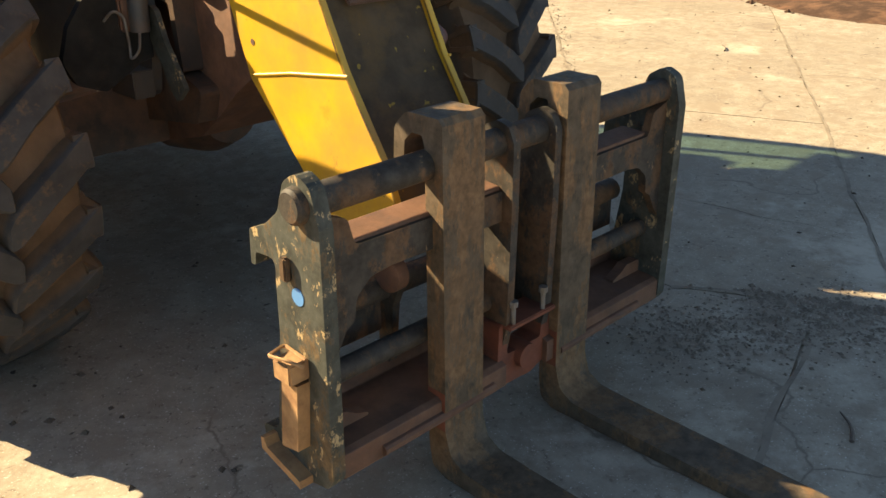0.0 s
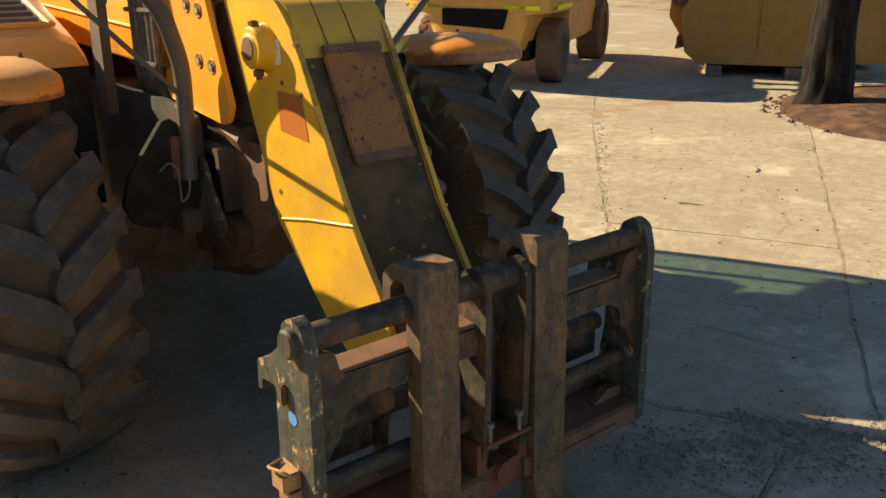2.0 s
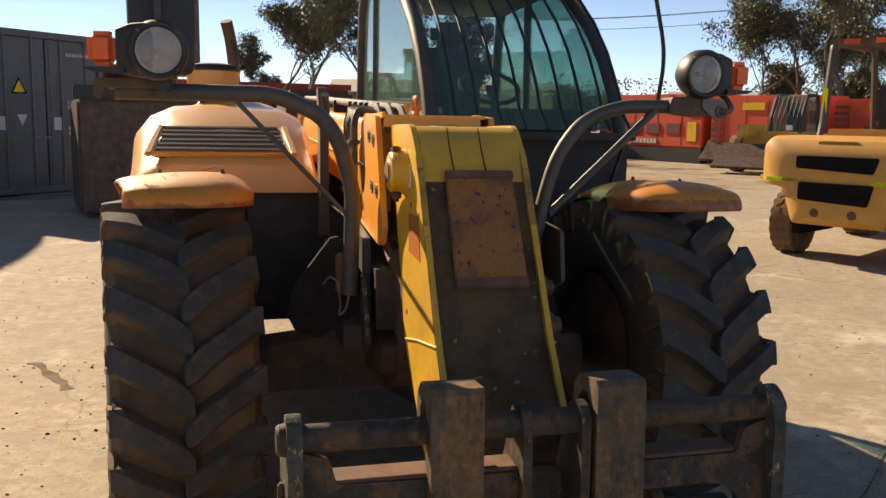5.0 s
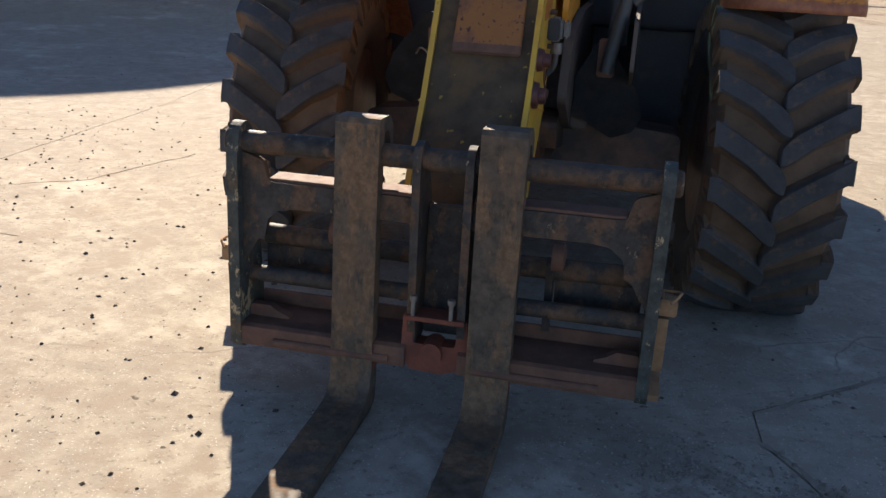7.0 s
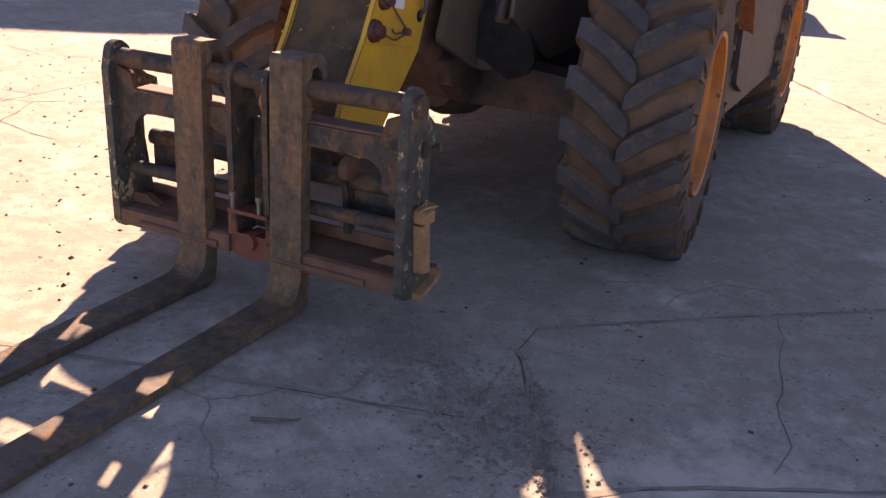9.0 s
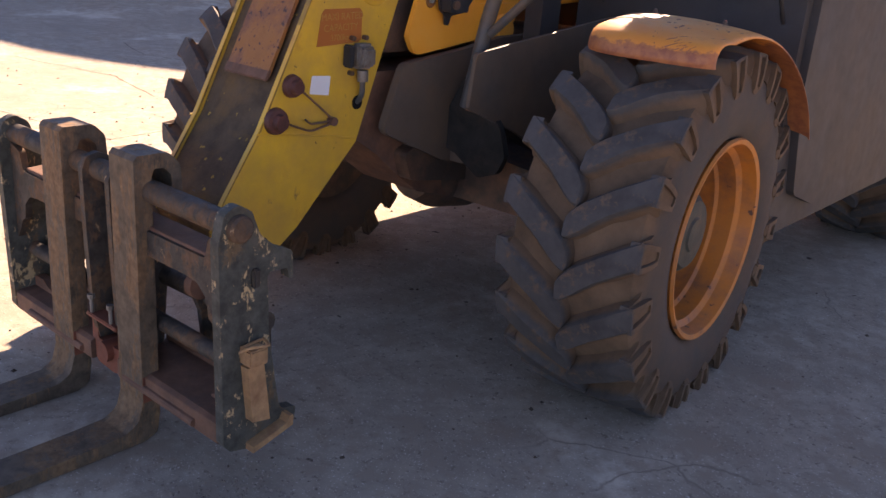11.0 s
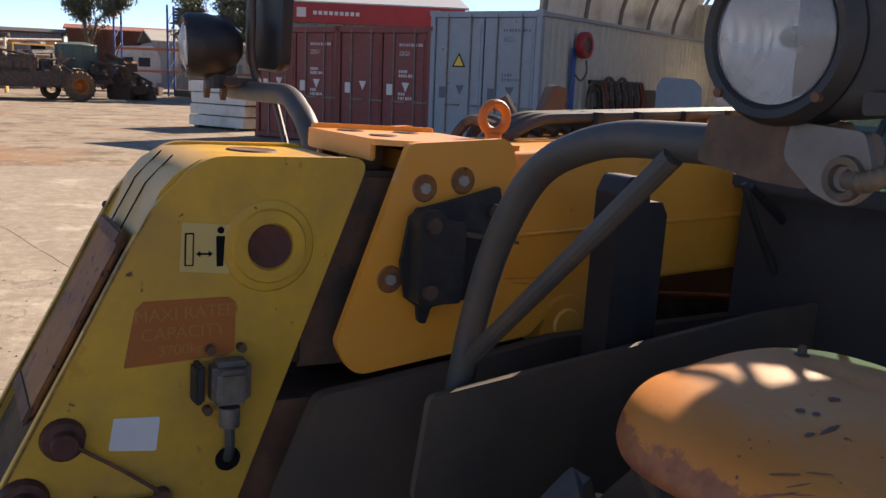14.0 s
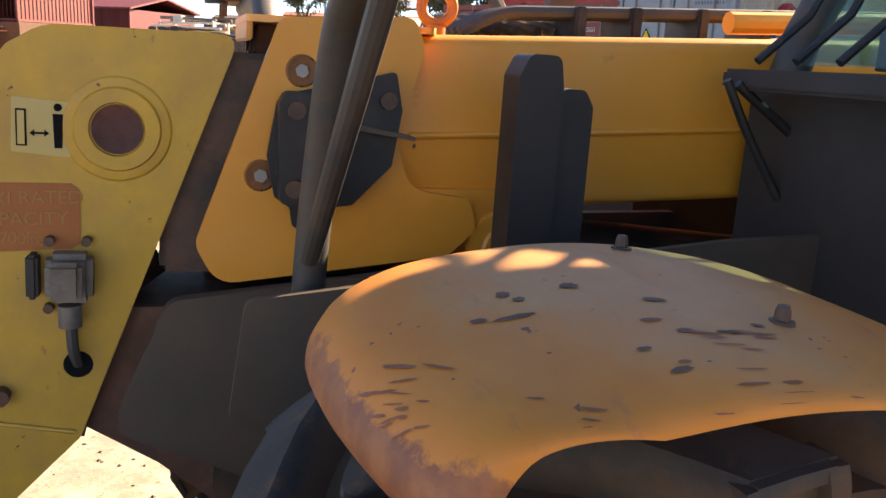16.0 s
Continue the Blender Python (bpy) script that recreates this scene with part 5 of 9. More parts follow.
turned(bm, [(0, 1.60), (0.12, 1.598), (0.18, 1.585), (0.30, 1.535), (0.30, 1.50), (0, 1.50)], (-0.62, 3.05, 0), "z", 32)
part("hood_dome", bm, M["hood"], H, "raised hood collar", smooth=True)
# louvre: dark recess with slats
d = Vector((0, 0.30, 0.112)).normalized()
nrm = Vector((0, -d.z, d.y))
m = Matrix.Translation((-0.69, 2.105, 1.377)) @ rigid(Vector((1, 0, 0)), d, Vector((1, 0, 0)).cross(d))
bm = bmesh.new()
prism(bm, rounded([(-0.275, -0.165), (0.275, -0.165), (0.255, 0.16), (-0.24, 0.16)], 0.02), "z", -0.01, 0.0065)
bmesh.ops.transform(bm, matrix=m, verts=bm.verts)
lv = part("louvre", bm, M["black"], H, "dark slatted air intake")
for k in range(6):
    y = -0.145 + 0.054 * k
    w = 0.262 - 0.003 * k
    bm = bmesh.new()
    prism(bm, [(y, 0.004), (y + 0.02, 0.016), (y + 0.034, 0.018), (y + 0.042, 0.004)], "x", -w, w)
    bmesh.ops.transform(bm, matrix=m @ Matrix.Rotation(radians(0.8 * (k % 3 - 1)), 4, "Z"), verts=bm.verts)
    part("slat", bm, M["chassis"], lv)
for pts in ([(-0.30, -0.185), (0.30, -0.185), (0.275, -0.168), (-0.275, -0.168)], [(0.275, -0.185), (0.31, -0.185), (0.29, 0.18), (0.256, 0.165)], [(-0.275, -0.185), (-0.31, -0.185), (-0.27, 0.18), (-0.241, 0.165)]):
    bm = bmesh.new()
    prism(bm, pts, "z", 0.0, 0.022)
    bmesh.ops.transform(bm, matrix=m, verts=bm.verts)
    part("louvre_surround", bm, M["hood"], H, bevel=0.008)
# pre-cleaner and exhaust
bm = bmesh.new()
turned(bm, [(0.10, 1.645), (0.125, 1.652), (0.132, 1.66), (0.138, 1.755), (0.13, 1.765)], (-0.72, 3.1, 0), "z", 30)
pc = part("pre_cleaner", bm, M["hood"], H, "orange air pre-cleaner with a black lid", smooth=True)
bm = bmesh.new()
turned(bm, [(0.139, 1.753), (0.145, 1.763), (0.135, 1.785), (0.08, 1.797), (0, 1.80)], (-0.72, 3.1, 0), "z", 30)
part("lid", bm, M["black"], pc, "black domed lid", smooth=True)
bm = bmesh.new()
turned(bm, [(0.09, 1.58), (0.075, 1.60), (0.085, 1.648), (0.10, 1.65)], (-0.72, 3.1, 0), "z", 24)
part("stem", bm, M["black"], pc, "black intake stem", smooth=True)
bm = bmesh.new()
tube(bm, [(-0.56, 4.77, 1.35), (-0.57, 4.77, 1.95), (-0.59, 4.75, 2.12), (-0.62, 4.70, 2.24)], 0.042, 14, bend=0.06)
part("exhaust", bm, M["grease"], H, "rusty exhaust stack", smooth=True)
bm = bmesh.new()
for k in range(9):
    tube(bm, [(-0.98 + 0.03 * k, 3.35, 1.62), (-0.97 + 0.03 * k, 3.35, 1.62 + 0.13 * math.sin((k + 1) * 0.314))], 0.0025, 5)
for k in range(5):
    tube(bm, [(-0.99, 3.35, 1.63 + 0.025 * k), (-0.72, 3.35, 1.63 + 0.025 * k)], 0.0025, 5)
part("wire_guard", bm, M["silver"], H, "bent wire mesh guard")
# big mirror on its arm
bm = bmesh.new()
rings = []
for off, s in ((0, 0.86), (0.006, 0.97), (0.02, 1.0), (0.04, 0.97), (0.048, 0.85)):
    rings.append([(x * s, off, z * s) for x, z in rounded([(-0.088, -0.195), (0.092, -0.205), (0.10, 0.195), (-0.095, 0.20)], 0.04)])
loft(bm, rings)
mm = Matrix.Translation((-0.878, 1.14, 1.785)) @ Matrix.Rotation(radians(12), 4, "Z") @ Matrix.Diagonal((1.12, 1, 1, 1))
bmesh.ops.transform(bm, matrix=mm, verts=bm.verts)
mr = part("wing_mirror", bm, M["black"], H, "large black wing mirror seen from behind", smooth=True)
bm = bmesh.new()
prism(bm, rounded([(-0.075, -0.15), (0.068, -0.15), (0.077, 0.15), (-0.067, 0.15)], 0.03), "y", 0.0475, 0.0500)
bmesh.ops.transform(bm, matrix=mm, verts=bm.verts)
part("mirror_glass", bm, M["mirror"], mr)
bm = bmesh.new()
tube(bm, [(-0.88, 1.14, 1.53), (-0.885, 1.115, 1.62), (-0.90, 1.115, 2.12)], 0.012, 10, bend=0.04)
part("mirror_arm", bm, M["tube"], mr)
bm = bmesh.new()
tube(bm, [(1.09, 1.60, 1.52), (1.1, 1.55, 1.75), (1.06, 1.62, 2.1)], 0.009, 8, bend=0.1)
part("mirror_arm", bm, M["black"], H)

# cab
CX0, CX1 = 0.215, 1.12
PROF = [(2.02, 1.50), (2.08, 1.62), (2.20, 1.79), (2.36, 1.95), (2.55, 2.09), (2.80, 2.22), (3.05, 2.33), (3.30, 2.395), (3.55, 2.395), (3.72, 2.35), (3.83, 2.22), (3.88, 2.0), (3.93, 1.5)]
bm = bmesh.new()
prism(bm, rounded([(1.93, 1.0), (1.93, 1.42), (3.95, 1.44), (3.95, 1.0)], 0.03), "x", CX0, CX1)
cab = part("cab_base", bm, M["cabdark"], H, "dark grey lower cab body", bevel=0.02)
for x, r in ((CX0, 0.036), (CX1, 0.034)):
    bm = bmesh.new()
    tube(bm, [(x, y, z) for y, z in [(2.0, 1.42)] + PROF + [(3.95, 1.42)]], r, 12)
    part("cab_pillar", bm, M["tube"], H, "grey curved cab pillar", smooth=True)
bm = bmesh.new()
tube(bm, [(CX0, 3.42, 1.44), (CX0, 3.38, 2.39)], 0.022, 10)
part("door_pillar", bm, M["tube"], H, smooth=True)
bm = bmesh.new()
tube(bm, [(CX1, 3.3, 1.44), (CX1, 3.3, 2.39)], 0.025, 10)
part("door_pillar", bm, M["tube"], H, smooth=True)
bm = bmesh.new()
fan = [(2.04, 1.46)] + PROF + [(3.93, 1.46)]
prism(bm, fan, "x", CX0 - 0.003, CX0 + 0.003)
part("side_window", bm, M["cabglass"], H, "green-tinted side window")
bm = bmesh.new()
prism(bm, fan, "x", CX1 - 0.003, CX1 + 0.003)
part("side_window", bm, M["cabglass"], H, "green-tinted side window")
bm = bmesh.new()
rings = [[(CX0, y, z), (CX1, y, z)] for y, z in [(2.0, 1.45)] + PROF[:6]]
loft(bm, rings, False, False)
part("windscreen", bm, M["cabglass"], H, "curved green-tinted windscreen", smooth=True)
bm = bmesh.new()
rings = [[(CX0, y, z), (CX1, y, z), (CX1, y + 0.004, z - 0.03), (CX0, y + 0.004, z - 0.03)] for y, z in PROF[5:10]]
loft(bm, rings)
part("cab_roof", bm, M["tube"], H, "grey cab roof", smooth=True)
bm = boxed((CX0 + 0.03, 2.85, 2.20), (CX1 - 0.03, 3.70, 2.23))
part("headliner", bm, M["tube"], H, bevel=0.01)
bm = bmesh.new()
prism(bm, rounded([(2.50, 2.21), (2.52, 2.245), (3.2, 2.37), (3.2, 2.34)], 0.01), "x", CX0 + 0.02, CX1 + 0.02)
part("roof_visor", bm, M["tube"], H, "grey roof visor", bevel=0.006)
# guard bars in front of the windscreen, and the cross beam that carries them
for k in range(9):
    x = CX0 + 0.09 + (CX1 - CX0 - 0.1) * k / 8
    bm = bmesh.new()
    tube(bm, [(x, y - 0.06, z + 0.03) for y, z in [(1.93, 1.42)] + PROF[:7]], 0.0075, 8)
    part("guard_bar", bm, M["black"], H, "black windscreen guard bar", smooth=True)
bm = boxed((CX0 + 0.05, 1.83, 1.40), (CX1, 1.90, 1.435))
part("guard_beam", bm, M["cabdark"], H, bevel=0.006)
for x in (0.33, 1.05):
    bm = bmesh.new()
    tube(bm, [(x, 1.80, 1.415), (x, 1.85, 1.33), (x, 1.93, 1.22)], 0.008, 8, bend=0.06)
    tube(bm, [(x, 1.82, 1.41), (x, 1.94, 1.33)], 0.009, 8)
    part("beam_stay", bm, M["black"], H)
bm = boxed((CX0, 2.55, 2.20), (CX1, 2.62, 2.26))
part("roof_rail", bm, M["tube"], H, bevel=0.01)
for k in range(7):
    x = CX0 + 0.08 + 0.125 * k
    part("roof_bar", boxed((x - 0.012, 2.55, 2.235), (x + 0.012, 3.5, 2.25), Matrix.Rotation(radians(0), 4, "X")), M["tube"], H)
for x in (1.20,):
    bm = boxed((x - 0.055, 2.80, 2.33), (x + 0.055, 2.88, 2.43))
    wl = part("work_lamp", bm, M["black"], H, "square black work lamp, lit", bevel=0.012)
    bm = boxed((x - 0.042, 2.795, 2.342), (x + 0.042, 2.80, 2.418))
    part("lamp_glass", bm, M["lampglow"], wl)
# inside the cab
bm = bmesh.new()
box(bm, (0.45, 3.1, 1.3), (0.92, 3.55, 1.48))
part("seat_cushion", bm, M["dustglass"], H, bevel=0.04)
bm = boxed((0.47, 3.5, 1.45), (0.90, 3.64, 1.98))
part("seat_back", bm, M["dustglass"], H, "dark seat back", bevel=0.05)
bm = boxed((0.57, 3.48, 1.98), (0.80, 3.58, 2.13))
part("headrest", bm, M["dustglass"], H, bevel=0.04)
bm = boxed((CX0 + 0.05, 2.12, 1.42), (CX1 - 0.05, 2.45, 1.55))
part("dashboard", bm, M["dustglass"], H, bevel=0.03)
bm = bmesh.new()
prof = [(0.155 + 0.012 * math.cos(a), 0.012 * math.sin(a)) for a in (2 * math.pi * j / 8 for j in range(8))]
turned(bm, prof, (0, 0, 0), "z", 30, closed=True)
bmesh.ops.transform(bm, matrix=Matrix.Translation((0.67, 2.62, 1.68)) @ Matrix.Rotation(radians(35), 4, "X"), verts=bm.verts)
tube(bm, [(0.67, 2.62, 1.68), (0.67, 2.45, 1.45)], 0.02, 8)
part("steering_wheel", bm, M["dustglass"], H, smooth=True)
bm = bmesh.new()
prism(bm, rounded([(1.93, 0.45), (1.93, 1.0), (3.95, 1.0), (3.7, 0.45)], 0.04), "x", 0.75, CX1)
part("cab_step", bm, M["cabdark"], H, "dark grey cab side and step", bevel=0.02)
bm = bmesh.new()
prism(bm, rounded([(1.98, 0.98), (1.98, 1.40), (2.75, 1.40), (2.75, 0.9), (2.35, 0.52), (2.1, 0.60)], 0.05), "x", CX1, CX1 + 0.03)
part("cab_door", bm, M["cabdark"], H, "dark grey lower cab door panel", bevel=0.01)
# boom trunk behind the cab
bm = boxed((-0.25, 4.2, 0.9), (0.2, 5.1, 1.75))
part("boom_pivot_tower", bm, M["chassis"], H, bevel=0.03)
bm = boxed((-1.05, 4.85, 0.6), (1.05, 5.15, 1.3))
part("counterweight", bm, M["orange"], H, bevel=0.05)

# ---- fork carriage ----
carriage = thing("fork_carriage", "worn black steel fork carriage with two pallet forks", "fork carriage", TILT)
C = carriage
PLATE = [(-0.088, 0.70), (-0.07, 0.775), (-0.03, 0.795), (0.01, 0.77), (0.035, 0.705), (0.085, 0.665), (0.135, 0.645), (0.14, 0.57), (0.125, 0.57), (0.12, 0.60), (0.055, 0.605), (0.06, 0.55), (0.062, 0.44), (0.083, 0.30), (0.10, 0.20),
         (0.155, 0.19), (0.15, 0.14), (0.05, 0.11), (-0.06, 0.135), (-0.078, 0.16)]
for sgn, off in ((-1, 0.03), (1, 0.03)):
    bm = bmesh.new()
    rad = [0.02, 0.03, 0.03, 0.03, 0.04, 0.02, 0.01, 0.004, 0.004, 0.01, 0.02, 0.02, 0.05, 0.05, 0.03, 0.01, 0.02, 0.05, 0.02, 0.02]
    prism(bm, rounded([(y + off, z) for y, z in PLATE], rad, 3), "x", sgn * 0.56, sgn * 0.592)
    ep = part("end_plate", bm, M["hitch"], C, "scuffed dark end plate with flaking paint", bevel=0.003)
    bm = bmesh.new()
    turned(bm, [(0, sgn * 0.612), (0.028, sgn * 0.612), (0.034, sgn * 0.606), (0.036, sgn * 0.59)], (0, 0.0, 0.735), "x", 24)
    part("bar_end", bm, M["steel"], ep, "rusty bar end", smooth=True)
    bm = boxed((sgn * 0.592, 0.035, 0.575), (sgn * 0.607, 0.055, 0.625))
    part("stop_block", bm, M["steel"], ep, bevel=0.004)
    bm = bmesh.new()
    box(bm, (sgn * 0.592, 0.0, 0.38), (sgn * 0.64, 0.055, 0.425))
    part("lock_block", bm, M["tanrust"], ep, "rusty locking block", bevel=0.004)
    bm = bmesh.new()
    prism(bm, [(0.055, 0.372), (0.005, 0.372), (0.02, 0.215), (0.075, 0.205)], "x", sgn * 0.592, sgn * 0.622)
    part("lock_plate", bm, M["tanrust"], ep, bevel=0.003)
    bm = bmesh.new()
    tube(bm, [(sgn * 0.62, -0.02, 0.425), (sgn * 0.64, 0.0, 0.44), (sgn * 0.65, 0.05, 0.435), (sgn * 0.60, 0.07, 0.43), (sgn * 0.60, 0.0, 0.425)], 0.004, 6, bend=0.01)
    part("lynch_pin", bm, M["tanrust"], ep)
    bm = bmesh.new()
    prism(bm, [(0.02, 0.125), (0.15, 0.16), (0.15, 0.19), (0.138, 0.19), (0.13, 0.172), (0.02, 0.143)], "x", sgn * 0.585, sgn * 0.625)
    part("foot_lip", bm, M["tanrust"], ep, bevel=0.003)
bm = bmesh.new()
turned(bm, [(0, -0.5935), (0.018, -0.5935), (0.018, -0.592)], (0, 0.02, 0.548), "x", 20)
part("blue_dot", bm, M["blue"], C, "round blue sticker")
bm = bmesh.new()
cyl(bm, (-0.56, 0.0, 0.735), (0.56, 0.0, 0.735), 0.031, 24)
part("top_bar", bm, M["steel"], C, "round black top bar", smooth=True)
for sgn in (-1, 1):
    # shelf behind the top bar, its arched front plate and the gusset up to the bar
    bm = bmesh.new()
    prism(bm, rounded([(-0.012, 0.640), (0.058, 0.645), (0.070, 0.632), (0.070, 0.565), (0.056, 0.565), (0.056, 0.622), (-0.012, 0.622)], 0.006), "x", sgn * 0.075, sgn * 0.485)
    part("upper_shelf", bm, M["rust"], C, "rusty flat upper cross beam", bevel=0.003)
    bm = bmesh.new()
    prism(bm, rounded([(sgn * x, z) for x, z in ((0.075, 0.630), (0.485, 0.632), (0.50, 0.69), (0.56, 0.71), (0.56, 0.395), (0.535, 0.43), (0.515, 0.465), (0.495, 0.475), (0.488, 0.525), (0.45, 0.556), (0.40, 0.562), (0.075, 0.560))],
                      [0, 0.02, 0.02, 0, 0, 0.02, 0.02, 0.012, 0.03, 0.03, 0.02, 0]), "y", -0.022, 0.0)
    part("arched_plate", bm, M["steel"], C, "scuffed dark arched front plate", bevel=0.003)
    bm = bmesh.new()
    cyl(bm, (sgn * 0.07, 0.03, 0.345), (sgn * 0.56, 0.03, 0.345), 0.024, 18)
    part("lower_bar", bm, M["steel"], C, "round steel cross bar", smooth=True)
    bm = bmesh.new()
    prism(bm, rounded([(-0.045, 0.148), (-0.045, 0.205), (-0.030, 0.212), (0.115, 0.222), (0.118, 0.262), (0.130, 0.262), (0.130, 0.208), (-0.028, 0.196), (-0.028, 0.148)], 0.004), "x", sgn * 0.075, sgn * 0.56)
    part("bottom_tray", bm, M["rust"], C, "rusty folded bottom beam", bevel=0.003)
    bm = bmesh.new()
    prism(bm, rounded([(sgn * 0.56, 0.212), (sgn * 0.56, 0.25), (sgn * 0.50, 0.252), (sgn * 0.475, 0.235), (sgn * 0.44, 0.222), (sgn * 0.44, 0.214)], 0.01), "y", 0.02, 0.05)
    part("tray_gusset", bm, M["rust"], C, bevel=0.003)
    bm = bmesh.new()
    cyl(bm, (sgn * 0.12, -0.047, 0.168), (sgn * 0.46, -0.047, 0.168), 0.012, 10)
    part("tray_bead", bm, M["rust"], C, smooth=True)
    bm = bmesh.new()
    cyl(bm, (sgn * 0.07, 0.12, 0.43), (sgn * 0.545, 0.12, 0.44), 0.03, 14)
    part("rear_tube", bm, M["steel"], C, smooth=True)
    part("rear_plate", boxed((sgn * 0.31, 0.118, 0.33), (sgn * 0.55, 0.136, 0.43)), M["steel"], C, bevel=0.003)
    bm = bmesh.new()
    prism(bm, rounded([(0.06, 0.46), (0.10, 0.475), (0.135, 0.455), (0.135, 0.25), (0.10, 0.25), (0.085, 0.40)], 0.01), "x", sgn * 0.285, sgn * 0.305)
    part("rear_rib", bm, M["steel"], C, bevel=0.003)
    bm = bmesh.new()
    turned(bm, [(0.0, sgn * 0.30), (0.040, sgn * 0.30), (0.040, sgn * 0.33), (0.024, sgn * 0.335), (0.0, sgn * 0.335)], (0, 0.075, 0.485), "x", 18)
    part("pivot_cap", bm, M["rust"], C, smooth=True)
for x in (-0.062, 0.078):
    bm = bmesh.new()
    out = [(-0.05, 0.74), (-0.035, 0.775), (0.0, 0.785), (0.04, 0.765), (0.05, 0.72), (0.10, 0.62), (0.12, 0.45), (0.10, 0.22), (-0.02, 0.20), (-0.04, 0.30), (-0.048, 0.55)]
    prism(bm, rounded(out, [0.02, 0.02, 0.03, 0.03, 0.03, 0.05, 0.05, 0.02, 0.02, 0.02, 0.02]), "x", x - 0.011, x + 0.011)
    part("centre_lug", bm, M["steel"], C, "upright centre lug plate", bevel=0.003)
bm = bmesh.new()
prism(bm, rounded([(-0.085, 0.305), (-0.06, 0.305), (-0.055, 0.22), (0.065, 0.22), (0.07, 0.305), (0.095, 0.305), (0.10, 0.16), (0.03, 0.135), (-0.06, 0.14), (-0.09, 0.17)], 0.01), "y", -0.03, 0.03)
part("lock_box", bm, M["redrust"], C, "red oxide locking box", bevel=0.004)
part("lock_shelf", boxed((-0.075, -0.055, 0.295), (0.09, 0.03, 0.308)), M["redrust"], C, bevel=0.003)
bm = bmesh.new()
cyl(bm, (0.0, -0.05, 0.20), (0.0, 0.03, 0.20), 0.032, 16)
part("lock_plunger", bm, M["redrust"], C, smooth=True)
for x in (-0.055, 0.051):
    bm = bmesh.new()
    cyl(bm, (x, -0.045, 0.305), (x, -0.045, 0.36), 0.006, 8)
    cyl(bm, (x, -0.045, 0.352), (x, -0.045, 0.366), 0.011, 8)
    part("lock_pin", bm, M["silver"], C, "bright split pin")
bm = boxed((-0.05, 0.06, 0.22), (0.066, 0.085, 0.60))
part("back_plate", bm, M["steel"], C, bevel=0.004)


def fork(x0, x1, name="fork"):
    """One pallet fork: hook over the top bar, shank, rounded heel and a blade that thins to its tip."""
    ob = None
    bm = bmesh.new()
    yf, yb = -0.052, -0.002
    outline = [(yf, 0.822), (yf + 0.012, 0.835), (0.05, 0.835), (0.085, 0.80), (0.092, 0.70), (0.062, 0.70), (0.056, 0.775), (0.035, 0.795), (0.005, 0.795), (yb, 0.77), (yb, 0.08), (-0.012, 0.02), (-0.05, 0.003), (-1.15, 0.003), (-1.24, 0.009), (-1.15, 0.022),
               (-0.20, 0.042), (-0.11, 0.047), (-0.07, 0.07), (yf - 0.002, 0.125)]
    prism(bm, rounded(outline, [0.004, 0.004, 0.03, 0.03, 0.004, 0.004, 0.015, 0.01, 0.01, 0.01, 0.03, 0.02, 0.02, 0.01, 0.004, 0.01, 0.03, 0.03, 0.03, 0.03], 3), "x", x0, x1)
    ob = part(name, bm, M["fork"], C, "scuffed steel pallet fork", bevel=0.005)
    bm = bmesh.new()
    prism(bm, [(x0 - 0.001, 0.128), (x1 + 0.001, 0.126), (x1 + 0.001, 0.205), (x0 + 0.04, 0.232), (x0 - 0.001, 0.225)], "y", yf - 0.0012, yb + 0.001)
    part("red_band", bm, M["redrust"], ob, "worn red paint band")
    return ob


fork(-0.285, -0.165)
fork(0.102, 0.222)
# ---- yard ----
rnd = random.Random(7)


def sheet(xs, ys):
    bm = bmesh.new()
    vs = [[bm.verts.new((x, y, ground_z(x, y) - 0.006)) for x in xs] for y in ys]
    for a, b in zip(vs, vs[1:]):
        for j in range(len(xs) - 1):
            bm.faces.new((a[j], a[j + 1], b[j + 1], b[j]))
    return bm


steps = [-900, -300, -120, -60, -35] + list(range(-24, 25)) + [35, 60, 120, 300, 900]
ground = part("ground", sheet(steps, steps), M["dirt"])
tagged(ground, "dusty yard of pale dirt and worn concrete", "ground", kind="structure")


def cut(polys, p, q, side=None):
    """Splits outlines by the line p-q; side picks which of them."""
    out = []
    n = Vector((-(q[1] - p[1]), q[0] - p[0])).normalized()
    for poly in polys:
        c = sum((Vector(v) for v in poly), Vector((0, 0))) / len(poly)
        if side and not side(c):
            out.append(poly)
            continue
        d = [(Vector(v) - Vector(p)).dot(n) for v in poly]
        if min(d) > -0.05 or max(d) < 0.05:
            out.append(poly)
            continue
        a, b = [], []
        for i, v in enumerate(poly):
            j = (i + 1) % len(poly)
            w = poly[j]
            (a if d[i] >= 0 else b).append(v)
            if d[i] * d[j] < 0:
                t = d[i] / (d[i] - d[j])
                x = (v[0] + (w[0] - v[0]) * t, v[1] + (w[1] - v[1]) * t)
                a.append(x)
                b.append(x)
        out += [a, b]
    return out


# slab borders: a bent joint from the south-west past the forks, and the joints that branch from it
WEST = [(-13.39, -4.45), (-0.63, -0.78), (0.18, -0.55), (0.95, -0.33)]
NORTH_EAST = [(0.92, 0.30), (2.66, 1.81), (5.07, 3.98), (17.0, 14.0)]
SOUTH = [(0.93, 0.12), (1.27, -0.52), (6.3, -10.72)]
EAST = [(1.27, -0.52), (1.53, -0.335), (3.33, 0.70), (5.86, 2.19), (16.44, 8.4)]
middle = [EAST + NORTH_EAST[::-1] + SOUTH[:1]]
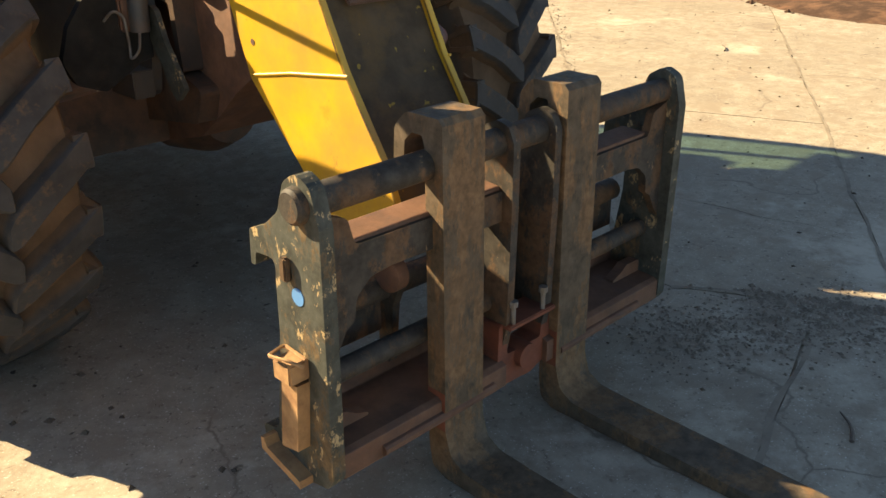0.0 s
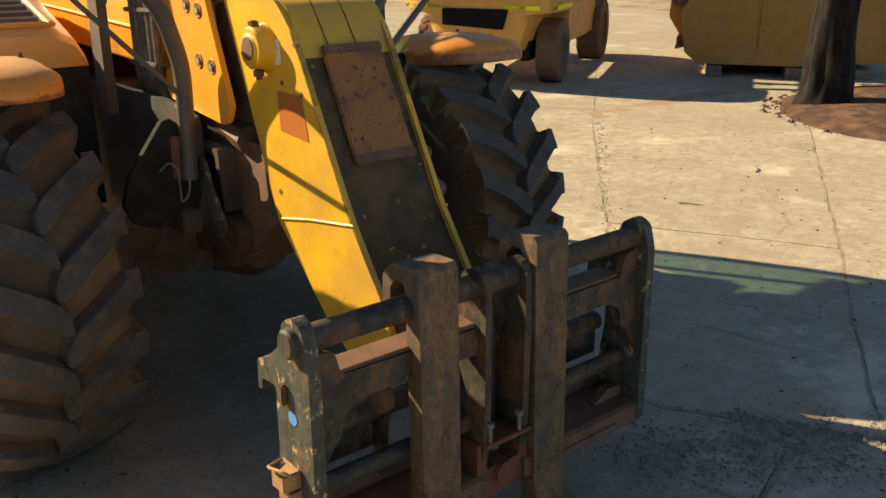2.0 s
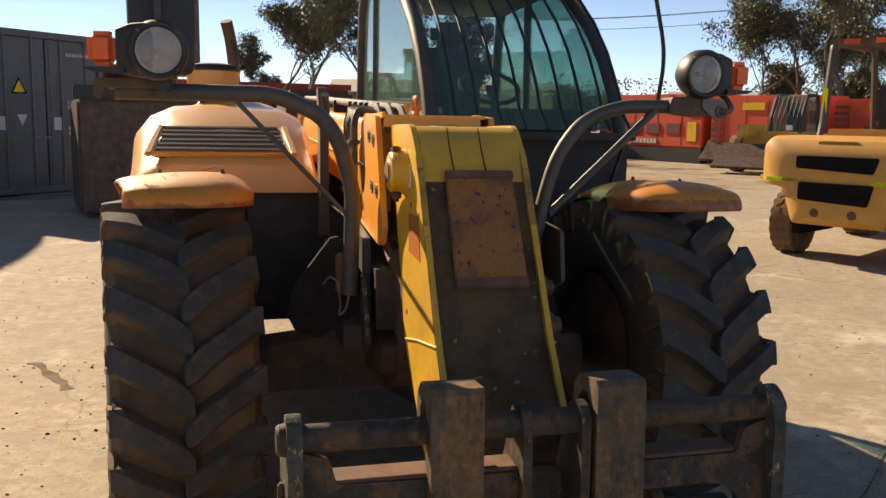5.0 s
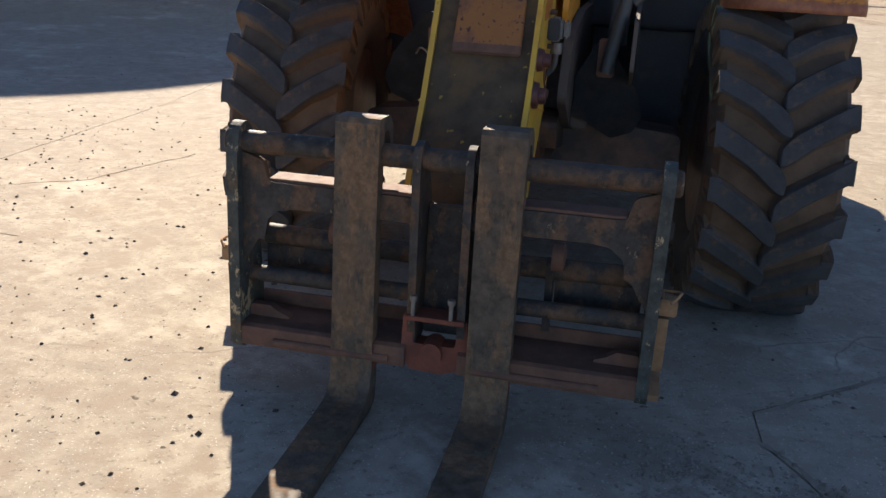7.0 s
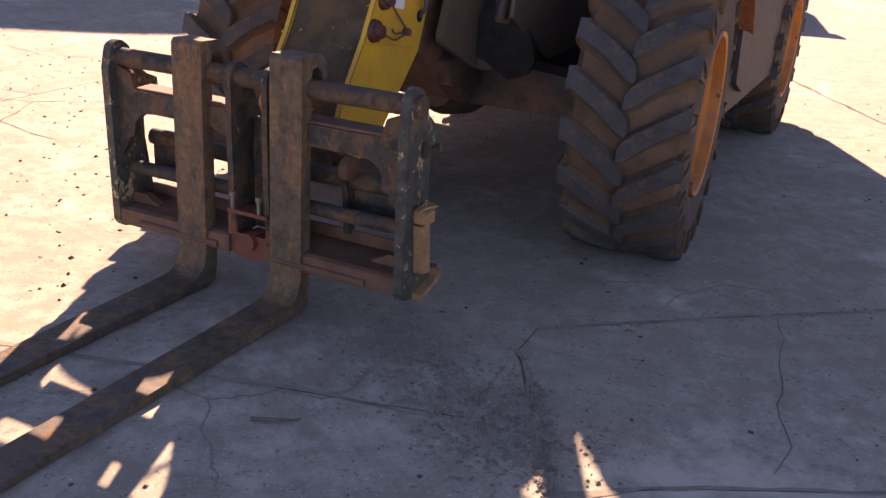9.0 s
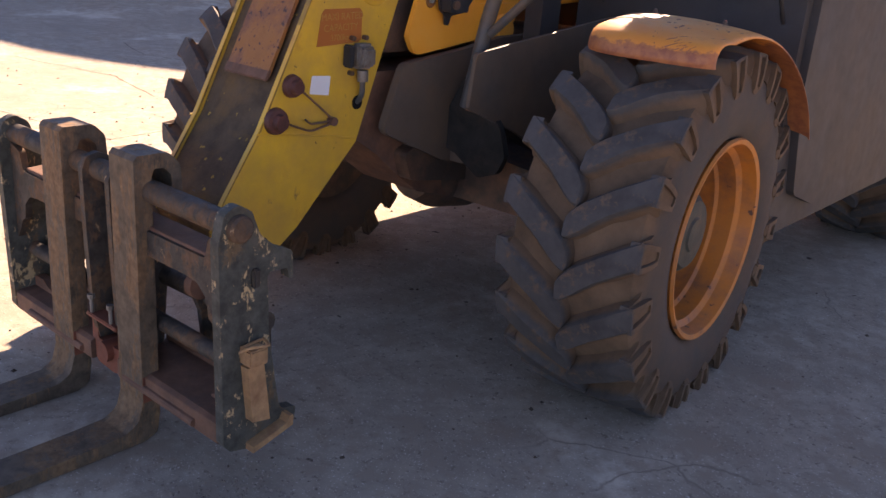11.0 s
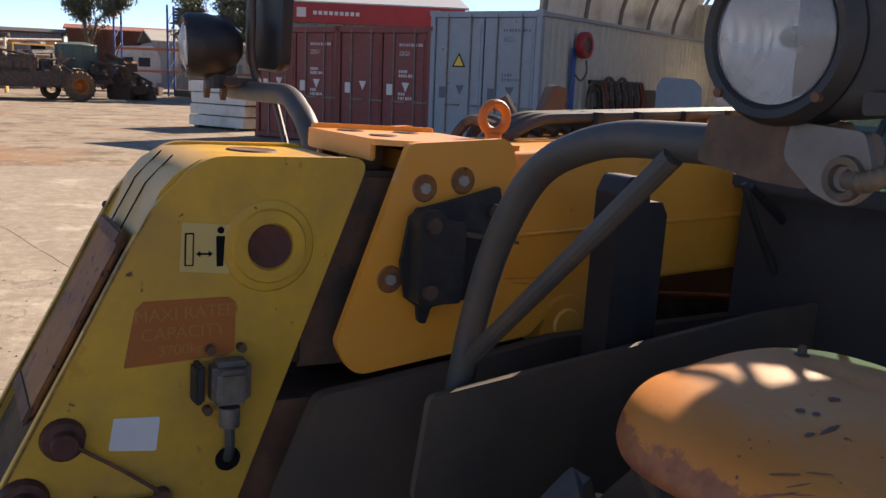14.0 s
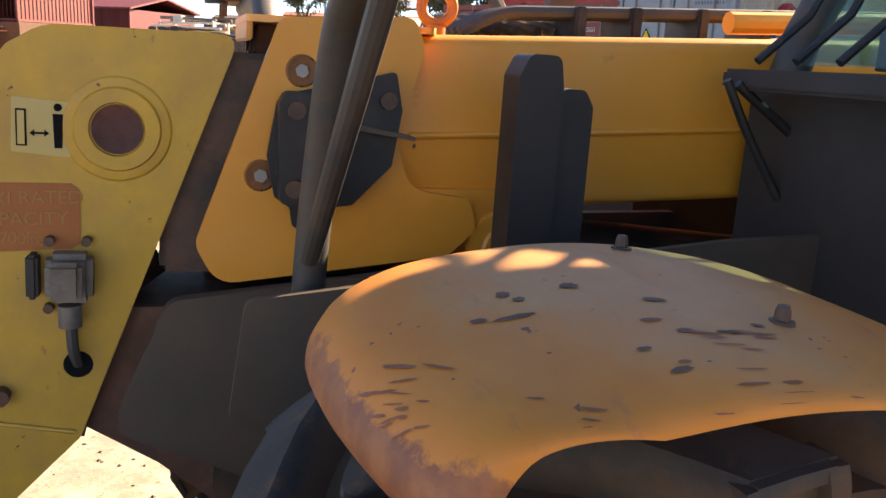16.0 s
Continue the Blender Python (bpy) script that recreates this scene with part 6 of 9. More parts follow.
for p, q in (((2.84, 1.305), (3.25, 0.315)), ((5.78, 4.3), (5.93, 2.97)), ((9.0, 7.4), (9.9, 4.2))):
    middle = cut(middle, p, q)
north = [WEST + SOUTH[:1] + NORTH_EAST + [(6, 17), (-13, 12)]]
north = cut(north, (-3.07, 1.65), (-3.18, 2.79))
north = cut(north, (-5.9, 1.17), (-3.9, 1.53), side=lambda c: c.x < -3.1)
north = cut(north, (-8.77, 1.65), (-10.86, 3.5), side=lambda c: c.x < -5 and c.y > 1)
north = cut(north, (4.62, 7.35), (5.25, 6.07), side=lambda c: c.x > -3.1)
polys = [[(-13.5, -9)] + SOUTH[::-1] + WEST[::-1], [SOUTH[2], (9.5, -11), (16, 4)] + EAST[::-1]] + middle + north
for poly in polys:
    c = sum((Vector(v) for v in poly), Vector((0, 0))) / len(poly)
    ins = []
    for v in poly:
        v = Vector(v)
        ins.append(v + (c - v).normalized() * 0.006)
    bm = bmesh.new()
    face = bm.faces.new([bm.verts.new((v.x, v.y, 0)) for v in ins])
    bmesh.ops.triangulate(bm, faces=[face])
    for k in range(-14, 20):
        bmesh.ops.bisect_plane(bm, geom=bm.verts[:] + bm.edges[:] + bm.faces[:], plane_co=(0, k, 0), plane_no=(0, 1, 0))
        bmesh.ops.bisect_plane(bm, geom=bm.verts[:] + bm.edges[:] + bm.faces[:], plane_co=(k, 0, 0), plane_no=(1, 0, 0))
    # ragged slab edges
    rim = [e for e in bm.edges if e.is_boundary and e.calc_length() > 0.25]
    bmesh.ops.subdivide_edges(bm, edges=rim, cuts=5)
    for v in bm.verts:
        if v.is_boundary:
            k = noise.noise_vector(Vector((v.co.x * 3.1, v.co.y * 3.1, 0.3)))
            v.co.x += 0.014 * k.x
            v.co.y += 0.014 * k.y
    ext = bmesh.ops.extrude_face_region(bm, geom=bm.faces[:])
    top = {v for v in ext["geom"] if isinstance(v, bmesh.types.BMVert)}
    for v in bm.verts:
        v.co.z = ground_z(v.co.x, v.co.y) - (0.0 if v in top else 0.03)
    part("concrete_slab", bm, M["concrete"], ground)


def crack(line, width, seed, name="crack", fill="crackdirt"):
    """A dirt-filled crack: a thin jagged ribbon lying in the concrete surface."""
    r = random.Random(seed)
    bm = bmesh.new()
    rows = []
    for a, b in zip(line, line[1:]):
        a, b = Vector(a), Vector(b)
        n = max(2, int((b - a).length / 0.07))
        side = Vector((-(b - a).y, (b - a).x)).normalized()
        for k in range(n):
            c = a.lerp(b, k / n) + side * 0.035 * noise.noise(Vector((a.x * 3 + k * 0.35, a.y, seed)))
            h = width * r.uniform(0.25, 1.0)
            rows.append([(v.x, v.y, ground_z(v.x, v.y) + 0.0015) for v in (c - side * h, c + side * h)])
    loft(bm, rows, False, False)
    part(name, bm, M[fill], ground)


M["crackdirt"] = surface("dirt_in_cracks", (0.125, 0.097, 0.073), 0.95, var=0.4, scale=12, dirt=(0.17, 0.13, 0.095), amount=0.45, dscale=9, bump=0.4, spec=0.1)
M["jointsand"] = surface("sand_in_joints", (0.225, 0.185, 0.143), 0.95, var=0.35, scale=10, dirt=(0.30, 0.25, 0.19), amount=0.5, dscale=6, bump=0.4, spec=0.1)
for k, line in enumerate((WEST, NORTH_EAST[:3], SOUTH, EAST[:4])):
    crack(line, 0.013, 20 + k, "joint_fill", "jointsand")
crack([(-4.4, 8.6), (-3.32, 6.79), (-2.5, 5.4), (-1.86, 4.14), (-1.5, 3.3)], 0.045, 1)
crack([(0.6, 6.9), (0.97, 6.34), (1.26, 5.86), (1.80, 5.0), (2.5, 4.2)], 0.022, 2)
crack([(1.60, 0.86), (1.65, 0.70), (1.70, 0.3), (1.76, -0.07), (1.74, -0.24)], 0.0025, 4)
crack([(-3.9, 1.1), (-2.9, 1.53), (-2.62, 1.06), (-2.0, 0.95)], 0.007, 5)
crack([(-2.9, 1.53), (-2.4, 2.0), (-2.2, 2.9)], 0.006, 6)
crack([(-6.5, 2.6), (-5.2, 2.9), (-4.2, 2.7), (-3.5, 3.1)], 0.008, 7)
crack([(-7.5, 4.2), (-6.2, 3.8), (-5.0, 4.3), (-4.0, 4.1)], 0.009, 8)
crack([(3.2, 4.9), (4.1, 5.6), (4.6, 6.6), (5.6, 7.0)], 0.010, 9)
crack([(-1.9, 0.2), (-1.6, -0.1), (-1.5, -0.5), (-1.1, -0.75)], 0.004, 10)


def scatter(name, label, count, place, size, material, seed, category="stones"):
    """Many small uneven stones as one object."""
    r = random.Random(seed)
    verts, faces = [], []
    base = [(1, 0, 0), (-1, 0, 0), (0, 1, 0), (0, -1, 0), (0, 0, 1), (0, 0, -0.4)]
    tri = [(0, 2, 4), (2, 1, 4), (1, 3, 4), (3, 0, 4), (2, 0, 5), (1, 2, 5), (3, 1, 5), (0, 3, 5)]
    for _ in range(count):
        x, y = place(r)
        s = size * (0.4 + r.random() ** 3 * 2.2)
        a = r.random() * 6.28
        k = len(verts)
        for vx, vy, vz in base:
            vx, vy, vz = (q * (0.7 + 0.6 * r.random()) for q in (vx, vy, vz))
            verts.append((x + s * (vx * math.cos(a) - vy * math.sin(a)), y + s * (vx * math.sin(a) + vy * math.cos(a)), ground_z(x, y) + s * 0.7 * vz + 0.001))
        faces += [tuple(k + i for i in t) for t in tri]
    me = bpy.data.meshes.new(name)
    me.from_pydata(verts, [], faces)
    me.materials.append(material)
    return tagged(new(name, me), label, category, kind="stuff")


M["pebble"] = surface("dark_pebbles", (0.10, 0.075, 0.055), 0.9, var=0.4, scale=3, bump=0.2, spec=0.2)
scatter("pebbles", "small dark stones strewn over the concrete", 3800, lambda r: (r.uniform(-6, 7), r.uniform(-5, 8)), 0.0045, M["pebble"], 3)
scatter("pebbles", "scattered small stones on the sunlit concrete", 1500, lambda r: (r.uniform(-4, -0.5), r.uniform(-2, 4)), 0.005, M["pebble"], 4)
scatter("loose_grit", "loose gravel and broken concrete in a worn joint", 2600,
        lambda r: (lambda t, w: (0.72 + 0.5 * t + w * 0.5 + r.gauss(0, 0.05), -0.12 - 0.35 * t + w * 0.35 + r.gauss(0, 0.07)))(r.random() * 1.3 - 0.3, r.gauss(0, 0.14)), 0.004, M["grit"], 5, "gravel")
scatter("loose_grit", "grit lying in a concrete joint", 650, lambda r: (lambda t: (0.97 + 1.69 * t + r.gauss(0, 0.03), 0.34 + 1.47 * t + r.gauss(0, 0.03)))(r.random() * 3), 0.0042, M["grit"], 6, "gravel")
scatter("loose_grit", "grit lying in a concrete joint", 1100, lambda r: (lambda t: (1.05 + 0.28 * t + r.gauss(0, 0.02), -0.08 - 0.56 * t + r.gauss(0, 0.025)))(r.random() * 1.6), 0.005, M["grit"], 8, "gravel")


def twig(x, y, length, turn, bend=0.3):
    bm = bmesh.new()
    pts = []
    for k in range(7):
        t = k / 6
        a = turn + bend * (t - 0.5)
        pts.append((length * (t - 0.5) * math.cos(a), length * (t - 0.5) * math.sin(a), 0.006 + 0.004 * math.sin(5 * t)))
    tube(bm, pts, [0.006 * (1 - 0.7 * k / 6) for k in range(7)], 6)
    ob = part("twig", bm, M["bark"])
    ob.location = (x, y, ground_z(x, y))
    return tagged(ob, "small dry brown twig lying on the concrete", "twig")


M["bark"] = surface("grey_bark", (0.14, 0.105, 0.08), 0.9, var=0.3, scale=4, dirt=(0.30, 0.25, 0.20), amount=0.4, dscale=3, bump=0.6, bscale=30, stretch=(3, 3, 0.6))
M["charred"] = surface("charred_bark", (0.015, 0.013, 0.012), 0.95, var=0.5, scale=8, spec=0.1, dirt=(0.035, 0.028, 0.024), amount=0.40, dscale=4, bump=1.0, bscale=26, stretch=(2, 2, 0.5))
for x, y, ln, a in ((3.35, 1.68, 0.16, -0.9), (4.58, 1.95, 0.22, 0.6), (0.95, -0.95, 0.16, -1.0), (0.55, -0.62, 0.13, 0.6)):
    twig(x, y, ln, a)

# garden bed
bm = bmesh.new()
edge = []
for k in range(28):
    a = 2 * math.pi * k / 28
    r = 1 + 0.10 * noise.noise(Vector((math.cos(a) * 2, math.sin(a) * 2, 0)))
    edge.append((8.6 + 2.3 * r * math.cos(a), 1.6 + 2.2 * r * math.sin(a)))
c = bm.verts.new((8.6, 1.6, ground_z(8.6, 1.6) + 0.14))
ringv = [[bm.verts.new((8.6 + (x - 8.6) * s, 1.6 + (y - 1.6) * s, ground_z(x, y) + h + 0.03 * noise.noise(Vector((x * 3 * s, y * 3 * s, 1))))) for x, y in edge] for s, h in ((1.0, 0.0), (0.9, 0.06), (0.6, 0.12), (0.3, 0.14))]
for a, b in zip(ringv, ringv[1:]):
    for i in range(28):
        bm.faces.new((a[i], a[(i + 1) % 28], b[(i + 1) % 28], b[i]))
for i in range(28):
    bm.faces.new((ringv[-1][i], ringv[-1][(i + 1) % 28], c))
tagged(part("soil_bed", bm, M["soil"], smooth=True), "low bed of red-brown soil round a tree", "soil", kind="structure")
scatter("litter", "bark litter and clods on the soil bed", 3200, lambda r: (lambda a, d: (8.6 + d * math.cos(a), 1.6 + d * math.sin(a)))(r.random() * 6.28, 2.35 * r.random() ** 0.5), 0.016, M["soil"], 9, "litter")

# ---- trees ----
M["leaf"] = surface("gum_leaves", (0.105, 0.112, 0.062), 0.6, var=0.4, scale=1.2, dirt=(0.15, 0.12, 0.06), amount=0.38, dscale=0.8, bump=0)


def tree(x, y, height, spread, seed, trunk=0.16, leaf=0.13, label="tall gum tree with a thin open crown", lean=0.0, density=1.0, fork=0.30):
    """A gum: bare forking limbs and drooping sprays of narrow leaves at their ends."""
    r = random.Random(seed)
    t = thing("tree", label, "tree", Matrix.Translation((x, y, ground_z(x, y))), group="gum trees")
    wood = bmesh.new()
    tips = []

    def limb(p, d, length, rad, depth):
        pts, rads, q, e = [p], [rad], p.copy(), d.copy()
        n = 5
        for k in range(n):
            e = (e + Vector((r.gauss(0, 0.16), r.gauss(0, 0.16), 0.05 + r.gauss(0, 0.08)))).normalized()
            q = q + e * length / n
            pts.append(q.copy())
            rads.append(max(0.010, rad * (1 - 0.5 * (k + 1) / n)))
        tube(wood, pts, rads, 8 if depth < 2 else 5)
        if depth >= 2:
            tips.extend(pts[2:] if depth > 2 else pts[4:])
        if depth >= 4:
            return
        for k in range(3 if depth < 2 else 2 + (r.random() < 0.5)):
            at = pts[-1] if k < 2 else pts[3]
            a = r.random() * 6.28
            out = Vector((math.cos(a), math.sin(a), 0.10 + 0.55 * r.random()))
            limb(at, (e * 0.8 + out * (0.50 + 0.10 * depth) * spread).normalized(), length * (0.60 + 0.22 * r.random()), rads[-1] * 0.78, depth + 1)

    limb(Vector((0, 0, -0.1)), Vector((lean, 0.3 * lean, 1)).normalized(), height * fork, trunk, 0)
    part("trunk", wood, M["bark"], t, "", smooth=True)
    verts, faces = [], []
    r.shuffle(tips)
    for p in tips[:int(330 * density)]:
        size = height * 0.030 * r.uniform(0.5, 1.5)
        for _ in range(int(40 * r.uniform(0.3, 1.5))):
            v = Vector((r.gauss(0, 1), r.gauss(0, 1), r.gauss(0, 1))).normalized() * r.random() ** 0.5 * 1.5
            q = p + Vector((v.x, v.y, v.z * 0.65 - 0.1)) * size
            a, b = r.random() * 6.28, r.uniform(-1.45, -0.1)
            u = Vector((math.cos(a) * math.cos(b), math.sin(a) * math.cos(b), math.sin(b))) * leaf * r.uniform(0.6, 1.7)
            w = u.cross(Vector((r.gauss(0, 1), r.gauss(0, 1), r.gauss(0, 1)))).normalized() * leaf * 0.24
            k = len(verts)
            verts += [tuple(q), tuple(q + u * 0.5 + w), tuple(q + u), tuple(q + u * 0.5 - w)]
            faces.append((k, k + 1, k + 2, k + 3))
    me = bpy.data.meshes.new("crown")
    me.from_pydata(verts, [], faces)
    me.materials.append(M["leaf"])
    crown = new("crown", me)
    crown.parent = t
    return t


def az(deg, d, ox=-1.5, oy=-1.5):
    return ox + d * math.sin(radians(deg)), oy + d * math.cos(radians(deg))


# the near tree in its bed
bx, by_ = 7.76, 3.1
bm = bmesh.new()
pts = [(0, 0, -0.15), (0.0, 0.0, 0.1), (0.02, 0.01, 0.6), (0.05, 0.02, 1.2), (0.04, 0.0, 2.2), (0.10, 0.05, 3.4)]
tube(bm, pts, [0.34, 0.27, 0.225, 0.205, 0.19, 0.18], 18)
bmesh.ops.subdivide_edges(bm, edges=bm.edges, cuts=2, use_grid_fill=True)
for v in bm.verts:
    n_ = noise.noise(Vector((v.co.x * 9, v.co.y * 9, v.co.z * 2.2)))
    v.co.x *= 1 + 0.20 * n_
    v.co.y *= 1 + 0.20 * n_
near_tree = thing("tree", "gum tree with a charred flaking trunk in a soil bed", "tree", Matrix.Translation((bx, by_, ground_z(bx, by_) + 0.05)))
part("trunk", bm, M["charred"], near_tree, "charred bark below, pale bark above", smooth=True)
for k, (a, h) in enumerate(((0.4, 3.2), (2.6, 3.3), (4.5, 2.9))):
    bm = bmesh.new()
    tube(bm, [(0.07, 0.03, h), (0.07 + 0.7 * math.cos(a), 0.03 + 0.7 * math.sin(a), h + 1.1), (0.07 + 1.5 * math.cos(a), 0.03 + 1.5 * math.sin(a), h + 2.8)], [0.13, 0.10, 0.05], 10, bend=0.0)
    part("limb", bm, M["bark"], near_tree, smooth=True)
for k, (a, d, hh, sp, ln, de) in enumerate(((-6, 66, 8, 1.0, -0.1, 0.8), (3.5, 58, 8.5, 1.0, 0.0, 0.8), (4.5, 46, 11, 1.0, 0.0, 1.3), (7.0, 41, 11.5, 1.1, 0.05, 1.5), (9.8, 45, 12, 1.15, -0.05, 1.6), (12.8, 41, 11, 1.1, 0.1, 1.5), (15.0, 47, 11, 1.0, -0.05, 1.4), (16.2, 50, 8.5, 1.0, 0.1, 0.9),
                                            (34.5, 43, 12, 1.1, -0.05, 1.6), (37, 46, 12, 1.1, 0.05, 1.5), (39, 41, 11.5, 1.0, 0.0, 1.4), (41.5, 52, 9, 1.1, 0.1, 0.9), (43.5, 46, 11.5, 1.1, 0.1, 0.9), (46, 50, 11, 1.1, -0.05, 0.6), (53.2, 44, 12.5, 1.25, -0.08, 0.9),
                                            (57.5, 43, 14, 1.2, 0.08, 1.0), (61, 46, 12, 1.1, 0.0, 1.2), (67, 50, 12, 1.0, 0.1, 1.2))):
    x, y = az(a, d)
    tree(x, y, hh, sp, 100 + k, 0.2, 0.135, lean=ln, density=de, fork=0.265)
for k, (a, d, hh) in enumerate(((49.6, 78, 5.0), (51.2, 74, 5.6), (52.8, 70, 6.2), (54.2, 72, 6.0), (12, 80, 6.0), (32.5, 60, 6.5), (36, 47, 10.5), (40, 46, 10))):
    x, y = az(a, d, -0.6, -1.8)
    tree(x, y, hh, 1.1, 200 + k, 0.16, 0.15, "dense dark gum tree by the road" if hh > 9 else "distant low gum tree", density=1.8, fork=0.17)
r = random.Random(77)
verts, faces = [], []
for k in range(90):
    a = r.uniform(17, 78) if k % 3 else r.uniform(47, 62)
    x, y = az(a, r.uniform(78, 105))
    top, wide = r.uniform(3.2, 6.0), r.uniform(1.8, 3.6)
    for c in range(9):
        cx, cy, cz, cr = x + r.gauss(0, wide * 0.6), y + r.gauss(0, wide * 0.6), top * r.uniform(0.25, 0.85), wide * r.uniform(0.25, 0.5)
        for q in range(110):
            p = Vector((cx + r.uniform(-1.3, 1.3) * cr, cy + r.uniform(-1.3, 1.3) * cr, max(0.1, cz + r.uniform(-1.2, 1.2) * cr * 0.7)))
            u = Vector((r.gauss(0, 1), r.gauss(0, 1), r.gauss(-0.4, 0.8))).normalized() * r.uniform(0.15, 0.32)
            w = u.cross(Vector((r.gauss(0, 1), r.gauss(0, 1), r.gauss(0, 1)))).normalized() * 0.09
            n = len(verts)
            verts += [tuple(p), tuple(p + u * 0.5 + w), tuple(p + u), tuple(p + u * 0.5 - w)]
            faces.append((n, n + 1, n + 2, n + 3))
me = bpy.data.meshes.new("far_woods")
me.from_pydata(verts, [], faces)
me.materials.append(M["leaf"])
tagged(new("far_woods", me), "line of low grey-green gum trees along the road", "trees", kind="stuff")
for k, (a, d, hh, de) in enumerate(((-82.5, 48, 9.5, 1.3), (-76, 45, 10, 1.3), (-72, 50, 9, 1.2), (-91, 90, 6, 1.6), (-93, 95, 5, 1.6))):
    x, y = az(a, d, 1.6, 0.5)
    tree(x, y, hh, 1.0, 300 + k, 0.22, 0.15, density=de, fork=0.24)
# ---- things in the yard ----
M["ctr_red"] = surface("container_red", (0.20, 0.040, 0.032), 0.6, var=0.12, dirt=(0.17, 0.06, 0.045), amount=0.4, dscale=1.5, bump=0.05)
M["ctr_grey"] = surface("container_grey_blue", (0.25, 0.28, 0.30), 0.55, var=0.08, dirt=(0.28, 0.27, 0.24), amount=0.36, dscale=1.5, specks=(0.2, 0.1, 0.05), sscale=6, slevel=0.72, bump=0.05)
# container grey darkened: the shade over the north container is in its colour
M["ctr_shade"] = surface("weathered_shaded_grey_container", (0.115, 0.13, 0.145), 0.6, var=0.12, dirt=(0.10, 0.09, 0.08), amount=0.42, dscale=1.5, specks=(0.14, 0.07, 0.04), sscale=6, slevel=0.7, bump=0.05)
M["ctr_cream"] = surface("corrugated_cream", (0.48, 0.44, 0.36), 0.6, var=0.08, dirt=(0.36, 0.31, 0.24), amount=0.35, dscale=1.0, bump=0.05)
M["genset"] = surface("genset_red", (0.62, 0.075, 0.025), 0.5, var=0.08, dirt=(0.45, 0.09, 0.04), amount=0.35, dscale=1.5, bump=0.03)
M["machine"] = surface("machine_yellow", (0.62, 0.34, 0.045), 0.5, var=0.10, dirt=(0.45, 0.27, 0.08), amount=0.4, dscale=2, specks=(0.10, 0.05, 0.03), sscale=12, slevel=0.74, bump=0.05)
M["forktan"] = surface("faded_forklift_paint", (0.56, 0.285, 0.065), 0.5, var=0.10, dirt=(0.46, 0.26, 0.09), amount=0.4, dscale=2.5, specks=(0.10, 0.05, 0.03), sscale=14, slevel=0.72, bump=0.05)
M["bucketp"] = surface("bucket_paint", (0.36, 0.165, 0.025), 0.6, var=0.12, dirt=(0.33, 0.20, 0.07), amount=0.4, dscale=2, specks=(0.12, 0.06, 0.03), sscale=9, slevel=0.72, bump=0.08)
M["hivis"] = plain("yellow_tape", (0.70, 0.80, 0.02), 0.4, 0.0)
M["rackblue"] = surface("rack_blue", (0.035, 0.075, 0.24), 0.5, var=0.15, bump=0.02)
M["rackorange"] = surface("rack_orange", (0.50, 0.15, 0.045), 0.55, var=0.15, bump=0.02)
M["whitepaint"] = surface("aged_white", (0.62, 0.59, 0.52), 0.6, var=0.08, dirt=(0.42, 0.36, 0.28), amount=0.35, dscale=1.2, bump=0.05)
M["orangebld"] = surface("orange_cladding", (0.60, 0.16, 0.04), 0.6, var=0.08, bump=0.02)
M["fabric"] = surface("shelter_fabric", (0.72, 0.69, 0.62), 0.8, var=0.08, dirt=(0.40, 0.34, 0.26), amount=0.4, dscale=0.6, bump=0.1, bscale=10)
M["greentank"] = surface("green_poly_tank", (0.105, 0.135, 0.098), 0.6, var=0.1, bump=0.03)
M["shed"] = surface("shed_cladding", (0.42, 0.43, 0.42), 0.5, var=0.08, bump=0.02)
M["redsign"] = surface("red_fascia", (0.36, 0.026, 0.024), 0.55, var=0.12, scale=2, bump=0.03)
M["darkred"] = surface("dark_red_shed", (0.16, 0.03, 0.03), 0.6, var=0.12, bump=0.02)
M["brickred"] = surface("brick_red_cladding", (0.32, 0.115, 0.06), 0.7, var=0.12, scale=2, bump=0.03)
M["marks"] = plain("white_stencil", (0.60, 0.57, 0.52), 0.6)
M["greymark"] = plain("dark_stencil", (0.10, 0.11, 0.12), 0.6)
M["warn"] = plain("warning_yellow", (0.75, 0.48, 0.02), 0.5)
M["bluesign"] = plain("blue_sign", (0.03, 0.10, 0.30), 0.5)


def turned_to(x, y, ux, uy, z=None):
    """A frame at (x, y) whose local x runs along (ux, uy)."""
    u = Vector((ux, uy, 0)).normalized()
    v = Vector((-u.y, u.x, 0))
    m = rigid(u, v, Vector((0, 0, 1)))
    m.translation = (x, y, ground_z(x, y) if z is None else z)
    return m


def wave_wall(bm, length, height, pitch, depth, base=0.0, axis="y", at=0.0, flip=1):
    """Corrugated sheet standing along an axis."""
    n = max(1, int(length / pitch))
    pts = []
    for i in range(n):
        a = i * length / n
        w = length / n
        pts += [(a, 0), (a + 0.25 * w, 0), (a + 0.38 * w, depth), (a + 0.78 * w, depth), (a + 0.92 * w, 0)]
    pts.append((length, 0))
    lo = [bm.verts.new((at + flip * d, a, base) if axis == "y" else (a, at + flip * d, base)) for a, d in pts]
    hi = [bm.verts.new((at + flip * d, a, base + height) if axis == "y" else (a, at + flip * d, base + height)) for a, d in pts]
    for i in range(len(pts) - 1):
        bm.faces.new((lo[i], lo[i + 1], hi[i + 1], hi[i]))
    return bm


